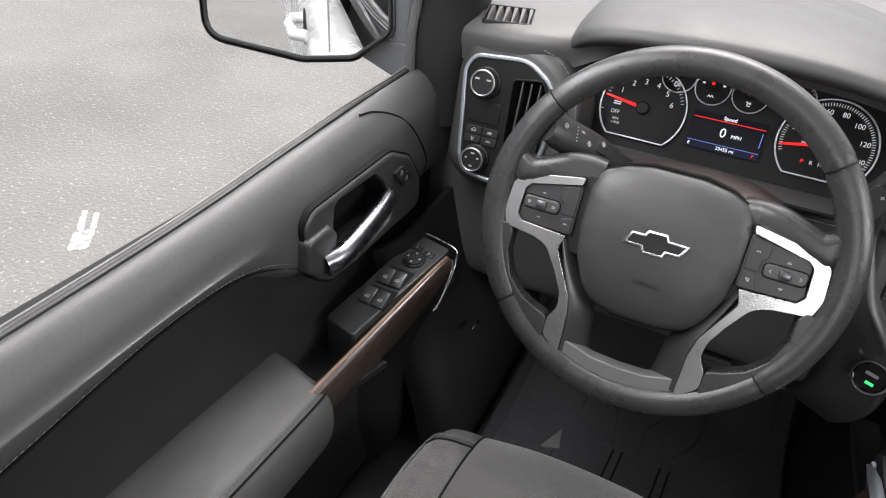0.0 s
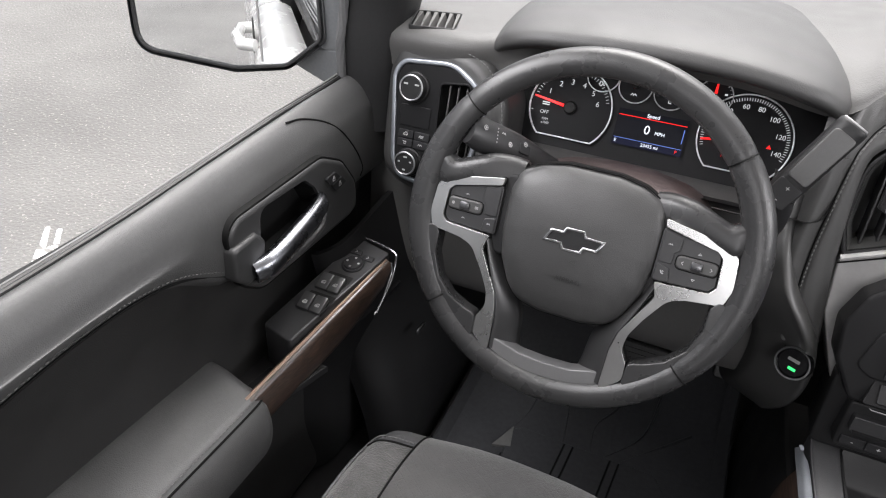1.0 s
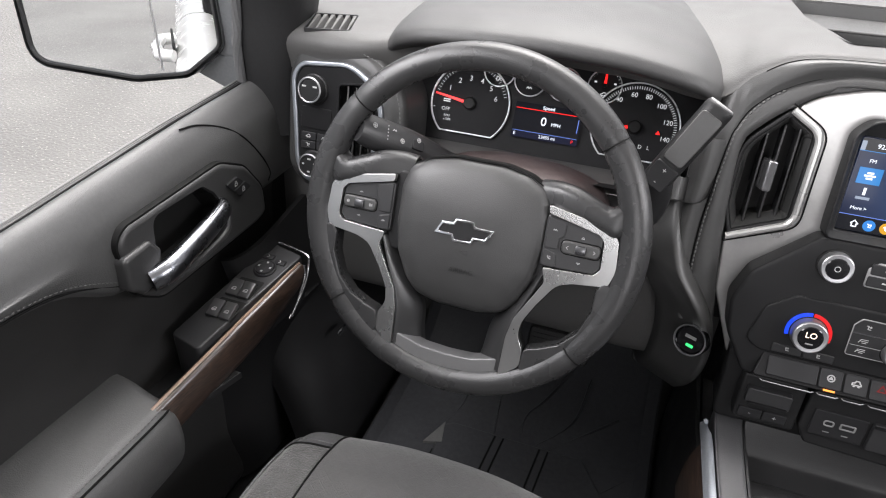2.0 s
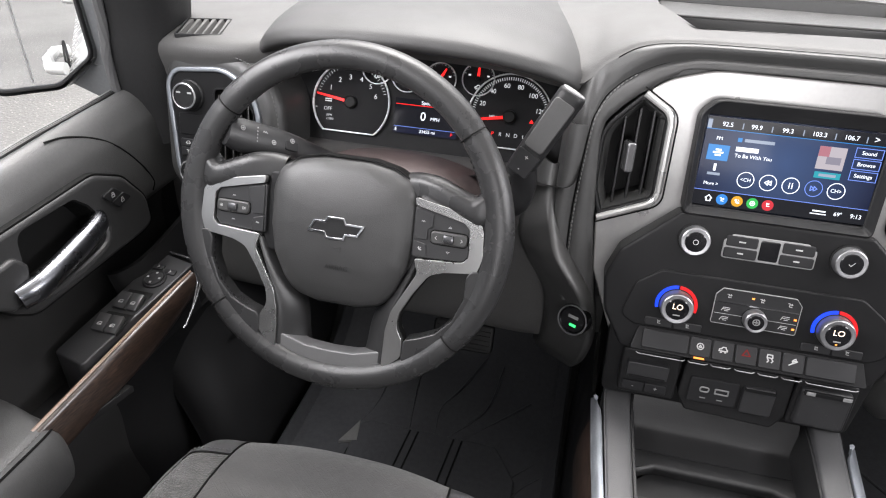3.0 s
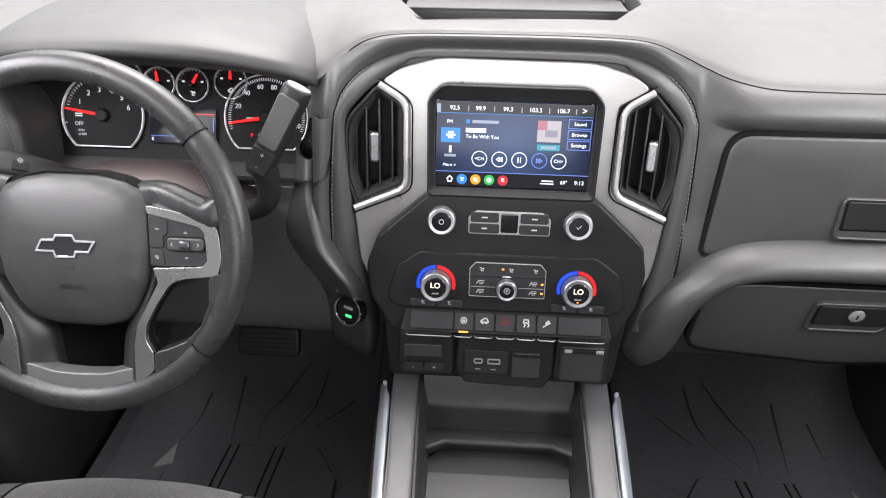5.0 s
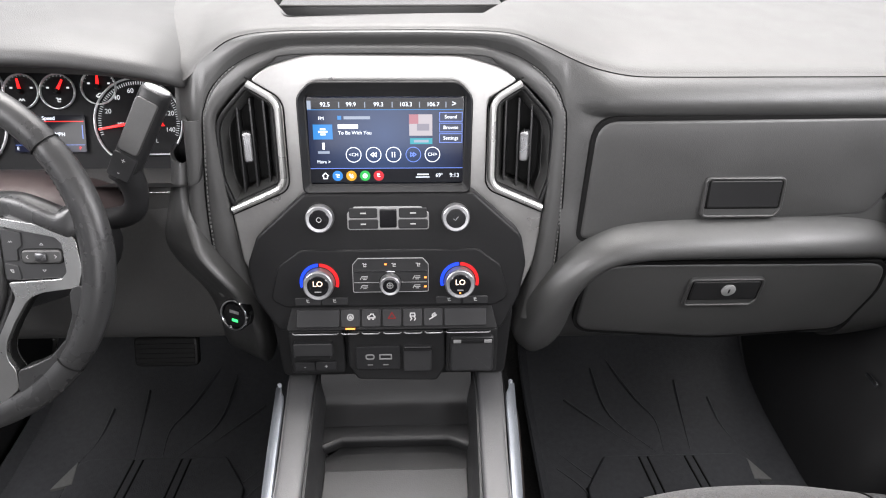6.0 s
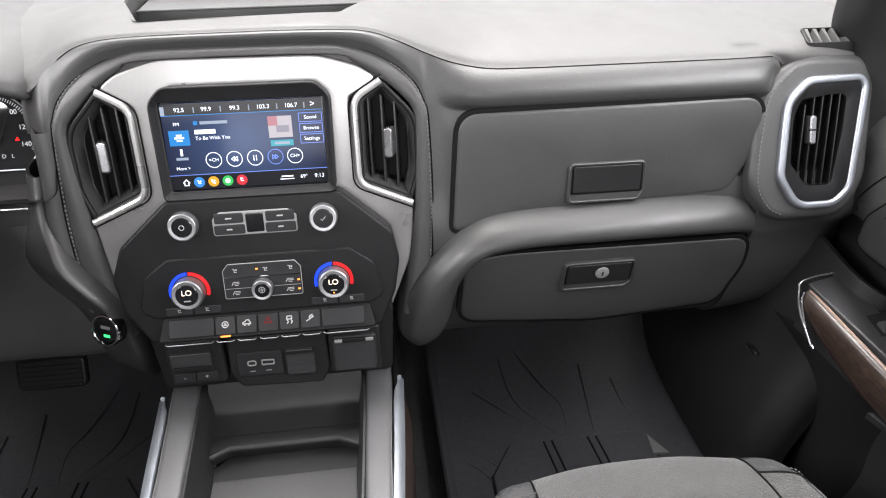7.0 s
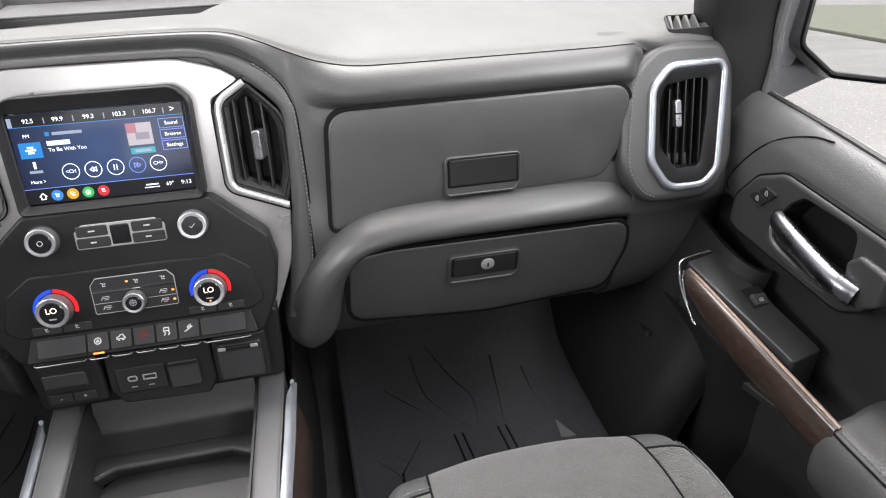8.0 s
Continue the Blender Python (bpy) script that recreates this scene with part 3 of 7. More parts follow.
def ledge():
    """The padded ledge between the glove boxes, which bends down beside the centre stack to a point."""
    rows = ((0.672, 0.660, 0.672, 0.612, 0.030), (0.64, 0.673, 0.64, 0.620, 0.021), (0.60, 0.680, 0.60, 0.626, 0.010), (0.52, 0.683, 0.52, 0.629, 0.005), (0.42, 0.682, 0.42, 0.630, 0.004), (0.34, 0.680, 0.345, 0.629, 0.004), (0.295, 0.675, 0.308, 0.626, 0.003),
            (0.265, 0.664, 0.285, 0.619, 0.003), (0.240, 0.647, 0.270, 0.605, 0.003), (0.217, 0.624, 0.260, 0.586, 0.004), (0.197, 0.600, 0.254, 0.564, 0.006), (0.180, 0.576, 0.250, 0.540, 0.009), (0.168, 0.551, 0.246, 0.516, 0.012),
            (0.163, 0.524, 0.239, 0.494, 0.017), (0.165, 0.500, 0.228, 0.478, 0.024), (0.175, 0.480, 0.213, 0.468, 0.034), (0.188, 0.468, 0.200, 0.464, 0.046))
    secs = []
    for i, (xu, zu, xl, zl, crest) in enumerate(rows):
        leg = smooth(6, 10, i)
        back = 0.046 + 0.020 * leg
        sec = [(xu, back + 0.02 * leg, zu)]
        for u, h in ((0.05, 0.25), (0.16, 0.58), (0.30, 0.84), (0.47, 0.98), (0.63, 1.0), (0.78, 0.84), (0.90, 0.48), (1.0, 0.0)):
            h += (math.sin(math.pi * min(1.0, u * 0.94 + 0.06)) ** 0.45 - h) * leg * 0.8 if u < 1 else 0
            sec.append((xu + (xl - xu) * u, back + (crest - back) * h, zu + (zl - zu) * u))
        secs.append(sec)
    part("ledge", shell(loft(secs, 4, 3), 0.004), VINYL, dash, "padded ledge that bends down beside the centre stack", sharp=60)


ledge()


def start_pod():
    """The padded sweep on the driver's side of the centre stack."""
    secs = []
    for z, xl, yf in ((0.745, 0.243, 0.078), (0.715, 0.243, 0.062), (0.688, 0.239, 0.045), (0.664, 0.2310, 0.028), (0.645, 0.2215, 0.015), (0.620, 0.2025, 0.008), (0.595, 0.1865, 0.008), (0.570, 0.1765, 0.012), (0.540, 0.1710, 0.016), (0.510, 0.1700, 0.021), (0.480, 0.1730, 0.032), (0.450, 0.178, 0.052), (0.415, 0.184, 0.085)):
        f = smooth(0.72, 0.62, z)
        secs.append([(-xl - 0.002, yf + 0.060, z), (-xl, yf + 0.030, z), (-xl - 0.002, yf + 0.014, z), (-xl - 0.006, yf + 0.006, z), (-xl - 0.012, yf + 0.004, z), (-xl - 0.019, yf + 0.009, z), (-xl - 0.026 - 0.008 * f, yf + 0.018, z), (-xl - 0.032 - 0.022 * f, yf + 0.031, z), (-xl - 0.036 - 0.034 * f, yf + 0.046, z), (-xl - 0.038 - 0.040 * f, yf + 0.095, z)])
    part("start_pod", shell(loft(secs, 4, 4), 0.004), VINYL, dash, "padded sweep beside the centre stack", sharp=60)


def pod_underside():
    """The face below the end pod, down to the kick panel."""
    secs = []
    for x, dy in ((0.655, 0.0), (0.70, 0.006), (0.76, 0.020), (0.82, 0.045), (0.86, 0.075)):
        secs.append([(x, 0.18, 0.435), (x, 0.12 + dy * 0.5, 0.440), (x, 0.085 + dy, 0.458), (x, 0.060 + dy, 0.495), (x, 0.0445 + dy, 0.55), (x, 0.040 + dy, 0.590), (x, 0.036 + dy * 0.8, 0.615), (x, 0.030 + dy * 0.5, 0.640), (x, 0.034 + dy * 0.5, 0.675), (x, 0.06, 0.70)])
    part("pod_underside", shell(loft(secs, 4, 4), 0.005), VINYL, dash, "dark padded face below the end pod", sharp=60)


pod_underside()
start_pod()


def cluster_hood():
    """The brow over the instruments."""
    secs = []
    for x, top, nose in ((-0.645, 0.855, 0.085), (-0.62, 0.872, 0.062), (-0.57, 0.884, 0.048), (-0.47, 0.891, 0.040), (-0.36, 0.887, 0.044), (-0.28, 0.872, 0.056), (-0.245, 0.856, 0.075), (-0.232, 0.846, 0.10)):
        top, nose = top + 0.005, nose + 0.006
        secs.append([(x, nose + 0.13, top - 0.045), (x, nose + 0.06, top - 0.036), (x, nose + 0.018, top - 0.026), (x, nose + 0.001, top - 0.018), (x, nose, top - 0.008), (x, nose + 0.012, top + 0.001),
                     (x, nose + 0.06, top + 0.012), (x, nose + 0.16, top + 0.018), (x * 0.98 - 0.01, nose + 0.30, top + 0.012), (x * 0.96 - 0.02, nose + 0.42, top - 0.01)])
    bm = loft(secs, 4, 6, thick=0.006)
    part("cluster_hood", bm, HOOD, dash, "padded hood over the instruments", sharp=60)


cluster_hood()


def centre_pad():
    """The stitched arch that frames the centre stack."""
    inner = [(-0.172, 0.538), (-0.179, 0.575), (-0.188, 0.63), (-0.1965, 0.69), (-0.203, 0.79), (-0.190, 0.8180), (-0.1615, 0.8440), (-0.1330, 0.8625), (-0.10, 0.8725),
             (0.10, 0.8720), (0.133, 0.8610), (0.1605, 0.8440), (0.190, 0.8180), (0.201, 0.79), (0.1965, 0.69), (0.188, 0.63), (0.179, 0.575), (0.172, 0.538)]
    arch = [(-x, z) for x, z in reversed(ARCH_STITCH[1:])] + list(ARCH_STITCH[1:])
    side = [(0.2195, 0.70), (0.2160, 0.62), (0.206, 0.565), (0.200, 0.538)]
    mid = [(-x - 0.006 * smooth(0.80, 0.66, z), z) for x, z in reversed(side)] + arch + side
    # both outlines run along the same angles round the arch
    bm = bmesh.new()
    a = catmull([PADP.at(x, z, 0.0) for x, z in mid], 5)
    b = catmull([PADP.at(x, z, 0.0) for x, z in inner], 5)
    n = 120

    def along(line, f):
        run = [0.0]
        for p, q in zip(line, line[1:]):
            run.append(run[-1] + (q - p).length)
        d = f * run[-1]
        k = max(0, min(len(line) - 2, sum(1 for r in run if r <= d) - 1))
        return line[k].lerp(line[k + 1], (d - run[k]) / max(1e-9, run[k + 1] - run[k]))

    out = PADP.m.to_3x3() @ Vector((0, 0, 1))
    grid = []
    for k in range(n + 1):
        p, q = along(a, k / n), along(b, k / n)
        e, top = 0.007 * smooth(0.86, 0.80, p.z), smooth(0.845, 0.875, p.z)
        grid.append([p - out * 0.03, p + out * (0.0030 + e), p.lerp(q, 0.06) + out * (0.0062 + e), p.lerp(q, 0.25) + out * (0.0085 + 0.0022 * top + e), p.lerp(q, 0.6) + out * (0.0108 + 0.0034 * top + e * 0.6), p.lerp(q, 0.92) + out * (0.0112 + 0.0020 * top + e * 0.2), q + out * 0.0095, q - out * 0.045])
    rows = [[bm.verts.new(p) for p in r] for r in grid]
    for r, t in zip(rows, rows[1:]):
        for j in range(len(r) - 1):
            bm.faces.new((r[j], r[j + 1], t[j + 1], t[j]))
    part("centre_pad", bm, PAD, dash, "stitched pad round the centre stack", sharp=60)
    # the driver's side of the arch
    secs = []
    for z, xo, xs, yo in ((0.802, -0.2475, -0.2172, 0.0965), (0.79, -0.2480, -0.2180, 0.0945), (0.75, -0.2490, -0.2205, 0.0860), (0.70, -0.2520, -0.2245, 0.0760), (0.66, -0.2500, -0.2230, 0.0690), (0.62, -0.2420, -0.2180, 0.0600), (0.58, -0.2280, -0.2080, 0.0520)):
        ys = pad_y(z)
        secs.append([(xs, ys + 0.001, z), (xs * 0.7 + xo * 0.3, min(ys, yo) - 0.0035, z), (xs * 0.3 + xo * 0.7, min(ys, yo) - 0.0015, z), (xo, yo + 0.004, z), (xo - 0.001, yo + 0.012, z), (xo + 0.004, yo + 0.05, z)])
    part("arch_side", shell(loft(secs, 4, 4), 0.004), PAD, dash, "padded side of the centre arch", sharp=60)
    line = [p + out * (0.0058 + 0.007 * smooth(0.86, 0.80, p.z)) for p in catmull([PADP.at(x, z, 0.0) for x, z in mid], 6)]
    low = [p for p in line if p.z < 0.862]
    for half in ([p for p in low if p.x < 0], [p for p in low if p.x > 0]):
        part("stitching", stitches([p + out * 0.0016 + Vector((0.0026 if p.x < 0 else -0.0026, 0, 0)) for p in half], 0.0034, 0.0022, 0.0012), THREAD, dash, "grey thread stitching")
    part("seam", tube(line, 0.0009, 5), GAP, dash)


centre_pad()


def knee_panel():
    """The lower dash below the wheel."""
    secs = []
    for x, dy in ((-0.84, 0.03), (-0.74, 0.0), (-0.55, 0.0), (-0.35, 0.0), (-0.25, 0.0), (-0.16, 0.03)):
        secs.append([(x, 0.22 + dy, 0.45), (x, 0.12 + dy, 0.455), (x, 0.085 + dy, 0.475), (x, 0.085 + dy, 0.56), (x, 0.095 + dy, 0.66), (x, 0.12 + dy, 0.705), (x, 0.20 + dy, 0.72)])
    # the paler top vinyl stands in for light falling on this panel
    part("knee_panel", loft(secs, 4, 4, thick=0.006), VINYL_TOP, dash, "plastic lower dash panel, lightened as if lit")


knee_panel()


def outer_pod(s):
    """The padded pod at the dash's outer end, which carries a vent."""
    pl = Plane(0.064, 0.786, 0.25) if s < 0 else Plane(0.05, 0.76, 0.4)
    if s < 0:
        out = [(-0.784, 0.675), (-0.788, 0.80), (-0.772, 0.846), (-0.70, 0.852), (-0.645, 0.836), (-0.612, 0.79), (-0.604, 0.70), (-0.64, 0.648), (-0.752, 0.648)]
        st = [(-0.69, 0.842), (-0.645, 0.826), (-0.618, 0.785), (-0.608, 0.71)]
    else:
        out = [(0.662, 0.655), (0.632, 0.70), (0.642, 0.80), (0.665, 0.836), (0.70, 0.853), (0.79, 0.850), (0.805, 0.82), (0.80, 0.70), (0.77, 0.655)]
        st = [(0.69, 0.838), (0.664, 0.815), (0.652, 0.79), (0.643, 0.71), (0.658, 0.675), (0.68, 0.662)]
    o = rpoly(pl.flat(out), 0.07, 8)
    part("vent_pod", slab(o, pl.m, depth=0.16, front=0.0, bevel=0.022 if s < 0 else 0.012, steps=7), VINYL, dash, "padded end pod of the dash", sharp=50)
    line = [pl.at(p.x, p.y, 0.0006) for p in catmull([(x, z, 0) for x, z in st], 8)]
    part("stitching", stitches(line), THREAD, dash, "grey thread stitching")
    return pl


POD_L, POD_R = outer_pod(-1), outer_pod(1)


def defrost_vent(s):
    vent = thing("defrost_vent", "black slotted side window vent in the dash top", "air vent", group="side window vents")
    if s < 0:
        pts, z = [(-0.763, 0.084), (-0.700, 0.096), (-0.716, 0.155), (-0.778, 0.142)], 0.8505
    else:
        pts, z = [(0.712, 0.101), (0.789, 0.100), (0.809, 0.153), (0.735, 0.154)], 0.8535
    mm = Matrix(((1, 0, 0, 0), (0, 1, 0, 0), (0, 0.09, 1, z), (0, 0, 0, 1)))
    o = rpoly(pts, 0.006)
    cut(next(k for k in dash.children if k.name.startswith("top_pad")), slab(o, Matrix.Translation((0, 0, 0.92)), depth=0.12, front=0.0, bevel=0.001), "FAST")
    part("frame", ring(inset(o, -0.0012), inset(o, 0.0012), mm, depth=0.03, front=0.0008, bevel=0.0006), PLASTIC, vent)
    # near-black sheet under the slats stands in for the shade inside
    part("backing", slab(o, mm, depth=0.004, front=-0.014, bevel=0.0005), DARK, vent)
    a, b, c, d = [Vector((*p, 0)) for p in pts]
    for k in range(6):
        f = (k + 0.5) / 6
        p, q = a.lerp(b, f), d.lerp(c, f)
        bm = bmesh.new()
        loops = [[p + Vector((-0.0007 - w, 0, h)), p + Vector((0.0007 - w, 0, h)), q + Vector((0.0026 - w, 0, h)), q + Vector((-0.0026 - w, 0, h))] for h, w in ((-0.011, 0.004 * s), (0.0, 0.0))]
        rg_ = stack_loops(bm, loops, mm)
        bm.faces.new(rg_[1]), bm.faces.new(list(reversed(rg_[0])))
        part("slat", bm, VINYL_TOP, vent)


defrost_vent(-1)
defrost_vent(1)


# ---- centre stack ----
stack = thing("centre_stack", "charcoal centre stack with satin silver frame", "console panel")
blk = [(-0.10, 0.728), (-0.160, 0.676, 0.02), (-0.174, 0.640, 0.03), (-0.168, 0.600, 0.03), (-0.141, 0.556), (0.143, 0.556), (0.164, 0.600, 0.03), (0.171, 0.640, 0.03), (0.164, 0.676, 0.02), (0.104, 0.728)]
part("lower_panel", slab(rpoly(STACK.flat(blk), 0.01), STACK.m, depth=0.06, front=-0.004, bevel=0.004), PANEL, stack, "charcoal plastic control panel")
sil_o = [(-0.09, 0.876, 0.10), (-0.138, 0.862, 0.05), (-0.162, 0.845, 0.010), (-0.127, 0.824), (-0.127, 0.722, 0.008), (-0.195, 0.692, 0.010), (-0.188, 0.625), (-0.155, 0.545),
         (0.157, 0.545), (0.190, 0.625), (0.195, 0.694, 0.010), (0.125, 0.726, 0.008), (0.123, 0.826), (0.160, 0.845, 0.010), (0.137, 0.861, 0.05), (0.09, 0.875, 0.10)]
part("silver_frame", slab(rpoly(TRIM.flat(sil_o), 0.006), TRIM.m, depth=0.05, front=-0.002, bevel=0.004, steps=4), SILVER, stack, "satin silver painted frame")
fill = [(-0.166, 0.842), (-0.125, 0.822), (0.123, 0.822), (0.164, 0.842), (0.142, 0.870), (0.10, 0.886), (-0.10, 0.886), (-0.144, 0.870)]
part("upper_backing", slab(rpoly(TRIM.flat(fill), 0.01), TRIM.m, depth=0.02, front=-0.010, bevel=0.001), PAD, stack)
part("lower_backing", slab(rpoly([(-0.15, 0.455), (0.155, 0.455), (0.16, 0.57), (-0.155, 0.57)], 0.01), Matrix(((1, 0, 0, 0), (0, 0, -1, 0.012), (0, 1, 0, 0), (0, 0, 0, 1))), depth=0.05, front=0.0, bevel=0.003), PLASTIC, stack)
# dark sheet painted as the shade between pad and frame
part("backing", slab(rpoly(PADP.flat([(-0.21, 0.56), (-0.212, 0.80), (-0.12, 0.88), (0.12, 0.88), (0.212, 0.80), (0.21, 0.56)]), 0.02), PADP.m, depth=0.02, front=-0.05, bevel=0.002), DARK, stack)


EDGE_SILVER = material("bright_silver_edge", (0.55, 0.55, 0.54), 0.28, metal=0.6, vary=0.05)


def rpoly_open(pts, r):
    """An open line with its inner corners rounded."""
    out = [pts[0]]
    for p, q, w in zip(pts, pts[1:], pts[2:]):
        a, b = Vector(p) - Vector(q), Vector(w) - Vector(q)
        p0, p1 = Vector(q) + a.normalized() * r, Vector(q) + b.normalized() * r
        for k in range(7):
            t = k / 6
            c = p0 * (1 - t) ** 2 + Vector(q) * 2 * t * (1 - t) + p1 * t * t
            out.append((c.x, c.y))
    return out + [pts[-1]]


def centre_vent(s):
    vent = thing("air_vent", "black centre air vent with chrome bezel", "air vent", group="dash air vents")
    o = [(s * 0.163, 0.844), (s * 0.129, 0.823, 0.012), (s * 0.129, 0.722, 0.012), (s * 0.193, 0.694), (s * 0.205, 0.73, 0.05), (s * 0.205, 0.80, 0.05)]
    if s > 0:
        o = list(reversed(o))
    op = rpoly(TRIM.flat(o), 0.006)
    part("rim", ring(op, inset(op, 0.005), TRIM.m, depth=0.03, front=-0.001, bevel=0.002), PLASTIC, vent)
    for off, r in ((0.001, 0.0042), (0.0075, 0.0009)):
        edge = [(s * (0.161 + off * 0.2), 0.8430 + off), (s * (0.1285 - off), 0.8235 + off * 0.3), (s * (0.1285 - off), 0.7215 - off * 0.6), (s * (0.193 + off * 0.2), 0.6935 - off)]
        part("bezel", tube([TRIM.at(x, z, 0.0) for x, z in rpoly_open(edge, 0.014)], r, 10, up=(0, -1, 0)), EDGE_SILVER if r > 0.002 else GAP, vent, "bright vent edge" if r > 0.002 else "groove")
    inner = inset(op, 0.0052)
    part("lip", ring(inner, inset(inner, 0.008), TRIM.m, depth=0.03, front=-0.004, inner_front=-0.02, bevel=0.001), VINYL, vent)
    # near-black sheet in place of the shade deep in the duct
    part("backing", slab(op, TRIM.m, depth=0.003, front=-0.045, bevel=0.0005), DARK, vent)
    for k, x in enumerate((0.147, 0.163, 0.179)):
        z0, z1 = 0.712 + (x - 0.14) * -0.25, 0.828 + (x - 0.14) * -0.1
        m = TRIM.spot(s * x, (z0 + z1) / 2, -0.022) @ Matrix.Rotation(radians(2 if s < 0 else -12), 4, "Y")
        h = (z1 - z0) / 2 * TRIM.k
        part("slat", box((-0.0013, -h, -0.011), (0.0013, h, 0.011), m, bevel=0.0009), LID, vent)
    tab = part("tab", slab(rpoly([(-0.0055, -0.018), (0.0055, -0.018), (0.0055, 0.018), (-0.0055, 0.018)], 0.004), TRIM.spot(s * 0.166, 0.770, 0.004) @ Matrix.Rotation(radians(-15 * s), 4, "Y"), depth=0.018, front=0.0, bevel=0.003), TAB, vent, "satin metal tab")


centre_vent(-1)
centre_vent(1)


def bars(m, w, h, mat, parent, name="marking"):
    return part(name, box((-w / 2, -h / 2, 0), (w / 2, h / 2, 0.0003), m), mat, parent)


# the open tray in the dash top
hole = rpoly([(-0.117, 0.146), (0.119, 0.160), (0.168, 0.258), (0.170, 0.36), (-0.165, 0.36), (-0.156, 0.250)], 0.010)
top_pad = next(o for o in dash.children if o.name.startswith("top_pad"))
cut(top_pad, slab(hole, Matrix(), depth=0.2, front=1.0, bevel=0.001))
bm = bmesh.new()
rings = stack_loops(bm, [[(x, y, 0.9070) for x, y in inset(hole, -0.003)], [(x, y, 0.9062) for x, y in inset(hole, 0.0008)], [(x, y, 0.9010) for x, y in inset(hole, 0.0022)], [(x, y, 0.872) for x, y in inset(hole, 0.006)]], Matrix())
bm.faces.new(rings[-1])
part("dash_tray", bm, VINYL, dash, "sunken tray in the dash top")
part("tray_step", slab(rpoly([(-0.150, 0.262), (0.158, 0.272), (0.158, 0.352), (-0.152, 0.352)], 0.006), Matrix.Translation((0, 0, 0.893)), depth=0.02, front=0.0, bevel=0.003), VINYL, dash)
part("tray_lip", tube([(-0.148, 0.262, 0.8935), (0.156, 0.272, 0.8935)], 0.0014, 6), VINYL_TOP, dash)
text("airbag_lettering", "AIRBAG", Matrix.Translation((0.632, 0.112, 0.8640)) @ Matrix.Rotation(radians(8), 4, "X"), 0.0105, material("moulded_lettering", (0.06, 0.06, 0.06), 0.5), dash)


# ---- centre stack controls ----
def knob(name, label, pl, x, z, r, h, proud=-0.003, top=GLOSS, group="stack knobs"):
    k = thing(name, label, "knob", group=group)
    m = pl.spot(x, z, proud)
    part("base", lathe([(r * 1.14, 0), (r * 1.14, 0.0015), (r * 1.06, 0.002)], m), DARK, k)
    part("skirt", lathe([(r * 1.04, 0), (r * 1.02, h * 0.75), (r * 0.98, h * 0.95), (r * 0.92, h), (r * 0.72, h * 0.98), (r * 0.70, 0)], m, hollow=True), KNOB_METAL, k, "brushed metal rim")
    part("cap", lathe([(r * 0.71, h * 0.7), (r * 0.71, h * 0.98), (r * 0.67, h * 1.02), (0.001, h * 1.02)], m), top, k, "dark face")
    return k, m


for x, mark in ((-0.081, "o"), (0.082, "v")):
    k, m = knob("tuning_knob", "round knob with bright metal rim", STACK, x, 0.700, 0.0165, 0.013)
    mm = m @ Matrix.Translation((0, 0, 0.0137))
    if mark == "o":
        part("marking", ring(circle(0, 0, 0.0032, 20), circle(0, 0, 0.0024, 20), mm, depth=0.0002, front=0.0003, bevel=0.00005), INK, k)
    else:
        part("marking", tube([mm @ Vector(p) for p in ((-0.003, 0, 0), (-0.001, -0.002, 0), (0.003, 0.0025, 0))], 0.0004, 5), INK, k)


def button(name, parent, pl, poly, proud=0.0015, mat=BUTTON, bevel=0.0012, front=None):
    return part(name, slab(rpoly(pl.flat(poly), 0.0025, 3), pl.m, depth=0.006, front=proud - 0.004, bevel=bevel), mat, parent)


def quad(x0, z0, x1, z1):
    return [(x0, z0), (x1, z0), (x1, z1), (x0, z1)]


audio = thing("audio_button_panel", "dark audio button panel with grey outlines", "button panel")
part("plate", slab(rpoly(STACK.flat([(-0.049, 0.684), (0.050, 0.684), (0.050, 0.704), (0.040, 0.712), (-0.040, 0.712), (-0.049, 0.704)]), 0.004), STACK.m, depth=0.008, front=-0.0025, bevel=0.001), FAINT, audio)
for x0, x1 in ((-0.0475, -0.0115), (0.0125, 0.0485)):
    button("button", audio, STACK, quad(x0, 0.6855, x1, 0.6970), 0.0025)
    button("button", audio, STACK, quad(x0 + 0.001, 0.6985, x1 - 0.001, 0.7105), 0.0025)
    for z, w in ((0.6915, 0.008), (0.7045, 0.009)):
        bars(STACK.spot((x0 + x1) / 2, z, -0.0013), w * 0.8, 0.0016, INK, audio)
button("button", audio, STACK, quad(-0.010, 0.6865, 0.011, 0.7095), 0.0022, GLOSS)

# climate panel: a raised darker field with two dials, a fan knob and buttons
climate = thing("climate_panel", "black climate control panel", "control panel")
fld = [(-0.148, 0.598), (-0.136, 0.640), (-0.108, 0.660), (0.11, 0.660), (0.138, 0.640), (0.15, 0.598), (0.132, 0.588), (-0.13, 0.588)]
part("field", slab(rpoly(STACK.flat(fld), 0.012), STACK.m, depth=0.01, front=-0.0015, bevel=0.002), PANEL, climate)
BLUE_LED, RED_LED, AMBER = glow("blue_led", (0.01, 0.06, 0.9), 1.5), glow("red_led", (0.9, 0.015, 0.02), 1.1), glow("amber_led", (1.0, 0.30, 0.06), 2.5)
WARM_WHITE = glow("warm_digits", (1.0, 0.75, 0.55), 3.0)


def arc(m, r0, r1, a0, a1, h, mat, parent, n=18):
    bm = bmesh.new()
    o = [(r1 * math.cos(radians(a0 + (a1 - a0) * k / n)), r1 * math.sin(radians(a0 + (a1 - a0) * k / n))) for k in range(n + 1)]
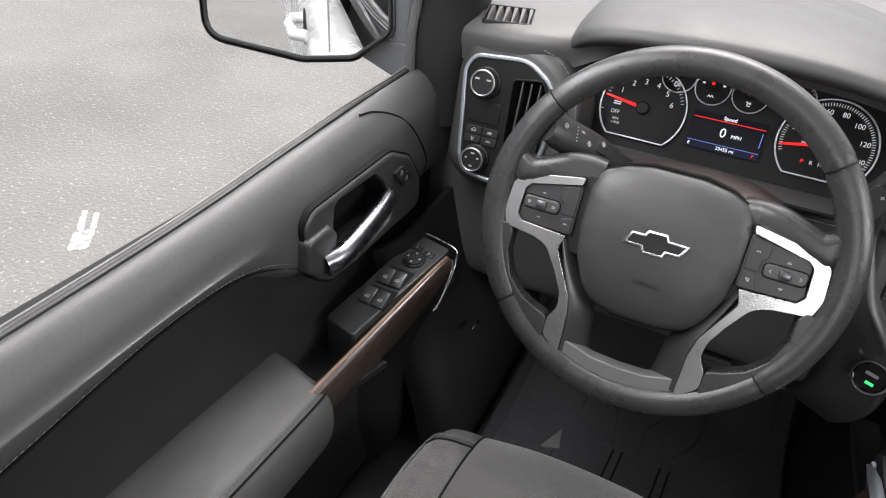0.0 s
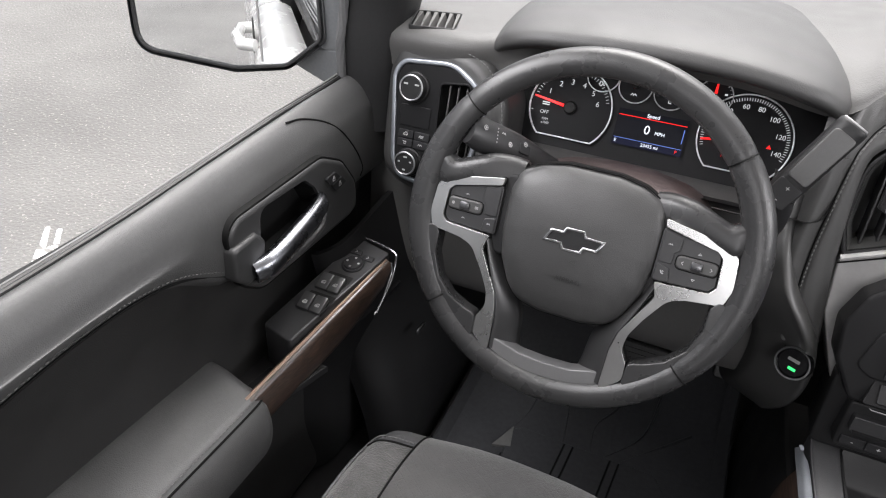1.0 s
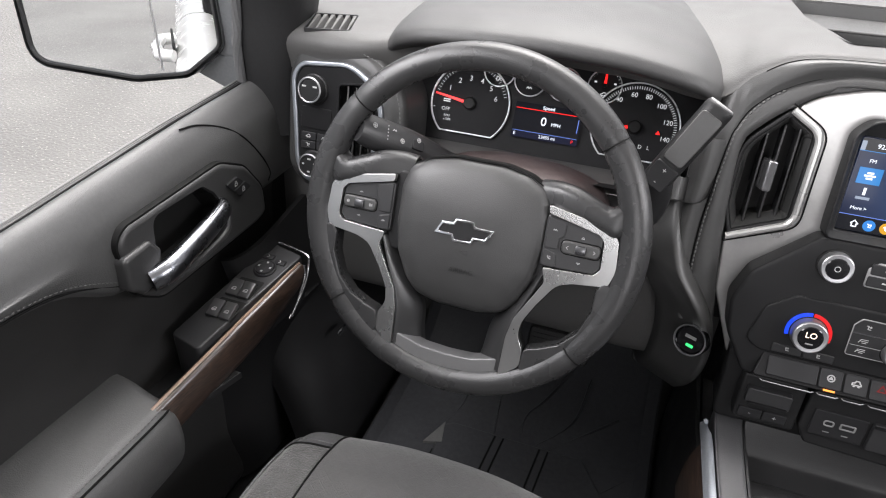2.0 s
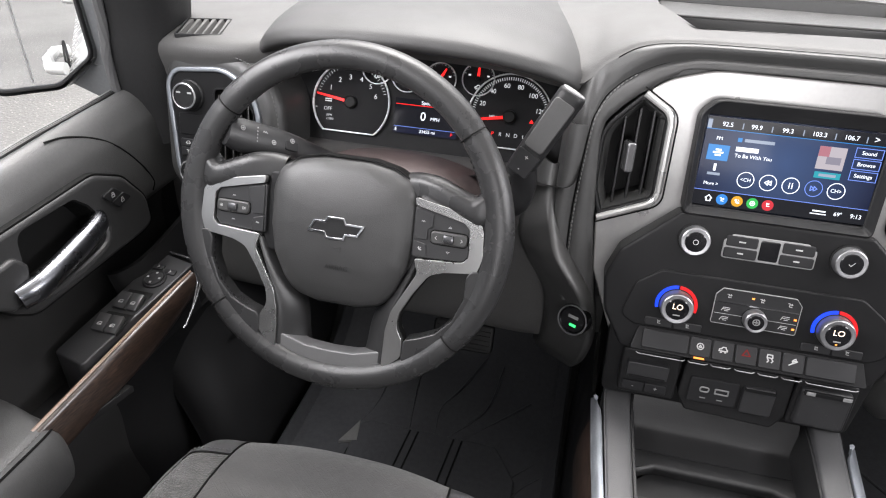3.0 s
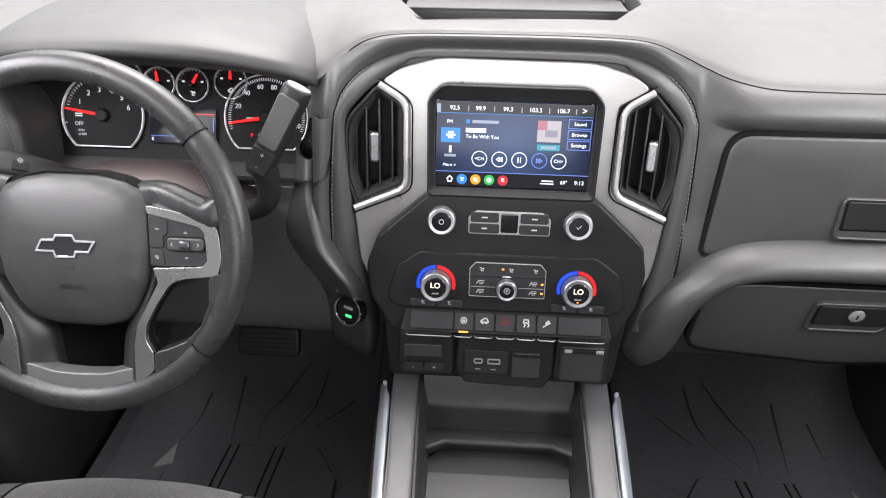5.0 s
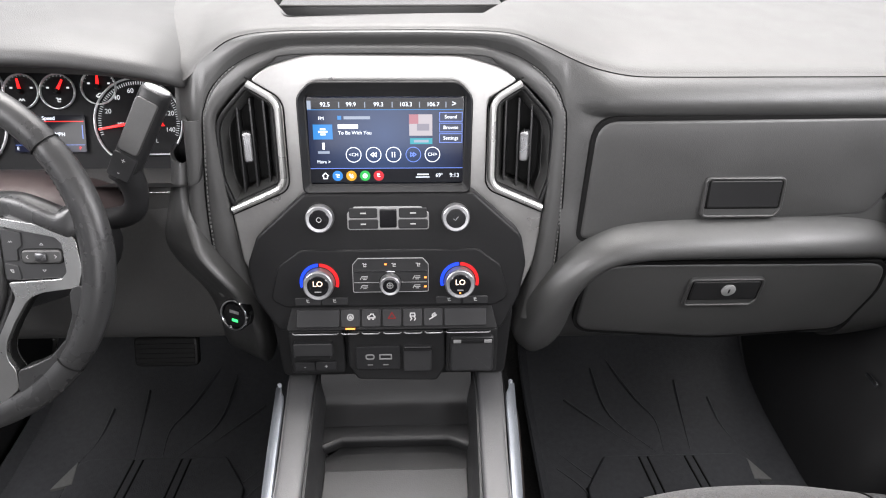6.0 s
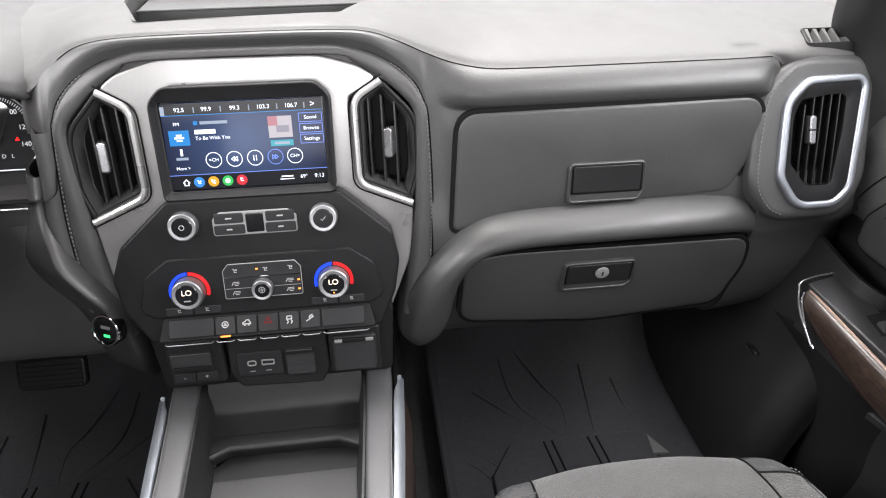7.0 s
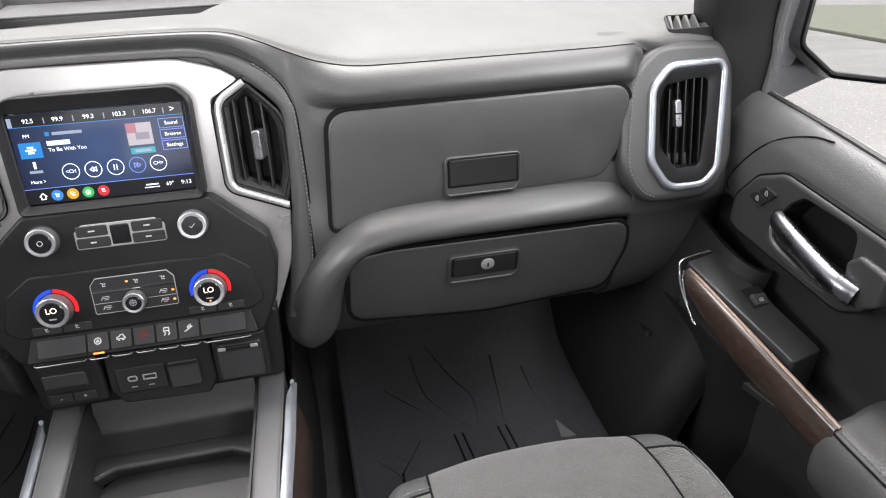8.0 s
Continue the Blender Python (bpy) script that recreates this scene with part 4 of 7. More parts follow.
    i = [(r0 * math.cos(radians(a1 - (a1 - a0) * k / n)), r0 * math.sin(radians(a1 - (a1 - a0) * k / n))) for k in range(n + 1)]
    return part("led_arc", slab(o + i, m, depth=0.002, front=h, bevel=0.0004), mat, parent)


for x in (-0.086, 0.0875):
    k, m = knob("temperature_dial", "temperature dial with lit blue and red ring", STACK, x, 0.6205, 0.0185, 0.016, proud=-0.001, group="temperature dials")
    arc(m, 0.0203, 0.0242, 92, 196, 0.002, BLUE_LED, k)
    arc(m, 0.0203, 0.0242, -16, 88, 0.002, RED_LED, k)
    text("digits", "LO", m @ Matrix.Translation((0, 0.003, 0.0166)), 0.0095, WARM_WHITE, k)
    bars(m @ Matrix.Translation((0, -0.007, 0.0166)), 0.008, 0.0016, FAINT, k)
    if x > 0:
        bars(m @ Matrix.Translation((0, -0.0105, 0.0166)), 0.002, 0.0016, AMBER, k)
k, m = knob("fan_knob", "small metal-rimmed fan knob", STACK, 0.0015, 0.6190, 0.0125, 0.014, proud=-0.001)
icon("fan", m @ Matrix.Translation((0, 0.001, 0.0145)), 0.009, FAINT, k)
mode = [(-0.045, 0.607), (0.049, 0.607), (0.049, 0.642), (0.042, 0.650), (-0.038, 0.650), (-0.045, 0.642)]
mp = rpoly(STACK.flat(mode), 0.003)
part("mode_frame", ring(mp, inset(mp, 0.0008), STACK.m, depth=0.003, front=0.0006, bevel=0.0002), FAINT, climate)
part("mode_plate", slab(inset(mp, 0.0008), STACK.m, depth=0.003, front=0.0002, bevel=0.0002), BUTTON, climate)
part("bright_line", box((-0.044, -0.0006, 0), (0.048, 0.0006, 0.0012), STACK.spot(0.0, 0.6335)), CHROME, climate)
for x in (-0.03, 0.006, 0.036):
    icon("flow", STACK.spot(x, 0.6415, 0.0003), 0.007, INK, climate)
bars(STACK.spot(-0.004, 0.6425, 0.0004), 0.003, 0.002, AMBER, climate)
for x in (-0.031, 0.034):
    for z in (0.614, 0.6255):
        icon("defrost", STACK.spot(x, z, 0.0003), 0.010, INK, climate, 0.0007)
        if x > 0:
            bars(STACK.spot(x + 0.011, z, 0.0004), 0.003, 0.0022, AMBER, climate)
part("divider", box((-0.043, -0.0003, 0), (0.047, 0.0003, 0.0008), STACK.spot(0.0, 0.6197)), FAINT, climate)
for x0, x1 in ((-0.118, -0.052), (0.058, 0.124)):
    button("seat_heat_button", climate, STACK, quad(x0, 0.5905, (x0 + x1) / 2 - 0.0006, 0.6005), 0.004)
    button("seat_heat_button", climate, STACK, quad((x0 + x1) / 2 + 0.0006, 0.5905, x1, 0.6005), 0.004)
    for f in (0.25, 0.75):
        icon("seat", STACK.spot(x0 + (x1 - x0) * f, 0.596, 0.0003), 0.0065, INK, climate)

# the row of toggle buttons on a sloping ledge
ROW = Plane(-0.020, 0.566, 0.75)
row = thing("button_row", "row of dark toggle buttons with bright lower edge", "button panel")
ro = rpoly(ROW.flat([(-0.130, 0.5625), (0.136, 0.5625), (0.129, 0.586), (-0.123, 0.586)]), 0.003)
part("ledge", slab(ro, ROW.m, depth=0.014, front=0.0, bevel=0.002), PANEL, row)
xs = [(-0.117, -0.063), (-0.0615, -0.0375), (-0.0355, -0.0115), (-0.0095, 0.0145), (0.0165, 0.0405), (0.0425, 0.0665), (0.0685, 0.122)]
for i, (x0, x1) in enumerate(xs):
    button("button", row, ROW, quad(x0, 0.5655, x1, 0.5835), 0.0065)
    if 0 < i < 6 and i != 3:
        icon(("", "ring", "car", "", "skid", "hill")[i], ROW.spot((x0 + x1) / 2, 0.5755, 0.0026), 0.0105, INK, row)
tri = [(0.0025 - 0.0055, 0.5735), (0.0025 + 0.0055, 0.5735), (0.0025, 0.5805)]
RED_INK = glow("red_hazard_print", (0.8, 0.03, 0.03), 0.35)
tp = ROW.flat(tri)
part("hazard_mark", ring(tp, inset(tp, 0.0012), ROW.m, depth=0.0005, front=0.0028, bevel=0.0001), RED_INK, row, "red hazard triangle")
EDGE_METAL = material("bright_metal_edge", (0.20, 0.20, 0.205), 0.38, metal=0.9)
for x0, x1 in xs:
    end = 0.006 if x1 - x0 > 0.03 else 0.001
    x0, x1 = (x0 - end, x1) if x1 < 0 else (x0, x1 + end)
    part("bright_edge", tube([Vector((x0 + 0.0012, -0.0262, 0.5612)), Vector((x0 + 0.004, -0.0266, 0.5594)), Vector((x1 - 0.004, -0.0266, 0.5594)), Vector((x1 - 0.0012, -0.0262, 0.5612))], 0.0008, 8), EDGE_METAL, row, "bright metal lower edge")
bars(ROW.spot(-0.0495, 0.5640, 0.003), 0.012, 0.0022, AMBER, row, "indicator")

# sockets below
LOW = Plane(-0.006, 0.51, 0.12)
sock = thing("socket_panel", "black panel with charging sockets and lids", "socket panel")
part("housing", slab(rpoly(LOW.flat([(-0.056, 0.545), (-0.058, 0.49), (-0.046, 0.468), (0.060, 0.464), (0.072, 0.486), (0.070, 0.545)]), 0.008), LOW.m, depth=0.05, front=0.0, bevel=0.005), PLASTIC, sock)
part("socket_plate", slab(rpoly(LOW.flat(quad(-0.047, 0.486, 0.0115, 0.522)), 0.003), LOW.m, depth=0.006, front=0.003, bevel=0.001), BUTTON, sock)
for x, w in ((-0.0285, 0.006), (-0.008, 0.0085)):
    o = rpoly([(-w, -0.0042), (w, -0.0042), (w, 0.0042), (-w, 0.0042)], 0.004 if w < 0.007 else 0.0015)
    part("socket", ring(o, inset(o, 0.0018), LOW.spot(x, 0.506, 0.003), depth=0.002, front=0.001, bevel=0.0003), FAINT, sock, "grey rimmed charging socket")
    bars(LOW.spot(x, 0.4935, 0.0031), 0.007, 0.0014, FAINT, sock)
part("socket_lid", slab(rpoly(LOW.flat(quad(0.0155, 0.484, 0.053, 0.522)), 0.004), LOW.m, depth=0.01, front=0.006, bevel=0.0025), LID, sock, "square flap lid")
part("lid_hinge", box((-0.018, -0.0015, 0), (0.018, 0.0015, 0.0045), LOW.spot(0.0343, 0.5195, 0.004)), PANEL, sock)
part("outlet_lid", slab(rpoly(LOW.flat(quad(0.077, 0.484, 0.1345, 0.538)), 0.006), LOW.m, depth=0.03, front=0.010, bevel=0.004), LID, sock, "large flap lid")
part("lid_hinge", box((-0.027, -0.003, 0), (0.027, 0.003, 0.004), LOW.spot(0.1058, 0.5335, 0.0085), bevel=0.001), PANEL, sock)
for dx in (-0.02, 0.02):
    part("hinge_pin", box((-0.005, -0.0025, 0), (0.005, 0.0025, 0.002), LOW.spot(0.1058 + dx, 0.5345, 0.0122), bevel=0.0008), FAINT, sock)
part("outlet_housing", slab(rpoly(LOW.flat(quad(0.072, 0.478, 0.140, 0.547)), 0.006), LOW.m, depth=0.04, front=0.002, bevel=0.003), PLASTIC, sock)
brk = thing("brake_controller", "black trailer brake control with slider", "control panel")
part("housing", slab(rpoly(LOW.flat(quad(-0.133, 0.480, -0.062, 0.547)), 0.006), LOW.m, depth=0.04, front=0.002, bevel=0.003), PLASTIC, brk)
part("slider", slab(rpoly(LOW.flat(quad(-0.126, 0.512, -0.076, 0.533)), 0.003), LOW.m, depth=0.012, front=0.012, bevel=0.003), LID, brk)
part("slider_lip", box((-0.022, -0.0015, 0), (0.022, 0.0015, 0.003), LOW.spot(-0.101, 0.5135, 0.012)), PANEL, brk)
icon("car", LOW.spot(-0.100, 0.507, 0.0032), 0.008, INK, brk)
for x, sgn in ((-0.1145, "-"), (-0.0865, "+")):
    part("button", slab(rpoly(LOW.flat(quad(x - 0.0135, 0.487, x + 0.0135, 0.5)), 0.002), LOW.m, depth=0.006, front=0.005, bevel=0.001), BUTTON, brk)
    text("sign", sgn, LOW.spot(x, 0.4935, 0.0052), 0.009, INK, brk)

# ---- infotainment screen ----
screen = thing("touch_screen", "lit colour touch screen in a black bezel", "screen")
bz = rpoly(SCREEN.flat([(-0.100, 0.723), (0.100, 0.723), (0.102, 0.834, 0.02), (0.086, 0.850, 0.02), (-0.086, 0.850, 0.02), (-0.102, 0.834, 0.02)]), 0.008)
bi = rpoly(SCREEN.flat([(-0.0905, 0.7325), (0.0905, 0.7325), (0.0925, 0.826), (0.0925, 0.8325), (-0.0925, 0.8325), (-0.0925, 0.826)]), 0.002)
part("bezel", ring(bz, bi, SCREEN.m, depth=0.03, front=0.012, inner_front=0.003, inner_depth=0.01, bevel=0.002), PLASTIC, screen, "black plastic bezel")


def display_glow():
    """Dark blue wallpaper, lighter in the middle, as the screen shows."""
    mat = glow("display_wallpaper", (0.03, 0.07, 0.2), 1.0)
    n, l = mat.node_tree.nodes, mat.node_tree.links
    co, sep, ramp = n.new("ShaderNodeTexCoord"), n.new("ShaderNodeVectorMath"), n.new("ShaderNodeValToRGB")
    sep.operation = "DISTANCE"
    sep.inputs[1].default_value = (-0.002, 0.06, 0.79)
    l.new(co.outputs["Object"], sep.inputs[0])
    ramp.color_ramp.elements[0].position, ramp.color_ramp.elements[0].color = 0.0, (0.050, 0.092, 0.22, 1)
    ramp.color_ramp.elements[1].position, ramp.color_ramp.elements[1].color = 0.10, (0.008, 0.013, 0.045, 1)
    l.new(sep.outputs["Value"], ramp.inputs["Fac"])
    l.new(ramp.outputs["Color"], n["Principled BSDF"].inputs["Emission Color"])
    return mat


SW, SH = 0.182, (0.831 - 0.7345) * SCREEN.k


def sp(u, v, proud=0.0):
    """A place on the display: u to the right and v down, from 0 to 1."""
    return SCREEN.spot(-0.091 + SW * u, 0.831 - (0.831 - 0.7345) * v, 0.0015 + proud)


UI_WHITE, UI_BLUE, UI_BLACK = glow("ui_white", (0.8, 0.85, 0.95), 2.0), glow("ui_blue", (0.03, 0.28, 0.75), 1.0), glow("ui_black", (0.006, 0.007, 0.012), 1.0)
UI_LINE, UI_DIM, UI_TEAL = glow("ui_line", (0.16, 0.26, 0.75), 1.5), glow("ui_dim", (0.3, 0.35, 0.45), 1.3), glow("ui_teal", (0.03, 0.4, 0.5), 1.0)
panel = part("display", box((-SW / 2, -SH / 2, 0), (SW / 2, SH / 2, 0.001), sp(0.5, 0.5, -0.0012)), display_glow(), screen, "lit blue display")


def ui_box(u0, v0, u1, v1, mat, proud=0.0002, name="screen_field"):
    return part(name, box((-SW * (u1 - u0) / 2, -SH * (v1 - v0) / 2, 0), (SW * (u1 - u0) / 2, SH * (v1 - v0) / 2, 0.0002), sp((u0 + u1) / 2, (v0 + v1) / 2, proud)), mat, panel)


def ui_frame(u0, v0, u1, v1, mat, w=0.0007):
    h, k = SH * (v1 - v0) / 2, SW * (u1 - u0) / 2
    o = [(-k, -h), (k, -h), (k, h), (-k, h)]
    part("screen_frame", ring(o, inset(o, w), sp((u0 + u1) / 2, (v0 + v1) / 2, 0.0004), depth=0.0003, front=0.0002, bevel=0.00005), mat, panel)


def ui_text(u, v, words, size=0.0062, mat=None, align="CENTER"):
    text("screen_text", words, sp(u, v, 0.0005), size, mat or UI_WHITE, panel, align)


ui_box(0, 0, 1, 0.13, UI_BLACK)
ui_box(0, 0.03, 0.025, 0.13, UI_DIM, 0.0004)
for u, f in ((0.115, "92.5"), (0.28, "99.9"), (0.455, "99.3"), (0.63, "103.3"), (0.805, "106.7")):
    ui_text(u, 0.075, f, 0.0068)
for u in (0.2, 0.365, 0.54, 0.715, 0.885):
    ui_box(u, 0.045, u + 0.006, 0.11, UI_DIM, 0.0004)
ui_text(0.94, 0.07, ">", 0.010)
ui_box(0.0, 0.13, 1, 0.137, UI_BLUE, 0.0004)
ui_text(0.085, 0.235, "FM", 0.0055)
ui_box(0.03, 0.305, 0.155, 0.48, UI_BLUE, 0.0004)
for w, v in ((0.035, 0.36), (0.06, 0.39), (0.035, 0.42)):
    ui_box(0.093 - w / 2, v - 0.01, 0.093 + w / 2, v + 0.01, UI_WHITE, 0.0008)
ui_box(0.085, 0.52, 0.1, 0.60, UI_WHITE, 0.0004)
ui_box(0.055, 0.62, 0.13, 0.65, UI_DIM, 0.0004)
ui_text(0.09, 0.75, "More >", 0.0052)
ui_box(0.19, 0.205, 0.215, 0.25, UI_BLUE, 0.0004)
ui_box(0.23, 0.21, 0.40, 0.245, UI_DIM, 0.0004)
ui_box(0.19, 0.305, 0.32, 0.355, UI_WHITE, 0.0004)
ui_text(0.19, 0.405, "To Be With You", 0.0058, UI_WHITE, "LEFT")
ui_box(0.65, 0.19, 0.80, 0.44, glow("album_pale", (0.55, 0.5, 0.55), 1.0), 0.0004)
ui_box(0.65, 0.19, 0.71, 0.30, glow("album_red", (0.5, 0.2, 0.25), 1.0), 0.0006)
ui_box(0.70, 0.30, 0.78, 0.38, glow("album_grey", (0.3, 0.28, 0.35), 1.0), 0.0006)
ui_box(0.655, 0.47, 0.80, 0.54, UI_TEAL, 0.0004)
ui_box(0.68, 0.49, 0.775, 0.52, UI_DIM, 0.0006)
for v, w in ((0.22, "Sound"), (0.345, "Browse"), (0.47, "Settings")):
    ui_frame(0.845, v - 0.055, 0.995, v + 0.055, UI_LINE)
    ui_text(0.92, v, w, 0.0058)
for i, u in enumerate((0.285, 0.415, 0.545, 0.675, 0.80)):
    mt = UI_DIM if i == 3 else UI_WHITE
    part("screen_ring", ring(circle(0, 0, 0.0092, 32), circle(0, 0, 0.0084, 32), sp(u, 0.665, 0.0004), depth=0.0002, front=0.0002, bevel=0.00005), UI_LINE if i == 3 else UI_WHITE, panel)
    if i in (0, 4):
        ui_text(u, 0.665, ("<CH", "", "", "", "CH>")[i], 0.0056)
    else:
        icon(("", "back", "pause", "next")[i], sp(u, 0.665, 0.0005), 0.0085, UI_LINE if i == 3 else UI_WHITE, panel)
ui_box(0, 0.825, 1, 1, UI_BLACK)
ui_box(0, 0.825, 1, 0.832, UI_LINE, 0.0004)
icon("home", sp(0.095, 0.92, 0.0005), 0.009, UI_WHITE, panel)
for u, c in ((0.175, (0.05, 0.3, 0.85)), (0.265, (0.9, 0.45, 0.03)), (0.355, (0.05, 0.6, 0.12)), (0.445, (0.75, 0.04, 0.06))):
    part("screen_icon", slab(circle(0, 0, 0.0062, 24), sp(u, 0.92, 0.0004), depth=0.0002, front=0.0002, bevel=0.00005), glow("ui_icon", c, 1.0), panel)
    icon("flow" if u < 0.2 else "phone" if u < 0.3 else "fan" if u < 0.4 else "seat", sp(u, 0.92, 0.0008), 0.0062, UI_WHITE, panel)
ui_box(0.70, 0.90, 0.775, 0.915, UI_WHITE, 0.0004)
ui_box(0.69, 0.935, 0.78, 0.945, UI_WHITE, 0.0004)
ui_text(0.845, 0.92, "69°", 0.0062)
ui_text(0.945, 0.92, "9:13", 0.0068)

# ---- start button ----
start = thing("start_button", "round chrome-ringed engine start button with green lamp", "button")
sn = Vector((-0.40, -0.86, 0.30)).normalized()
sx = Vector((0, 0, 1)).cross(sn).normalized()
sy = sn.cross(sx)
sm = Matrix(((sx.x, sy.x, sn.x, -0.2012), (sx.y, sy.y, sn.y, 0.0140), (sx.z, sy.z, sn.z, 0.5620), (0, 0, 0, 1)))
part("ring", lathe([(0.0215, -0.01), (0.0215, 0.002), (0.0205, 0.004), (0.0185, 0.004), (0.0175, 0.001), (0.0175, -0.01)], sm, hollow=True), CHROME, start, "chrome ring")
part("cap", lathe([(0.0172, -0.01), (0.0172, 0.0005), (0.016, 0.0018), (0.001, 0.0022)], sm), GLOSS, start)
bars(sm @ Matrix.Translation((0, 0.004, 0.0024)), 0.014, 0.004, FAINT, start)
bars(sm @ Matrix.Translation((0.002, -0.007, 0.0024)), 0.009, 0.0035, GREEN_GLOW, start, "lamp")


# ---- glove boxes ----
def glove(name, label, poly, pl, handle):
    g = thing(name, label, "glove box", group="glove boxes")
    p = rpoly(pl.flat(poly), 0.03, 7)
    part("gap", ring(inset(p, -0.0042), inset(p, 0.004), pl.m, depth=0.02, front=0.0066, bevel=0.0005), GAP, g)
    part("door", slab(p, pl.m, depth=0.02, front=0.0085, bevel=0.005, steps=4, dome=0.003), VINYL, g, "padded glove box door", sharp=50)
    x0, z0, x1, z1 = handle
    cup = rpoly(pl.flat([(x0 - 0.007, z0 - 0.014), (x1 - 0.001, z0 - 0.014), (x1 + 0.007, z0 - 0.003), (x1 + 0.006, z1 + 0.004), (x0 - 0.006, z1 + 0.004)]), 0.009)
    hd = part("handle", ring(cup, inset(cup, 0.004), pl.m, depth=0.01, front=0.0160, bevel=0.002), VINYL, g, "recessed pull handle")
    part("recess", slab(inset(cup, 0.003), pl.m, depth=0.004, front=0.0140, bevel=0.0005), VINYL, hd)
    part("shadow_gap", slab(rpoly(pl.flat(quad(x0 - 0.0035, z0 - 0.002, x1 + 0.003, z1 + 0.003)), 0.004), pl.m, depth=0.004, front=0.0146, bevel=0.0003), GAP, hd)
    part("flap", slab(rpoly(pl.flat(quad(x0, z0, x1, z1)), 0.003), pl.m, depth=0.008, front=0.0165, bevel=0.0015), PLASTIC, hd)
    return g


UP = Plane(0.060, 0.732, 0.15)
glove("glove_box", "closed upper glove box with pull handle", [(0.242, 0.652, 0.01), (0.252, 0.804), (0.648, 0.808), (0.650, 0.745, 0.06), (0.615, 0.684), (0.42, 0.676, 0.3)], UP, (0.398, 0.697, 0.488, 0.732))
LO_PL = Plane(0.038, 0.585, -0.16)
gl = glove("glove_box", "closed lower glove box with key lock", [(0.2525, 0.505), (0.2575, 0.618), (0.31, 0.626, 0.2), (0.652, 0.624), (0.660, 0.575, 0.08), (0.64, 0.50), (0.45, 0.485, 0.3)], LO_PL, (0.398, 0.570, 0.487, 0.602))
part("lock", lathe([(0.0095, 0), (0.0095, 0.002), (0.008, 0.003), (0.001, 0.003)], LO_PL.spot(0.446, 0.588, 0.0163)), FAINT, gl, "round key lock")
part("keyhole", box((-0.0012, -0.0035, 0), (0.0012, 0.0035, 0.0004), LO_PL.spot(0.446, 0.588, 0.0192)), DARK, gl)


# ---- outer vents and light switches ----
pv = thing("air_vent", "black passenger air vent with broad chrome bezel", "air vent", group="dash air vents")
bo = rpoly(POD_R.flat([(0.694, 0.668), (0.667, 0.708), (0.674, 0.800), (0.703, 0.827), (0.780, 0.829), (0.791, 0.816), (0.776, 0.690), (0.752, 0.668)]), 0.036, 8)
b2 = inset(bo, 0.0105)
part("bezel", ring(bo, b2, POD_R.m, depth=0.02, front=0.008, bevel=0.004), BEZEL, pv, "chrome bezel")
vo = rpoly(POD_R.flat([(0.7115, 0.6965), (0.6880, 0.7250), (0.6900, 0.7800), (0.6990, 0.8000), (0.7400, 0.8050), (0.7630, 0.8055), (0.7590, 0.7600), (0.7467, 0.6960)]), 0.012, 8)
cut(next(k for k in dash.children if k.name.startswith("vent_pod") and k.data.vertices[0].co.x > 0), slab(inset(vo, -0.001), POD_R.m, depth=0.06, front=0.02, bevel=0.0005))
part("lip", ring(b2, vo, POD_R.m, depth=0.02, front=0.0055, bevel=0.0008, inner_front=0.001, inner_depth=0.030), PANEL, pv, "dark sloping vent surround")
# duct ends in a near-black sheet that paints its shade
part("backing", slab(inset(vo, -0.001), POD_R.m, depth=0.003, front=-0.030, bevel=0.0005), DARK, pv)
for k in range(5):
    x = 0.7030 + 0.0118 * k
    m_ = POD_R.spot(x + 0.001, 0.752, -0.006) @ Matrix.Rotation(radians(-14), 4, "Y") @ Matrix.Rotation(radians(-4), 4, "Z")
    h = 0.0585 if k else 0.046
    part("slat", box((-0.0009, -h, -0.012), (0.0009, h, 0.006), m_, bevel=0.0006), PLASTIC, pv)
tb = part("tab", slab(rpoly([(-0.0045, -0.0185), (0.0045, -0.0185), (0.0045, 0.0185), (-0.0045, 0.0185)], 0.004), POD_R.spot(0.7155, 0.7640, 0.005), depth=0.012, front=0.0, bevel=0.003), TAB, pv, "satin metal tab")
part("tab_groove", box((-0.0046, -0.0010, -0.004), (0.0046, 0.0010, 0.0003), POD_R.spot(0.7155, 0.7640, 0.005)), GAP, tb)

lsp = thing("light_switch_panel", "charcoal light switch panel with chrome outline", "control panel")
lo = rpoly(POD_L.flat([(-0.775, 0.800), (-0.762, 0.819), (-0.688, 0.825), (-0.648, 0.800), (-0.636, 0.765), (-0.646, 0.70), (-0.70, 0.657), (-0.752, 0.664), (-0.763, 0.69)]), 0.05, 8)
l2 = inset(lo, 0.0065)
part("bezel", ring(lo, l2, POD_L.m, depth=0.012, front=0.005, bevel=0.002), BEZEL, lsp, "bright bezel")
part("plate", slab(l2, POD_L.m, depth=0.01, front=0.002, bevel=0.001), PANEL, lsp)
for x, z, r in ((-0.7395, 0.785, 0.0185), (-0.7345, 0.687, 0.0175)):
    m = POD_L.spot(x, z, 0.002)
    k = part("rotary_knob", lathe([(r * 1.15, 0), (r * 1.1, 0.003), (r, 0.004), (r * 0.97, 0.013), (r * 0.9, 0.015), (r * 0.75, 0.0155), (r * 0.72, 0.0145), (0.001, 0.0145)], m), PLASTIC, lsp, "black rotary knob")
    part("rim", lathe([(r * 0.93, 0.0135), (r * 0.93, 0.0152), (r * 0.86, 0.0158), (r * 0.8, 0.0152)], m, hollow=True), KNOB_METAL, k)
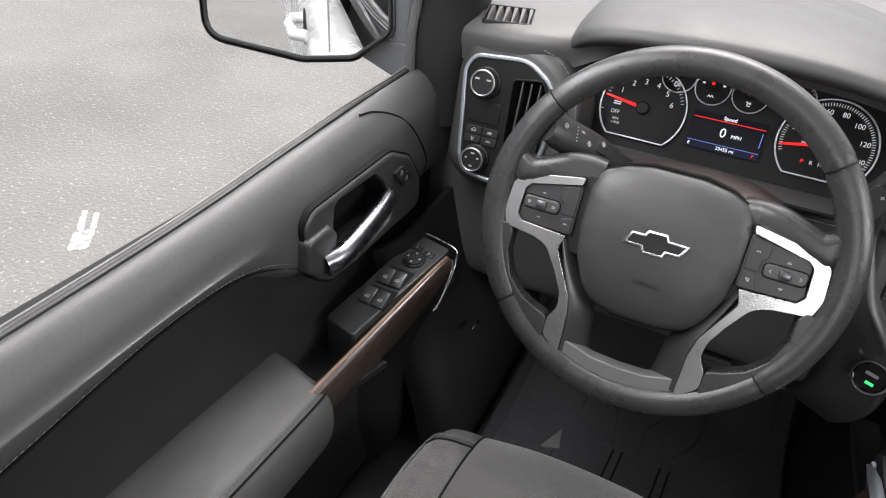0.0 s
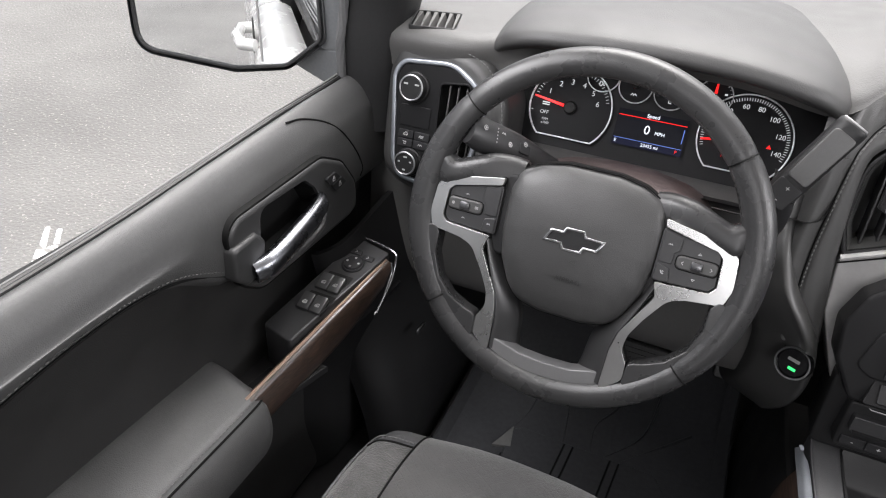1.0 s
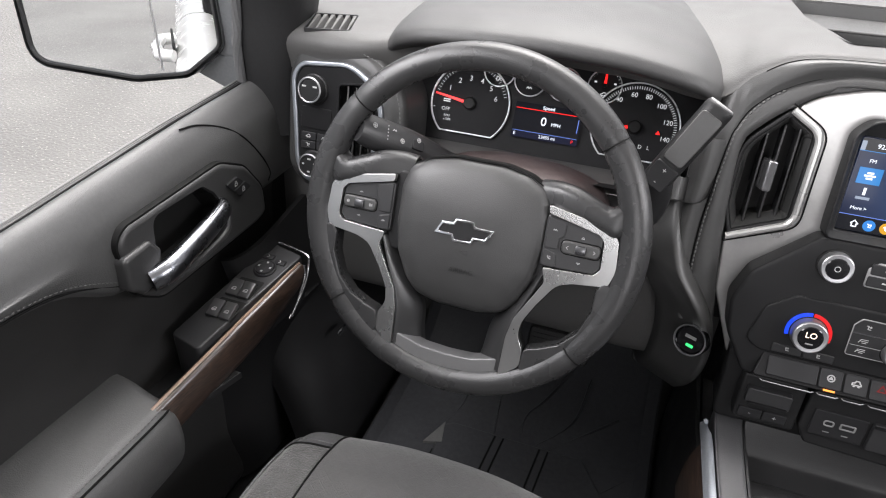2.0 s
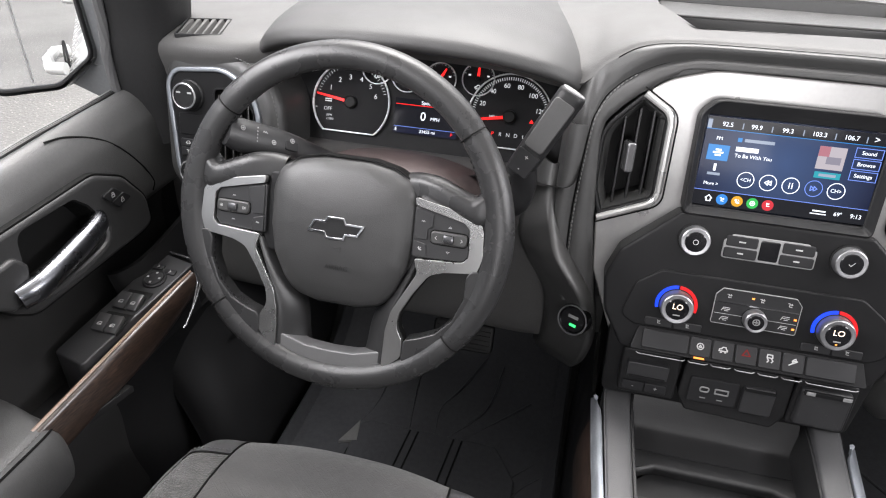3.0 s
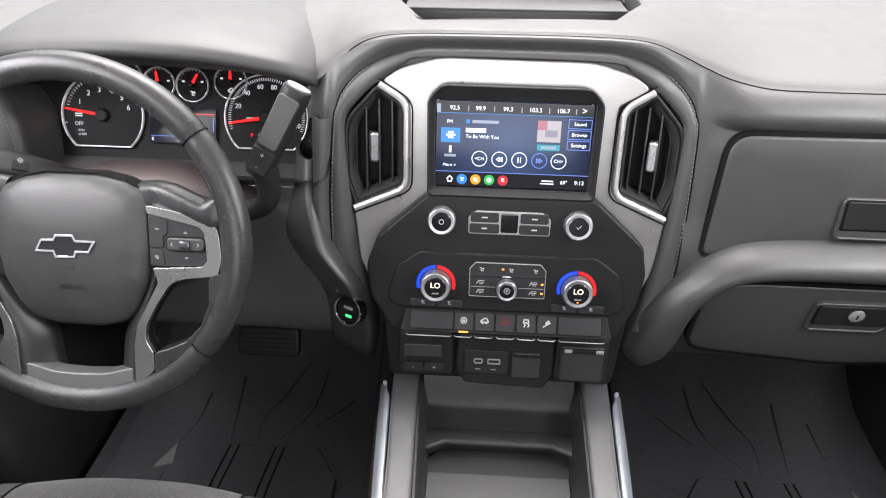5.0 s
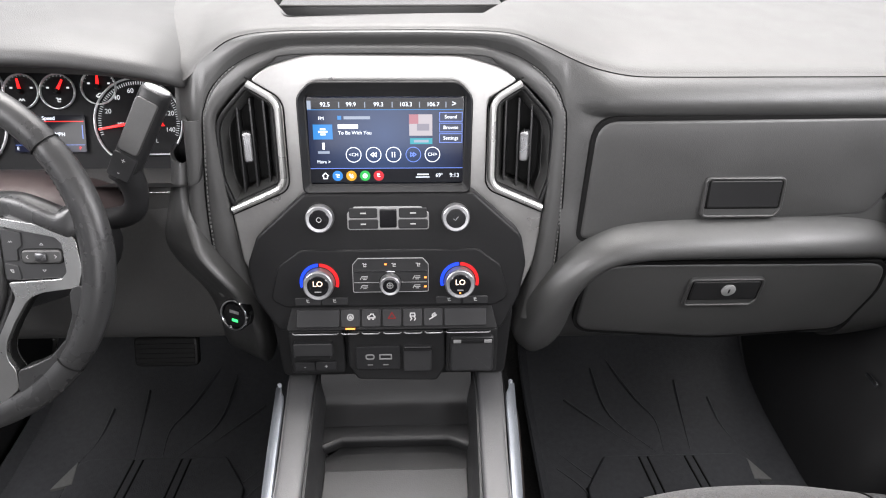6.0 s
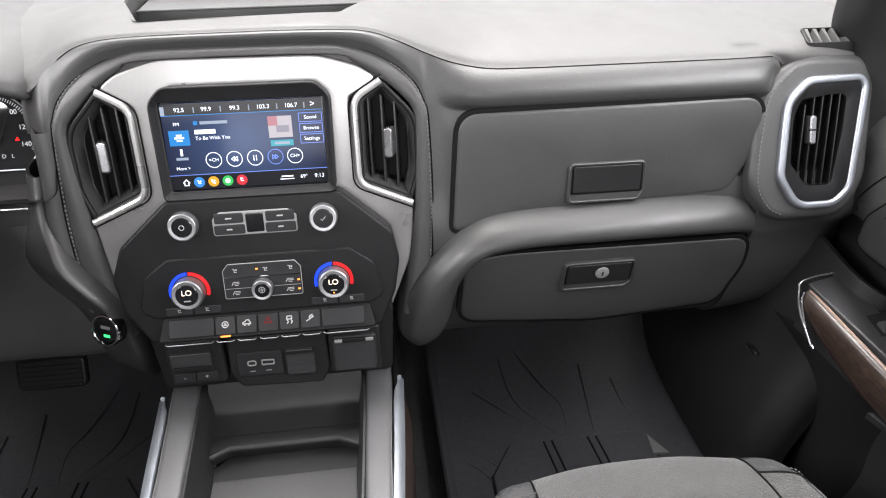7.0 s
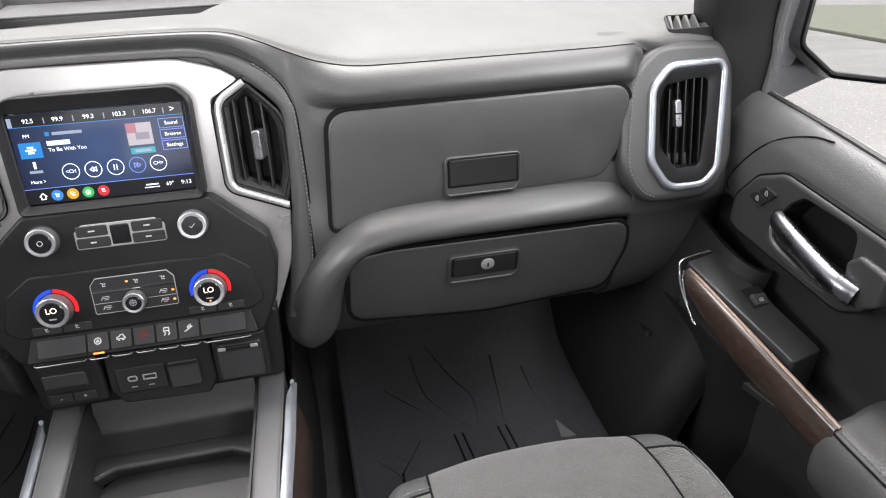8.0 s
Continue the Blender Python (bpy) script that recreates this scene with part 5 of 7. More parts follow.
    for a, w in ((150, 0.006), (30, 0.006)) if r > 0.018 else ((170, 0.003), (90, 0.005), (20, 0.003), (-90, 0.004)):
        bars(m @ Matrix.Translation((r * 0.5 * math.cos(radians(a)), r * 0.5 * math.sin(radians(a)), 0.0147)), w, 0.0022, INK, k)
part("coin_lid", slab(rpoly(POD_L.flat(quad(-0.757, 0.734, -0.712, 0.762)), 0.003), POD_L.m, depth=0.004, front=0.0035, bevel=0.001), PANEL, lsp)
for i in range(2):
    for j in range(2):
        x0, z0 = -0.755 + 0.0235 * i, 0.7065 + 0.0115 * j
        part("button", slab(rpoly(POD_L.flat(quad(x0, z0, x0 + 0.0225, z0 + 0.0108)), 0.002), POD_L.m, depth=0.004, front=0.0045, bevel=0.001), BUTTON, lsp)
        icon(("flow", "car", "wave", "defrost")[2 * i + j], POD_L.spot(x0 + 0.011, z0 + 0.0055, 0.0047), 0.007, INK, lsp)
dv = thing("air_vent", "black driver air vent beside the light switches", "air vent", group="dash air vents")
dvo = rpoly(POD_L.flat([(-0.703, 0.795), (-0.665, 0.800), (-0.648, 0.77), (-0.652, 0.712), (-0.69, 0.690), (-0.700, 0.72)]), 0.006)
for ob in [k for k in dash.children if k.name.startswith("vent_pod") and k.data.vertices[0].co.x < 0] + [k for k in lsp.children if k.name.startswith("plate")]:
    cut(ob, slab(dvo, POD_L.m, depth=0.06, front=0.02, bevel=0.0005))
part("lip", ring(inset(dvo, -0.003), dvo, POD_L.m, depth=0.006, front=0.0035, bevel=0.001), PANEL, dv)
# dark sheet again paints the shade behind these slats
part("backing", slab(inset(dvo, -0.001), POD_L.m, depth=0.001, front=-0.026, bevel=0.0002), DARK, dv)
for x in (-0.692, -0.680, -0.668, -0.657):
    part("slat", box((-0.0010, -0.050, -0.012), (0.0010, 0.050, 0.006), POD_L.spot(x, 0.747, -0.004) @ Matrix.Rotation(radians(18), 4, "Y"), bevel=0.0006), VINYL, dv)


# ---- instrument cluster ----
CL = Plane(0.151, 0.762, 0.45)
cluster = thing("instrument_cluster", "dark instrument cluster with white-ringed gauges and red needles", "instrument cluster")
part("face", slab(rpoly(CL.flat([(-0.632, 0.69), (-0.232, 0.69), (-0.225, 0.79), (-0.27, 0.845), (-0.60, 0.845), (-0.64, 0.80)]), 0.02), CL.m, depth=0.01, front=-0.004, bevel=0.002), material("matt_cluster_face", (0.010, 0.010, 0.011), 0.6, spec=0.2), cluster)
# the shroud that runs from the hood back to the face
fo = rpoly(CL.flat([(-0.632, 0.70), (-0.232, 0.70), (-0.225, 0.79), (-0.27, 0.84), (-0.60, 0.84), (-0.64, 0.80)]), 0.02)
bm = bmesh.new()
stack_loops(bm, [[(x, y, -0.004) for x, y in fo], [(x - 0.003 * (1 if x < -0.43 else -1), y * 1.02, 0.03) for x, y in fo], [(x - 0.008 * (1 if x < -0.43 else -1), y * 1.06, 0.075) for x, y in fo]], CL.m)
part("shroud", bm, PLASTIC, cluster)
DIAL_FACE = material("matt_dial_face", (0.010, 0.010, 0.011), 0.7, vary=0.05, spec=0.2)
RED_NEEDLE = glow("red_needle", (1.0, 0.02, 0.02), 1.6)
DIAL_WHITE = glow("lit_dial_white", (0.85, 0.87, 0.9), 0.85)
DIAL_RING = material("pale_dial_ring", (0.7, 0.7, 0.72), 0.3, metal=0.3)


def dial(name, label, x, z, r, flat=None, needle=0.0, ticks=(), length=0.8):
    d = thing(name, label, "gauge", group="instrument dials")
    m = CL.spot(x, z, -0.003)
    if flat:
        pts = [(r * math.cos(radians(-48 + 276 * k / 52)), r * math.sin(radians(-48 + 276 * k / 52))) for k in range(53)]
    else:
        pts = circle(0, 0, r, 40)
    part("ring", ring(pts, inset(pts, max(0.0014, 0.034 * r)), m, depth=0.004, front=0.005, bevel=0.0008), DIAL_RING, d, "pale dial ring")
    part("face", slab(inset(pts, 0.002), m, depth=0.002, front=0.001, bevel=0.0002), DIAL_FACE, d)
    for a in ticks:
        c, s_ = math.cos(radians(a)), math.sin(radians(a))
        bars(m @ Matrix.Translation((r * 0.88 * c, r * 0.88 * s_, 0.0012)) @ Matrix.Rotation(radians(a), 4, "Z"), r * 0.07, max(0.0004, r * 0.012), DIAL_WHITE, d, "tick")
    c, s_ = math.cos(radians(needle)), math.sin(radians(needle))
    w_ = max(0.042 * r, 0.0022)
    part("needle", slab([(-r * 0.12, -w_), (r * length, -w_ * 0.5), (r * length, w_ * 0.5), (-r * 0.12, w_)], m @ Matrix.Rotation(radians(needle), 4, "Z"), depth=0.0015, front=0.006, bevel=0.0004), RED_NEEDLE, d, "red needle")
    part("hub", lathe([(r * 0.16, 0.001), (r * 0.15, 0.007), (r * 0.12, 0.0085), (0.0005, 0.0085)], m), DARK, d)
    return d, m


d, m = dial("tachometer", "round tachometer with red needle and white numbers", -0.549, 0.766, 0.057, flat=0.6, needle=171, ticks=[170 - 4.9 * k for k in range(32)], length=0.9)
for i, a in enumerate((186, 150, 122, 97, 71, 45, 19)):
    if i:
        text("numeral", str(i), m @ Matrix.Translation((0.037 * math.cos(radians(a)), 0.034 * math.sin(radians(a)), 0.0013)), 0.0100, DIAL_WHITE, d)
text("lettering", "OFF", m @ Matrix.Translation((-0.034, -0.012, 0.0013)), 0.007, DIAL_WHITE, d)
bars(m @ Matrix.Translation((-0.052, -0.011, 0.0013)), 0.004, 0.001, DIAL_WHITE, d)
for dy in (-0.0014, 0.0014):
    bars(m @ Matrix.Translation((-0.034, dy, 0.0013)), 0.010, 0.0017, DIAL_WHITE, d)
text("lettering", "RPM", m @ Matrix.Translation((-0.031, -0.021, 0.0013)), 0.0045, DIAL_WHITE, d)
text("lettering", "x1000", m @ Matrix.Translation((-0.030, -0.026, 0.0013)), 0.0045, DIAL_WHITE, d)
d, m = dial("speedometer", "round speedometer with red needle and white numbers", -0.325, 0.770, 0.057, flat=0.6, needle=190, ticks=[198 - 3.45 * k for k in range(64)], length=0.9)
for i, a in enumerate((190, 160, 130, 102, 76, 48, 16, -14)):
    if i:
        text("numeral", str(20 * i), m @ Matrix.Translation((0.041 * math.cos(radians(a)), 0.041 * math.sin(radians(a)), 0.0013)), 0.0085, DIAL_WHITE, d)
text("lettering", "MPH", m @ Matrix.Translation((-0.022, -0.002, 0.0013)), 0.0055, DIAL_WHITE, d)
for i, c in enumerate("PRNDL"):
    text("gear_letter", c, m @ Matrix.Translation((-0.02 + 0.0105 * i, -0.024, 0.0013)), 0.007, RED_NEEDLE if c == "P" else DIAL_WHITE, d)
part("warning_lamp", slab([(-0.003, 0), (0.003, 0), (0, 0.005)], m @ Matrix.Translation((0.03, -0.005, 0.0013)), depth=0.0002, front=0.0002, bevel=0.00005), RED_NEEDLE, d)
for x, z, a, sign in ((-0.515, 0.812, 95, "lamp"), (-0.471, 0.806, 100, "wave"), (-0.425, 0.806, 62, "flow"), (-0.373, 0.811, 90, "car")):
    d, m = dial("small_gauge", "small round gauge with red needle", x, z, 0.0225, needle=a, ticks=[160 - 14 * k for k in range(11)], length=0.72)
    icon(sign, m @ Matrix.Translation((0, -0.011, 0.0013)), 0.0085, DIAL_WHITE, d)
    for q in (160, 20):
        bars(m @ Matrix.Translation((0.0135 * math.cos(radians(q)), 0.0135 * math.sin(radians(q)), 0.0013)), 0.0034, 0.0022, DIAL_WHITE, d)
inf = thing("driver_display", "small lit driver display with speed readout", "screen")
m = CL.spot(-0.4385, 0.757, 0.0)
part("display", box((-0.0455, -0.0235, 0), (0.0455, 0.0235, 0.001), m), glow("cluster_blue", (0.004, 0.0045, 0.009), 1.0), inf)
m = m @ Matrix.Translation((0, 0, 0.0012))
bars(m @ Matrix.Translation((0, 0.0155, 0)), 0.088, 0.0009, RED_NEEDLE, inf, "line")
bars(m @ Matrix.Translation((0, -0.0145, 0)), 0.088, 0.0006, UI_LINE, inf, "line")
bars(m @ Matrix.Translation((0, -0.0195, -0.0001)), 0.090, 0.008, glow("cluster_band", (0.006, 0.008, 0.03), 1.0), inf, "band")
bars(m @ Matrix.Translation((0.042, 0.002, 0)), 0.0009, 0.018, UI_LINE, inf, "line")
text("lettering", "Speed", m @ Matrix.Translation((0.0, 0.0195, 0.0005)), 0.0068, UI_WHITE, inf)
text("lettering", "0", m @ Matrix.Translation((-0.004, 0.001, 0)), 0.016, UI_WHITE, inf)
text("lettering", "MPH", m @ Matrix.Translation((0.013, -0.001, 0)), 0.0065, UI_WHITE, inf)
text("lettering", "23455 mi", m @ Matrix.Translation((0.004, -0.019, 0.0005)), 0.006, UI_WHITE, inf)
text("lettering", "E", m @ Matrix.Translation((-0.041, -0.019, 0.0005)), 0.006, UI_WHITE, inf)
text("lettering", "P", m @ Matrix.Translation((0.038, -0.019, 0.0005)), 0.006, RED_NEEDLE, inf)
# ledge below the gauges
part("ledge", loft([[(x, 0.155, 0.712), (x, 0.125, 0.714), (x, 0.098, 0.708), (x, 0.092, 0.698), (x, 0.10, 0.66)] for x in (-0.64, -0.5, -0.35, -0.235)], 4, 2, thick=0.004), VINYL_TOP, dash, "padded ledge below the instruments")
part("ledge_line", tube([(-0.345, 0.0905, 0.7005), (-0.29, 0.0905, 0.7005), (-0.240, 0.0915, 0.7005)], 0.0013, 6), SPOKE, dash, "thin satin line")


# ---- steering column, stalk and shifter ----
column = thing("steering_column", "black plastic steering column shroud", "steering column")
secs = []
for d_, w, h in ((0.02, 0.045, 0.045), (0.05, 0.085, 0.06), (0.10, 0.105, 0.072), (0.20, 0.110, 0.080), (0.28, 0.10, 0.08)):
    c = Vector((-0.464, -0.100 + d_ * math.cos(radians(21)), 0.728 - d_ * math.sin(radians(21))))
    secs.append([c + Vector((w * math.cos(a), h * math.sin(a) * math.sin(radians(21)), h * math.sin(a) * math.cos(radians(21)) - 0.02)) for a in [2 * math.pi * k / 10 for k in range(10)]])
part("shroud", loft(secs, 3, 4, closed=True, caps=True), LID, column)
# soft boot that closes the gap between the column and the instruments
secs = []
for y, w, z in ((-0.035, 0.070, 0.752), (0.000, 0.088, 0.758), (0.040, 0.096, 0.752), (0.085, 0.100, 0.735), (0.120, 0.100, 0.705)):
    secs.append([(-0.450 + w * u, y + 0.01 * u * u, z - h) for u, h in ((-1.25, 0.075), (-1.08, 0.035), (-0.8, 0.014), (-0.4, 0.003), (0.0, 0.0), (0.4, 0.003), (0.8, 0.014), (1.08, 0.035), (1.25, 0.075))])
part("boot", shell(loft(secs, 4, 4), 0.003), material("brown_black_boot", (0.062, 0.047, 0.046), 0.5, bump=0.2, bump_scale=700), column, "brownish black soft column boot", sharp=60)
stalk = thing("turn_signal_stalk", "black turn signal and wiper stalk", "control stalk")
sp0, sp1 = Vector((-0.53, 0.045, 0.725)), Vector((-0.614, -0.062, 0.800))
pts = [sp0.lerp(sp1, k / 10) for k in range(11)]
part("lever", tube(pts, [0.011, 0.0125, 0.0145, 0.0165, 0.0185, 0.020, 0.0205, 0.0205, 0.0205, 0.020, 0.016], 14, flat=0.75, up=(-0.1, -0.75, 0.65)), LID, stalk)
way = (sp1 - sp0).normalized()
nrm = Vector((-0.1, -0.75, 0.65)).normalized()
side = way.cross(nrm).normalized()
nrm = side.cross(way).normalized()


def stalk_m(f, off, h=0.0165):
    p = sp0.lerp(sp1, f) + side * off + nrm * h
    return Matrix(((way.x, side.x, nrm.x, p.x), (way.y, side.y, nrm.y, p.y), (way.z, side.z, nrm.z, p.z), (0, 0, 0, 1)))


for f, off in ((0.92, 0.003), (0.74, 0.005), (0.66, -0.004), (0.5, 0.004)):
    icon("wave" if off > 0.004 else "fan", stalk_m(f, off, 0.0158), 0.0065, INK, stalk)
for k in range(5):
    bars(stalk_m(0.80, -0.008 + 0.004 * k, 0.0158), 0.0012, 0.0014, INK, stalk)
part("button", slab(rpoly([(-0.009, -0.006), (0.009, -0.006), (0.009, 0.006), (-0.009, 0.006)], 0.003), stalk_m(0.5, -0.002, 0.0150), depth=0.004, front=0.001, bevel=0.001), BUTTON, stalk)
shift = thing("gear_lever", "black column gear lever with angled grip", "gear lever")
arm = catmull([(-0.37, 0.045, 0.690), (-0.33, 0.020, 0.702), (-0.300, 0.009, 0.713), (-0.285, 0.004, 0.728), (-0.281, 0.003, 0.750), (-0.284, 0.001, 0.772)], 6)
part("arm", tube(arm, [0.013 + 0.0005 * abs(k - 15) / 15 + (0.003 * max(0, k - 20) / 10) for k in range(len(arm))], 12, flat=0.9, up=(0, 1, 0)), PLASTIC, shift)
g0, g1 = Vector((-0.292, 0.000, 0.762)), Vector((-0.240, 0.022, 0.856))
gw = (g1 - g0).normalized()
gn = Vector((-0.05, -0.9, 0.25))
gn = (gn - gw * gn.dot(gw)).normalized()
gs = gw.cross(gn)
gm = Matrix(((gs.x, gw.x, gn.x, g0.x), (gs.y, gw.y, gn.y, g0.y), (gs.z, gw.z, gn.z, g0.z), (0, 0, 0, 1)))
bm = bmesh.new()
L_ = (g1 - g0).length
loops = []
for f, w, t in ((0, 0.0135, 0.011), (0.08, 0.0155, 0.013), (0.35, 0.0160, 0.0145), (0.7, 0.0160, 0.015), (0.96, 0.0160, 0.015), (1.0, 0.0155, 0.0145), (1.015, 0.0142, 0.0130)):
    o = rpoly([(-w, -t), (w, -t), (w, t), (-w, t)], 0.0145, 7)
    loops.append([(x, L_ * f, y) for x, y in o])
rg = stack_loops(bm, loops, gm)
bm.faces.new(rg[0]), bm.faces.new(list(reversed(rg[-1])))
grip = part("grip", bm, PLASTIC, shift, "black satin grip", sharp=50)
ov = circle(0, 0, 0.0138, 28, 0.88)
part("end_cap", slab(ov, gm @ Matrix.Translation((0, L_ * 1.0205, 0)) @ Matrix.Rotation(radians(-90), 4, "X"), depth=0.004, front=0.001, bevel=0.001), material("light_grey_cap", (0.22, 0.22, 0.224), 0.4, vary=0.05), grip, "light grey end cap")
part("button_plate", slab(rpoly([(-0.0125, 0.006), (0.0125, 0.006), (0.0135, 0.034), (-0.0135, 0.034)], 0.003), gm, depth=0.004, front=0.0150, bevel=0.001), BUTTON, grip)
for y, w in ((0.013, "-"), (0.027, "+")):
    text("sign", w, gm @ Matrix.Translation((0.0, y, 0.0153)), 0.009, INK, grip)
part("side_panel", slab(rpoly([(-0.0115, 0.038), (0.0115, 0.038), (0.0125, 0.100), (-0.0125, 0.100)], 0.005), gm, depth=0.004, front=0.0160, bevel=0.001), VINYL, grip)

# ---- steering wheel ----
WA = radians(20.5)
WHEEL_M = Matrix(((1, 0, 0, -0.467), (0, math.sin(WA), -math.cos(WA), -0.099), (0, math.cos(WA), math.sin(WA), 0.7258), (0, 0, 0, 1)))
wheel = thing("steering_wheel", "black leather steering wheel with satin grey spokes", "steering wheel")
wheel.matrix_world = WHEEL_M
I4 = Matrix()
RIM_R = 0.1788
RIM_SEAMS = (39, 141, 219, 321)


def rim_at(a):
    """Centre of the rim's tube and its outward direction at an angle in radians."""
    return Vector((RIM_R * math.cos(a), RIM_R * 1.008 * math.sin(a) + 0.001, 0)), Vector((math.cos(a), math.sin(a), 0))


def rim():
    bm = bmesh.new()
    n, k = 216, 20
    rings = []
    for i in range(n):
        a = 2 * math.pi * i / n
        c, d = rim_at(a)
        grip_ = max(0.0, math.cos(2 * a)) ** 2
        w = 0.0152 + 0.0014 * grip_
        seam = min(abs((math.degrees(a) - q + 180) % 360 - 180) for q in RIM_SEAMS)
        w -= 0.0013 * max(0, 1 - seam / 1.8)
        # the tube is a little flatter on the driver's side, with a crease on its inner flank
        sec = []
        for j in range(k):
            b = 2 * math.pi * j / k
            sec.append(bm.verts.new(c + d * (w * math.cos(b)) + Vector((0, 0, (w - 0.0008) * math.sin(b) * (0.96 if math.sin(b) > 0 else 1.0)))))
        rings.append(sec)
    for i in range(n):
        p, q = rings[i], rings[(i + 1) % n]
        for j in range(k):
            bm.faces.new((p[j], q[j], q[(j + 1) % k], p[(j + 1) % k]))
    ob = part("rim", bm, LEATHER, wheel, "black leather rim")
    for q in RIM_SEAMS:
        c, d = rim_at(radians(q))
        part("seam", tube([c + d * (0.0152 * math.cos(2 * math.pi * j / 20)) + Vector((0, 0, 0.0142 * math.sin(2 * math.pi * j / 20))) for j in range(20)], 0.0008, 5, closed=True), GAP, ob)
    for a0, a1 in ((22, 38), (142, 160), (192, 218), (322, 348)):
        line = []
        for a in range(a0, a1, 2):
            c, d = rim_at(radians(a))
            line.append(c - d * 0.0148 + Vector((0, 0, 0.0045)))
        part("stitching", stitches(line, 0.0036, 0.0026, 0.0008), GAP, ob, "dark inner stitching")


rim()


def airbag_cover():
    """A shield with a broad flat face that falls off in facets towards its edge."""
    hub = [(-0.056, 0.0640), (-0.028, 0.0700), (0.028, 0.0700), (0.056, 0.0640), (0.0785, 0.0505), (0.0845, 0.030), (0.0840, -0.012), (0.0790, -0.045), (0.066, -0.074), (0.052, -0.0905), (0.024, -0.0968), (-0.024, -0.0968), (-0.052, -0.0905), (-0.066, -0.074), (-0.0790, -0.045), (-0.0840, -0.012), (-0.0845, 0.030), (-0.0785, 0.0505)]
    o = rpoly(list(reversed(hub)), 0.03, 6)
    bm = bmesh.new()
    loops = [[(x, y, -0.040) for x, y in o], [(x, y, -0.012) for x, y in o]]
    for f, z in ((0.985, -0.0055), (0.955, -0.0018), (0.90, 0.0008), (0.84, 0.0028), (0.79, 0.0040), (0.74, 0.0048), (0.55, 0.0060), (0.3, 0.0068), (0.08, 0.0070)):
        loops.append([(x * f, y * f + (1 - f) * 0.004, z - 0.0040 * max(0.0, -y * f - 0.046) / 0.05 - 0.010 * max(0.0, y * f + 0.01) ** 2 / 0.0064) for x, y in o])
    rings = stack_loops(bm, loops, I4)
    bm.faces.new(rings[-1]), bm.faces.new(list(reversed(rings[0])))
    cover = part("airbag_cover", bm, HUB, wheel, "black vinyl airbag cover", sharp=60)
    part("cover_gap", ring(inset(o, -0.0016), inset(o, 0.001), I4, depth=0.02, front=-0.0135, bevel=0.0005), GAP, wheel)
    # emblem: a plain two-tone bar-and-cross shape
    em = [(-0.0345, -0.0130), (-0.0270, 0.0008), (-0.0142, 0.0010), (-0.0115, 0.0060), (0.0080, 0.0064), (0.0108, 0.0008), (0.0318, 0.0006), (0.0245, -0.0128), (0.0110, -0.0130), (0.0090, -0.0184), (-0.0122, -0.0190), (-0.0148, -0.0130)]
    m = Matrix.Translation((0.0, 0.0005, 0.0068)) @ Matrix.Rotation(radians(-2), 4, "X")
    emb = part("emblem", ring(em, inset(em, 0.0024), m, depth=0.003, front=0.0012, bevel=0.0004), CHROME, cover, "chrome-edged plain emblem")
    part("emblem_face", slab(inset(em, 0.0023), m, depth=0.003, front=0.0003, bevel=0.0002), PLASTIC, emb)
    relief = material("moulded_cover_lettering", (0.010, 0.010, 0.010), 0.5)
    text("lettering", "AIRBAG", Matrix.Translation((0.002, -0.0500, 0.0063)) @ Matrix.Rotation(radians(4), 4, "X"), 0.0080, relief, cover)
    horn = [(-0.0040, -0.0012), (-0.001, -0.0012), (0.0040, -0.0030), (0.0040, 0.0030), (-0.001, 0.0012), (-0.0040, 0.0012)]
    part("horn_mark", ring(horn, inset(horn, 0.0005), Matrix.Translation((0.002, -0.0285, 0.0069)), depth=0.0006, front=0.0003, bevel=0.0001), relief, cover)


airbag_cover()
part("hub_back", slab(rpoly([(-0.084, 0.040), (0.084, 0.040), (0.084, -0.02), (0.045, -0.080), (-0.045, -0.080), (-0.086, -0.02)], 0.02), I4, depth=0.04, front=-0.018, bevel=0.006), DARK, wheel)
THUMB = material("dark_thumb_wheel_metal", (0.11, 0.11, 0.115), 0.28, metal=0.8, vary=0.06)


def side_spoke(s):
    def side(pts):
        """Points given for the right-hand spoke, turned round for the other one."""
        return [(s * p[0], *p[1:]) for p in (pts if s > 0 else reversed(pts))]

    part("spoke", slab(rpoly(side([(0.072, 0.050), (0.165, 0.036), (0.166, -0.020), (0.150, -0.030), (0.072, -0.045)]), 0.008), I4, depth=0.022, front=0.000, bevel=0.005), PLASTIC, wheel)
    # leather web that runs from the rim over the spoke to the cover
    secs = []
    for x, up, lo, z in ((0.072, 0.0610, 0.036, -0.0070), (0.084, 0.0630, 0.036, -0.0035), (0.096, 0.0632, 0.035, 0.0005), (0.110, 0.0612, 0.033, 0.0038), (0.124, 0.0562, 0.031, 0.0058), (0.137, 0.0508, 0.028, 0.0070), (0.147, 0.0478, 0.025, 0.0078), (0.156, 0.0515, 0.022, 0.0080), (0.164, 0.0580, 0.024, 0.0060)):
        secs.append([(s * x, up - 0.003, z - 0.026), (s * x, up + 0.0008, z - 0.014), (s * x, up, z - 0.0065), (s * x, up - 0.0035, z - 0.0015), (s * x, up - 0.009, z + 0.0002), (s * x, lo + 0.003, z - 0.001), (s * x, lo - 0.004, z - 0.010)])
    part("leather_web", shell(loft(secs if s < 0 else list(reversed(secs)), 4, 4), 0.003), LEATHER, wheel, sharp=60)
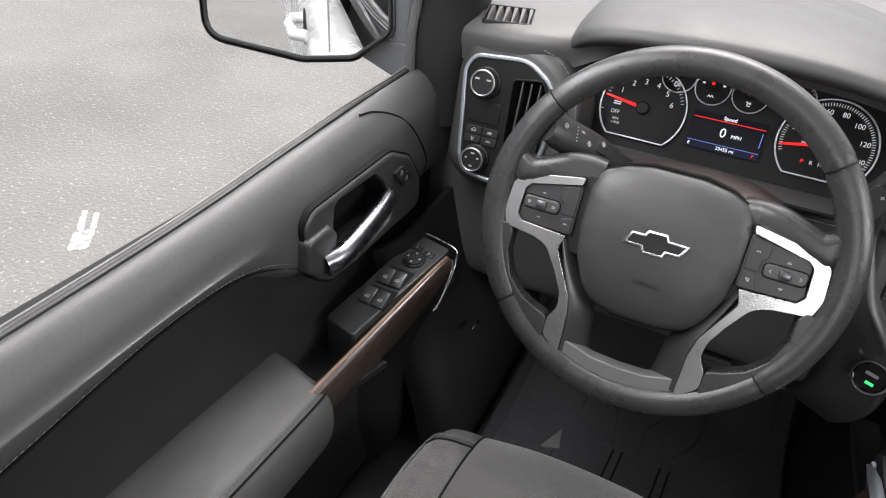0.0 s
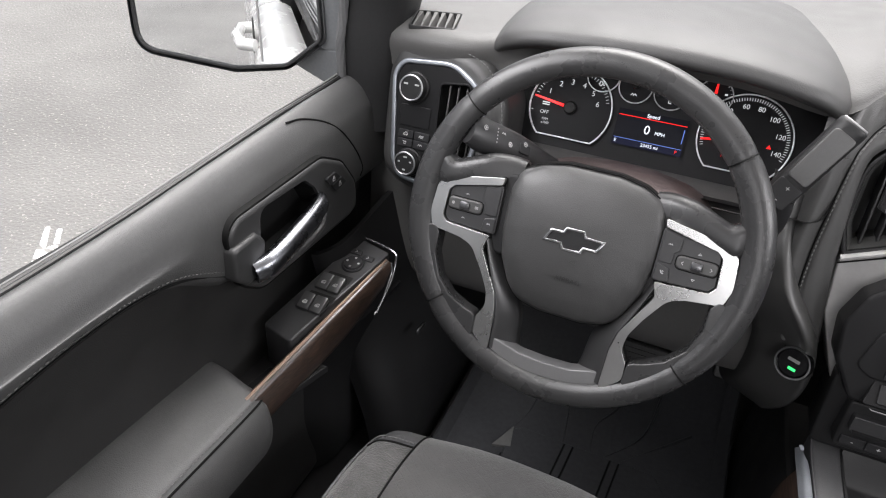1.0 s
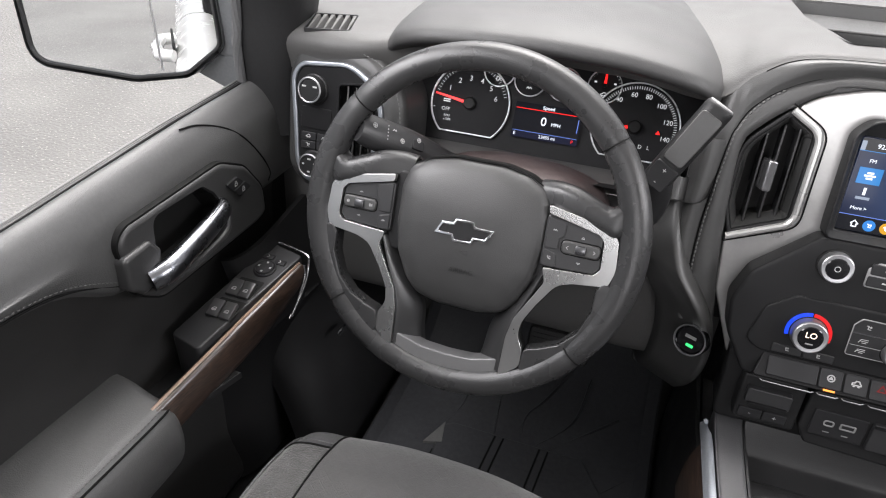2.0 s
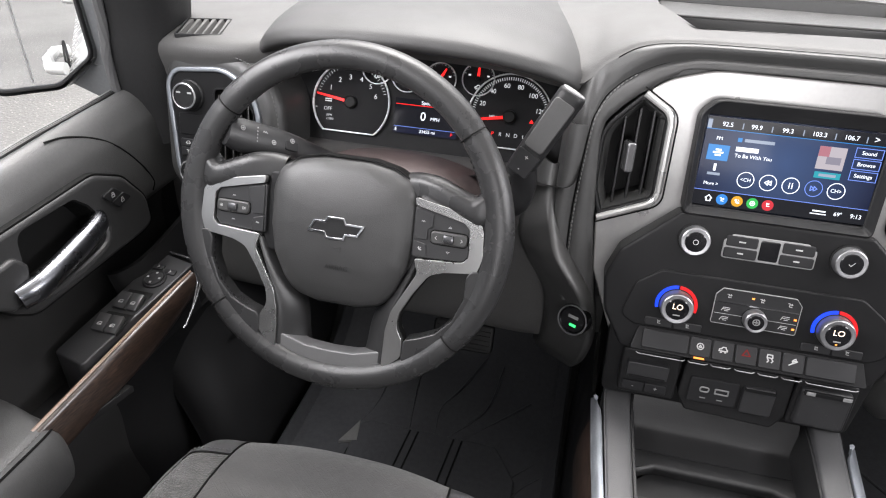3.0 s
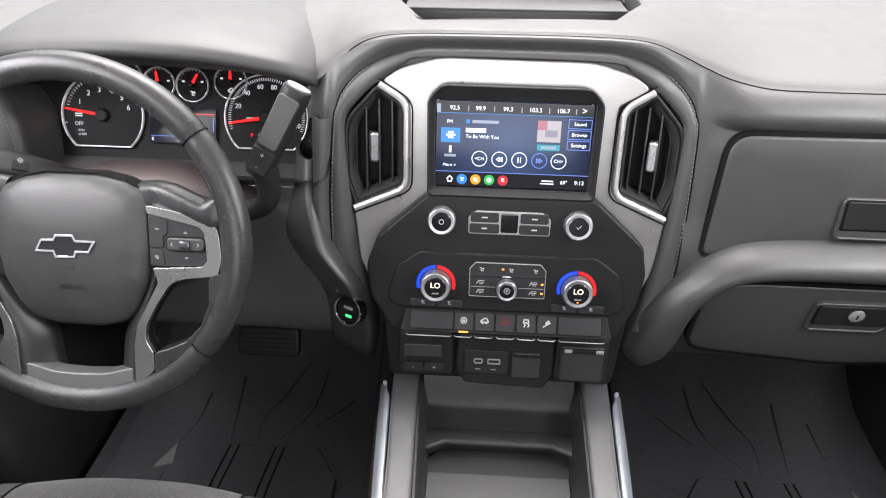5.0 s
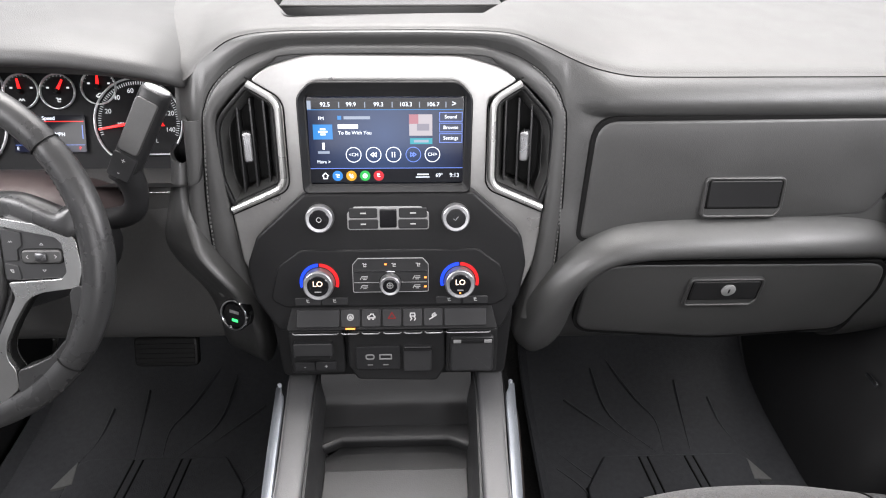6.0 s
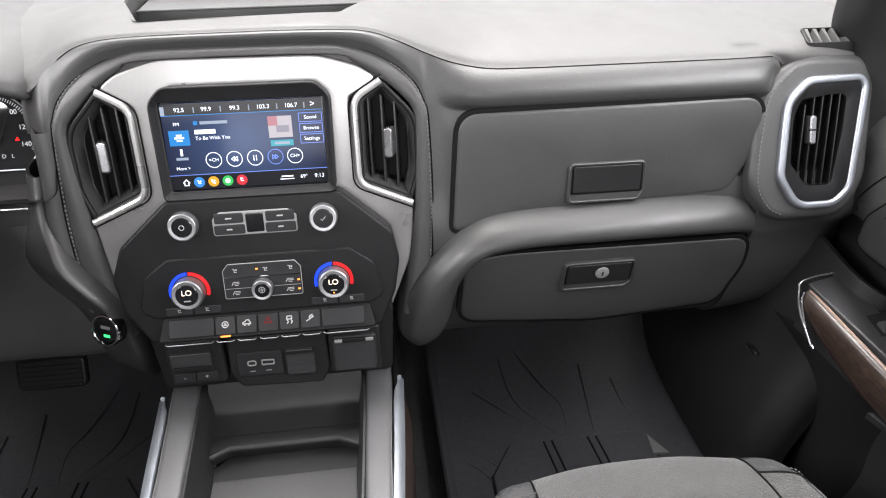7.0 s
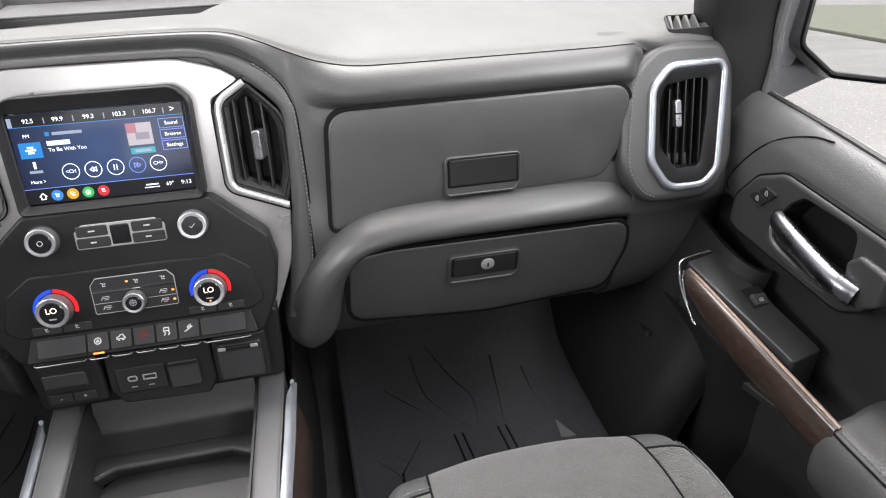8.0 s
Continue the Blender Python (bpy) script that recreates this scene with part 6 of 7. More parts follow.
    # silver trim: a C round the buttons which runs down into the lower leg
    o = [(0.086, 0.0432), (0.148, 0.0320, 0.012), (0.1625, 0.0205, 0.012), (0.1655, -0.012, 0.012), (0.1605, -0.0300, 0.008), (0.125, -0.0345, 0.02), (0.109, -0.040, 0.03), (0.092, -0.066, 0.04), (0.0805, -0.088, 0.03), (0.0785, -0.105, 0.02), (0.0865, -0.119, 0.012), (0.087, -0.139, 0.012), (0.066, -0.1575, 0.004),
         (0.0650, -0.150, 0.01), (0.0660, -0.110, 0.03), (0.0705, -0.088, 0.03), (0.0960, -0.040, 0.01), (0.091, -0.0240, 0.002), (0.144, -0.0208, 0.006), (0.1500, -0.014, 0.006), (0.1480, 0.016, 0.006), (0.142, 0.0222, 0.004), (0.088, 0.0345, 0.002)]
    part("silver_trim", slab(rpoly(side(o), 0.003), I4, depth=0.020, front=0.0088, bevel=0.0066, steps=7), SPOKE, wheel, "satin grey spoke trim")
    part("trim_joint", slab(inset(rpoly(side(o), 0.003), -0.0012), I4, depth=0.010, front=0.0022, bevel=0.0004), GAP, wheel)
    # buttons
    pad = [(0.0865, 0.0338), (0.143, 0.0225), (0.1470, 0.0165), (0.149, -0.0135), (0.1435, -0.0202), (0.0865, -0.0230)]
    pd = part("button_pad", slab(rpoly(side(pad), 0.004), I4, depth=0.012, front=0.0050, bevel=0.0012), LID, wheel)
    cx = s * 0.1265
    rk = rpoly([(cx - 0.0200, -0.0065), (cx + 0.0200, -0.0065), (cx + 0.0205, 0.0075), (cx - 0.0205, 0.0075)], 0.0055)
    part("rocker_groove", slab(inset(rk, -0.0012), Matrix.Translation((0, 0.002, 0)), depth=0.004, front=0.0054, bevel=0.0003), GAP, pd)
    part("rocker", slab(rk, Matrix.Translation((0, 0.002, 0)), depth=0.006, front=0.0078, bevel=0.0018), VINYL, pd)
    part("thumb_wheel", box((cx - 0.0058, -0.0022, 0.0055), (cx + 0.0058, 0.0068, 0.0108), bevel=0.0018), THUMB, pd)
    for dx, dy in ((-0.0140, 0.0025), (0.0140, 0.0025), (0, 0.0150), (0, -0.0125)):
        icon((("ring" if dx < 0 else "lamp") if s < 0 else ("left" if dx < 0 else "right")) if dx else ("up" if s > 0 and dy > 0 else "down" if s > 0 else "wave"), Matrix.Translation((cx + dx, dy, 0.0080 if dx else 0.0053)), 0.0042, INK, pd)
    for y0, y1 in ((-0.0215, -0.0035), (-0.0020, 0.0320)):
        b_ = [(0.0885, y0), (0.1035 if y0 < -0.01 else 0.1025, y0), (0.1015, y1 - 0.0034), (0.0885, y1)]
        if y0 > -0.01:
            b_ = [(0.0885, y0), (0.1025, y0), (0.1025, 0.0095), (0.1075, 0.0135), (0.1075, y1 - 0.0045), (0.0885, y1)]
        part("button", slab(rpoly(side(b_), 0.002), I4, depth=0.005, front=0.0066, bevel=0.0012), LID, pd)
    icon("wave" if s < 0 else "phone", Matrix.Translation((s * 0.0955, -0.012, 0.0068)), 0.0045, INK, pd)
    if s > 0:
        icon("wave", Matrix.Translation((s * 0.0970, 0.018, 0.0068)), 0.0045, INK, pd)
    # leather thumb rest that fills out the rim below the spoke
    web = [(0.156, -0.026), (0.1500, -0.036), (0.1500, -0.060), (0.1400, -0.086), (0.123, -0.104), (0.104, -0.113), (0.088, -0.118), (0.086, -0.141)] + [(0.172 * math.cos(radians(a)), 0.172 * math.sin(radians(a))) for a in range(-58, -8, 6)]
    part("thumb_rest", slab(rpoly(side(list(reversed(web))), 0.008), I4, depth=0.022, front=0.0095, bevel=0.0085, steps=6), LEATHER, wheel)
    edge = rpoly_open([(s * x, y) for x, y in web[1:6]], 0.006)
    part("stitching", stitches([Vector((x, y, 0.0035)) for x, y in edge], 0.0036, 0.0026, 0.0008), GAP, wheel, "dark inner stitching")


side_spoke(-1)
side_spoke(1)
# one satin insert in two tones: flank darkened as shaded, bridge lightened as lit
INSERT_SHADED = material("shaded_satin_insert", (0.022, 0.022, 0.0225), 0.36, vary=0.06)
# the inner flank of each lower leg, which leans back towards the column
for sgn in (-1, 1):
    secs = []
    for y, xo, xi in ((-0.028, 0.0950, 0.082), (-0.050, 0.0870, 0.072), (-0.070, 0.0790, 0.060), (-0.088, 0.0715, 0.050), (-0.110, 0.0665, 0.042), (-0.135, 0.0655, 0.039), (-0.152, 0.0655, 0.036)):
        secs.append([(sgn * (xo + (xi - xo) * u), y, z) for u, z in ((-0.10, 0.002), (0.0, 0.0055), (0.12, 0.0058), (0.4, 0.001), (0.75, -0.008), (1.0, -0.018), (1.04, -0.030))])
    part("leg_flank", shell(loft(secs if sgn > 0 else list(reversed(secs)), 4, 4), 0.003), INSERT_SHADED, wheel, "satin inner flank of the lower spoke, darkened as if shaded", sharp=60)
half = [(0.0720, -0.1560), (0.03, -0.1672, 0.05)]
top_ = [(0.030, -0.1475, 0.03), (0.045, -0.1430, 0.02), (0.0720, -0.1360)]
ins = half + [(0.0, -0.169, 0.1)] + [(-x, *r) for x, *r in reversed(half)] + [(-x, *r) for x, *r in reversed(top_)] + [(0.0, -0.149, 0.1)] + top_
# same insert, with the light on its top put into a paler colour
part("bridge", slab(rpoly(list(reversed(ins)), 0.004), I4, depth=0.022, front=0.0048, bevel=0.003, steps=4), material("lit_satin_bridge", (0.105, 0.105, 0.106), 0.36, vary=0.06), wheel, "satin grey bridge at the foot of the spokes, lightened as if lit")
# rim and spokes sit back from the cover
DISH = Vector((-0.0036, -0.003, -0.009))
for ob in wheel.children:
    if ob.name.split(".")[0] not in ("airbag_cover", "cover_gap", "hub_back"):
        ob.location = DISH


# ---- doors ----
def wood():
    mat = material("dark_wood_trim", (0.10, 0.055, 0.035), 0.34, coat=0.5)
    n, l = mat.node_tree.nodes, mat.node_tree.links
    co, mp_, wv, ramp = n.new("ShaderNodeTexCoord"), n.new("ShaderNodeMapping"), n.new("ShaderNodeTexNoise"), n.new("ShaderNodeValToRGB")
    mp_.inputs["Scale"].default_value = (520, 9, 520)
    wv.inputs["Scale"].default_value, wv.inputs["Detail"].default_value = 1.0, 6
    l.new(co.outputs["Object"], mp_.inputs["Vector"]), l.new(mp_.outputs[0], wv.inputs["Vector"])
    ramp.color_ramp.elements[0].position, ramp.color_ramp.elements[0].color = 0.35, (0.013, 0.0090, 0.0075, 1)
    ramp.color_ramp.elements[1].position, ramp.color_ramp.elements[1].color = 0.72, (0.058, 0.036, 0.026, 1)
    l.new(wv.outputs["Fac"], ramp.inputs["Fac"])
    l.new(ramp.outputs["Color"], n["Principled BSDF"].inputs["Base Color"])
    return mat


WOOD = wood()


# door vinyl darkened: shade below the upper pad is put into the colour
DOOR_LOW_SHADED = material("door_panel_vinyl", (0.018, 0.0177, 0.0175), 0.5, bump=0.2, bump_scale=800, vary=0.12)
HANDLE_PANEL = material("handle_panel_plastic", (0.032, 0.032, 0.0324), 0.42, bump=0.12, bump_scale=900, vary=0.1)
BELT_LINE = material("pale_belt_line", (0.12, 0.12, 0.118), 0.5)
SWITCH = material("switch_grey", (0.040, 0.040, 0.041), 0.34)


def build_door(s, tag):
    who = "driver" if s < 0 else "passenger"
    door = thing("door_" + tag, f"black padded {who} door with chrome pull and wood trim", "car door")

    def dm(x):
        """Local x runs along the door, local y up, local z into the cabin."""
        return Matrix(((0, 0, -s, s * x), (-s, 0, 0, 0), (0, 1, 0, 0), (0, 0, 0, 1)))

    def dp(pts):
        q = [(-s * y, z, *r) for y, z, *r in pts]
        return q if s < 0 else list(reversed(q))

    def drop(y):
        """How far the window line has fallen at this distance."""
        return float(np.interp(-y, (-0.14, -0.085, -0.035, 0.05, 0.10, 0.235, 0.33, 0.45, 0.65, 0.98), (-0.016, -0.007, -0.003, 0.0, 0.002, 0.012, 0.019, 0.0235, 0.027, 0.031)))

    # upper pad
    secs = []
    for y, seam in ((0.135, 0.0), (0.085, 0.0), (0.035, 0.0), (-0.05, 0.0), (-0.235, 0.0), (-0.33, 0.018), (-0.45, 0.022), (-0.65, 0.02), (-0.98, 0.02)):
        fall = drop(y)
        low = 0.632 if seam == 0 else float(np.interp(-y, (0.33, 0.45, 0.65, 0.98), (0.680, 0.688, 0.664, 0.640)))
        secs.append([(s * 0.8545, y, 0.769 - fall), (s * 0.8485, y, 0.7758 - fall), (s * 0.8395, y, 0.7752 - fall), (s * 0.8285, y, 0.767 - fall), (s * 0.8195, y, 0.751 - fall * 0.9), (s * 0.8130, y, 0.730 - fall * 0.8), (s * 0.8100, y, (0.715 + low) / 2 + 0.008), (s * 0.8125, y, low + 0.012), (s * 0.822, y, low)])
    pad = part("upper_pad", loft(secs, 5, 5, thick=0.006), DOOR_PAD, door, "black leather-grain upper pad", sharp=60)
    edge = catmull([Vector(q[-2]) + Vector((-s * 0.0015, 0, 0)) for q in secs[4:]], 8)
    part("piping", tube([p + Vector((s * 0.002, 0, -0.0035)) for p in edge], 0.0014, 6), GAP, door)
    part("stitching", stitches([p + Vector((0, 0, 0.002)) for p in edge], 0.0036, 0.0022, 0.0007), THREAD, door, "grey thread stitching")
    def skin_x(z):
        return float(np.interp(z, (0.644, 0.684, 0.730, 0.751, 0.767, 0.7752), (0.8125, 0.810, 0.813, 0.8195, 0.8285, 0.8395))) - 0.0006

    seam_ = [(s * skin_x(p.z), p.y, p.z) for p in catmull([(s * 0.835, -0.098, 0.7715), (s * 0.829, -0.066, 0.7665), (s * 0.817, -0.024, 0.746), (s * 0.810, 0.012, 0.708), (s * 0.8095, 0.040, 0.662), (s * 0.8105, 0.036, 0.646)], 8)]
    part("seam", tube(seam_, 0.0012, 6), GAP, door)
    # belt mouldings: rubber lips and pale lines side by side
    for x, z, r, mt, nm in ((0.8530, 0.7745, 0.0034, RUBBER, "belt_seal"), (0.8570, 0.7745, 0.0013, BELT_LINE, "belt_line"), (0.8598, 0.7735, 0.0026, RUBBER, "belt_seal"), (0.8640, 0.7735, 0.0016, BELT_LINE, "belt_line")):
        part(nm, tube(catmull([(s * x, y, z - drop(y)) for y in (0.14, 0.085, 0.035, -0.05, -0.1, -0.235, -0.33, -0.45, -0.65, -0.98)], 4), r, 8), mt, door, "black rubber window seal" if nm == "belt_seal" else "pale window line")
    fill_ = [[(s * x, y, z - drop(y)) for x, z in ((0.846, 0.764), (0.852, 0.769), (0.858, 0.770), (0.867, 0.766), (0.869, 0.74))] for y in (0.14, 0.085, 0.035, -0.05, -0.235, -0.45, -0.98)]
    part("belt_filler", loft(fill_, 2, 4, thick=0.003), RUBBER, door)
    # lower concave panel, its colour darkened for the upper pad's shade
    secs = []
    for y, o in ((0.09, 0.0), (0.0, 0.0), (-0.2, 0.0), (-0.4, 0.004), (-0.7, 0.004), (-0.98, 0.0)):
        secs.append([(s * 0.824, y, 0.70), (s * (0.836 + o), y, 0.655), (s * (0.852 + o), y, 0.60), (s * (0.856 + o), y, 0.54), (s * 0.850, y, 0.47), (s * 0.825, y, 0.40), (s * 0.82, y, 0.30), (s * 0.805, y, 0.215), (s * 0.83, y, 0.19)])
    lower = part("lower_panel", loft(secs, 4, 4, thick=0.006), DOOR_LOW_SHADED, door, "black concave door panel", sharp=60)
    # handle panel
    hp = [(-0.072, 0.723), (-0.024, 0.698), (0.010, 0.652), (0.011, 0.610), (-0.012, 0.605), (-0.208, 0.606), (-0.246, 0.634), (-0.255, 0.704), (-0.240, 0.719)]
    hpo = rpoly(dp(hp), 0.04, 7)
    plate = part("handle_panel", slab(hpo, dm(0.808), depth=0.02, front=0.0065, bevel=0.007, steps=4), HANDLE_PANEL, door, "black handle panel")
    part("panel_gap", ring(inset(hpo, -0.0014), inset(hpo, 0.002), dm(0.808), depth=0.01, front=0.0035, bevel=0.0008), GAP, door)
    cup = rpoly(dp([(-0.201, 0.712), (-0.113, 0.710), (-0.094, 0.692), (-0.077, 0.662), (-0.088, 0.636), (-0.19, 0.630), (-0.206, 0.66)]), 0.016, 7)
    for ob in (plate, pad, lower):
        cut(ob, slab(cup, dm(0.808), depth=0.05, front=0.02, bevel=0.001))
    # cup lining is near-black: the shade inside is put into its colour
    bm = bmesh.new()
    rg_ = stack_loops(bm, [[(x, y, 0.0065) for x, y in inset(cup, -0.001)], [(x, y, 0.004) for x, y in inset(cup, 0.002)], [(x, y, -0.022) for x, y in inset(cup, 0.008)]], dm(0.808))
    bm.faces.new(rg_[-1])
    part("handle_cup", bm, DARK, plate, "recessed cup with shade in its dark colour")
    bar = catmull([(s * 0.803, -0.082, 0.667), (s * 0.795, -0.096, 0.665), (s * 0.789, -0.15, 0.657), (s * 0.788, -0.205, 0.649), (s * 0.797, -0.228, 0.645)], 6)
    part("pull_handle", tube(bar, [0.0100 + 0.0020 * min(1, k / 14) for k in range(25)], 16, flat=1.25), material("brushed_handle_metal", (0.19, 0.195, 0.21), 0.28, metal=1.0, vary=0.05), door, "chrome pull handle")
    hb = rpoly(dp([(-0.258, 0.650), (-0.257, 0.690), (-0.216, 0.692), (-0.202, 0.674), (-0.212, 0.636), (-0.24, 0.634)]), 0.010)
    part("handle_base", slab(hb, dm(0.801), depth=0.03, front=0.006, bevel=0.005), HANDLE_PANEL, door)
    lb = catmull([(s * 0.802, -0.075, 0.650), (s * 0.799, -0.088, 0.632), (s * 0.797, -0.13, 0.626), (s * 0.797, -0.18, 0.624), (s * 0.799, -0.21, 0.632)], 6)
    part("handle_lip", tube(lb, 0.0055, 10), HANDLE_PANEL, door)
    for k in range(2):
        a = rpoly(dp([(-0.073 + 0.0132 * k, 0.692 - 0.0142 * k), (-0.050 + 0.0145 * k, 0.694 - 0.0132 * k), (-0.0368 + 0.0145 * k, 0.6812 - 0.0132 * k), (-0.0610 + 0.0128 * k, 0.6788 - 0.0142 * k)]), 0.003)
        lk = part("lock_button", slab(a, dm(0.802), depth=0.006, front=0.004, bevel=0.0015), BUTTON, door, "lock button")
        icon("lock", dm(0.7975) @ Matrix.Translation((-s * (-0.055 + 0.014 * k), 0.6865 - 0.0135 * k, 0)), 0.008, INK, lk)

    # switch pod: its top falls towards the rear
    def pod(x, y, proud=0.0):
        return Vector((s * x, y, 0.5545 + 0.17 * y + proud))

    tilt = Matrix(((1, 0, 0, 0), (0, 1, 0, 0), (0, 0.17, 1, 0.5545), (0, 0, 0, 1)))
    pp = [(s * 0.800, 0.012), (s * 0.743, 0.0), (s * 0.755, -0.06), (s * 0.780, -0.180, 0.015), (s * 0.782, -0.196, 0.012), (s * 0.832, -0.185, 0.008)]
    part("switch_pod", slab(rpoly(pp if s > 0 else list(reversed(pp)), 0.006), tilt, depth=0.075, front=0.0, bevel=0.004), LID, door, "black switch panel")
    face = [(s * 0.797, 0.004), (s * 0.746, -0.006), (s * 0.775, -0.165, 0.01), (s * 0.816, -0.168, 0.01)]
    if s < 0:
        wells = ((0.803, 0.765, -0.066, -0.102), (0.807, 0.767, -0.108, -0.142))
        for x0, x1, y0, y1 in wells:
            w_ = [(s * x0, y0), (s * x1, y0), (s * (x1 + 0.004), y1), (s * (x0 + 0.004), y1)]
            # flat near-black plate painted in place of the well's shade
            part("switch_well_shade", slab(rpoly(w_, 0.002), tilt, depth=0.004, front=0.0006, bevel=0.0002), DARK, door)
            for f in (0.26, 0.74):
                x = x0 + (x1 - x0) * f
                m_ = tilt @ Matrix.Translation((s * (x + 0.003), (y0 + y1) / 2 - 0.006, 0.003)) @ Matrix.Rotation(radians(14), 4, "X")
                sw = part("window_switch", box((-0.0088, -0.0125, -0.004), (0.0088, 0.0125, 0.004), m_, bevel=0.002), SWITCH, door, "window switch")
                icon("window", m_ @ Matrix.Translation((0, -0.003, 0.0042)), 0.007, INK, sw)
        m_ = tilt @ Matrix.Translation((s * 0.780, -0.042, 0.0))
        mc = part("mirror_control", lathe([(0.0165, 0), (0.0165, 0.002), (0.015, 0.003), (0.0135, 0.002), (0.0125, 0.004), (0.006, 0.0045), (0.0005, 0.0035)], m_), BUTTON, door, "round mirror control")
        for a in range(0, 360, 90):
            bars(m_ @ Matrix.Translation((0.009 * math.cos(radians(a)), 0.009 * math.sin(radians(a)), 0.0045)), 0.003, 0.003, INK, mc)
        for x, y in ((0.788, -0.018), (0.766, -0.024)):
            b_ = part("mirror_button", box((s * x - 0.009, y - 0.005, -0.002), (s * x + 0.009, y + 0.005, 0.002), tilt, bevel=0.0015), BUTTON, door)
            icon("left" if y > -0.018 else "right" if y > -0.05 else "wave", tilt @ Matrix.Translation((s * x, y, 0.0022)), 0.006, INK, b_)
    else:
        w_ = [(s * 0.818, -0.064), (s * 0.788, -0.068), (s * 0.786, -0.104), (s * 0.818, -0.098)]
        # the shade of this single well is a flat dark plate too
        part("switch_well_shade", slab(rpoly(list(reversed(w_)), 0.002), tilt, depth=0.004, front=0.0006, bevel=0.0002), DARK, door)
        m_ = tilt @ Matrix.Translation((s * 0.8025, -0.092, 0.003)) @ Matrix.Rotation(radians(14), 4, "X")
        sw = part("window_switch", box((-0.0105, -0.0085, -0.006), (0.0105, 0.0085, 0.002), m_, bevel=0.002), SWITCH, door, "window switch")
        icon("window", m_ @ Matrix.Translation((0, -0.002, 0.0022)), 0.007, INK, sw)
    # chrome loop at the pod's front end
    lp = catmull([(s * 0.800, 0.014, 0.5575), (s * 0.770, 0.012, 0.556), (s * 0.738, 0.004, 0.5545), (s * 0.732, -0.002, 0.546), (s * 0.731, -0.018, 0.52), (s * 0.735, -0.055, 0.485)], 6)
    part("chrome_loop", tube(lp, 0.0018, 8), TAB, door, "thin bright end loop")
    lp2 = catmull([(s * 0.735, -0.010, 0.546), (s * 0.732, -0.016, 0.53), (s * 0.734, -0.040, 0.497), (s * 0.737, -0.058, 0.483)], 6)
    part("chrome_loop", tube(lp2, 0.0016, 8), TAB, door)
    # wood strip; the highlight on its upper edge is painted as a bright brown line
    secs = []
    for f in (0, 0.12, 0.35, 0.65, 1.0):
        x, y = 0.737 + 0.041 * f, -0.008 - 0.275 * f
        zt, zb = 0.545 - 0.050 * f, (0.545 - 0.05 * f) - (0.035 + 0.02 * min(1, f * 4))
        secs.append([(s * (x + 0.014), y, zt - 0.001), (s * (x + 0.006), y, zt + 0.001), (s * x, y, zt - 0.004), (s * (x - 0.002), y - 0.01, (zt + zb) / 2), (s * (x + 0.003), y - 0.02, zb), (s * (x + 0.016), y - 0.02, zb - 0.004)])
    part("wood_trim", loft(secs, 4, 5, thick=0.004), WOOD, door, "dark wood-grain trim strip", sharp=60)
    top = [Vector(q[1]) + Vector((s * 0.002, 0, 0.0005)) for q in secs]
    part("trim_edge", tube(catmull(top, 6), 0.0022, 6), material("highlight_brown_edge", (0.26, 0.18, 0.14), 0.28, coat=0.5), door, "bright brown upper edge painted as the wood's highlight")
    # pocket floor between pod and armrest
    part("pocket", slab([(s * 0.752, -0.16), (s * 0.85, -0.16), (s * 0.87, -0.30), (s * 0.79, -0.30)] if s > 0 else [(s * 0.79, -0.30), (s * 0.87, -0.30), (s * 0.85, -0.16), (s * 0.752, -0.16)], Matrix.Translation((0, 0, 0.462)), depth=0.01, front=0.0, bevel=0.001), PLASTIC, door)
    part("pocket_liner", slab([(s * 0.785, -0.20), (s * 0.815, -0.20), (s * 0.825, -0.285), (s * 0.795, -0.285)] if s > 0 else [(s * 0.795, -0.285), (s * 0.825, -0.285), (s * 0.815, -0.20), (s * 0.785, -0.20)], Matrix.Translation((0, 0, 0.468)), depth=0.004, front=0.0, bevel=0.001), PANEL, door)
    # armrest
    secs = []
    for y, w, dz in ((-0.256, -0.030, -0.03), (-0.259, -0.012, -0.012), (-0.268, 0.0, -0.002), (-0.30, 0.003, 0.0), (-0.45, 0.004, 0.006), (-0.65, 0.004, 0.012), (-0.95, 0.0, 0.014)):
        y, w = (y - 0.008, w - 0.006) if s > 0 else (y, w)
        secs.append([(s * 0.875, y, 0.40), (s * 0.872, y, 0.50 + dz), (s * 0.858, y, 0.518 + dz), (s * 0.83, y, 0.514 + dz), (s * (0.800 - w), y, 0.502 + dz), (s * (0.780 - w), y, 0.494 + dz), (s * (0.768 - w), y, 0.475 + dz), (s * (0.765 - w), y, 0.44 + dz), (s * (0.775 - w), y, 0.40 + dz), (s * (0.80 - w), y, 0.37)])
    part("armrest", loft(secs, 4, 5, caps=True), DOOR_PAD, door, "padded armrest with stitched edge", sharp=60)
    st = catmull([Vector(q[5]) + Vector((-s * 0.0005, 0, 0.0015)) for q in secs[1:]], 8)
    part("stitching", stitches(st, 0.0036, 0.0022, 0.0007), THREAD, door, "grey thread stitching")
    part("piping", tube([p + Vector((-s * 0.004, 0, -0.006)) for p in st], 0.0016, 6), GAP, door)
    # door pull-down side below armrest
    secs = [[(s * 0.755, 0.05, 0.47), (s * 0.775, 0.05, 0.35), (s * 0.79, 0.05, 0.20)], [(s * 0.765, -0.06, 0.47), (s * 0.785, -0.08, 0.36), (s * 0.79, -0.1, 0.20)], [(s * 0.80, -0.12, 0.46), (s * 0.83, -0.14, 0.36), (s * 0.82, -0.16, 0.2)]]
    part("map_pocket", loft(secs, 4, 4, thick=0.006), PLASTIC, door)
    return door


build_door(-1, "left")
build_door(1, "right")


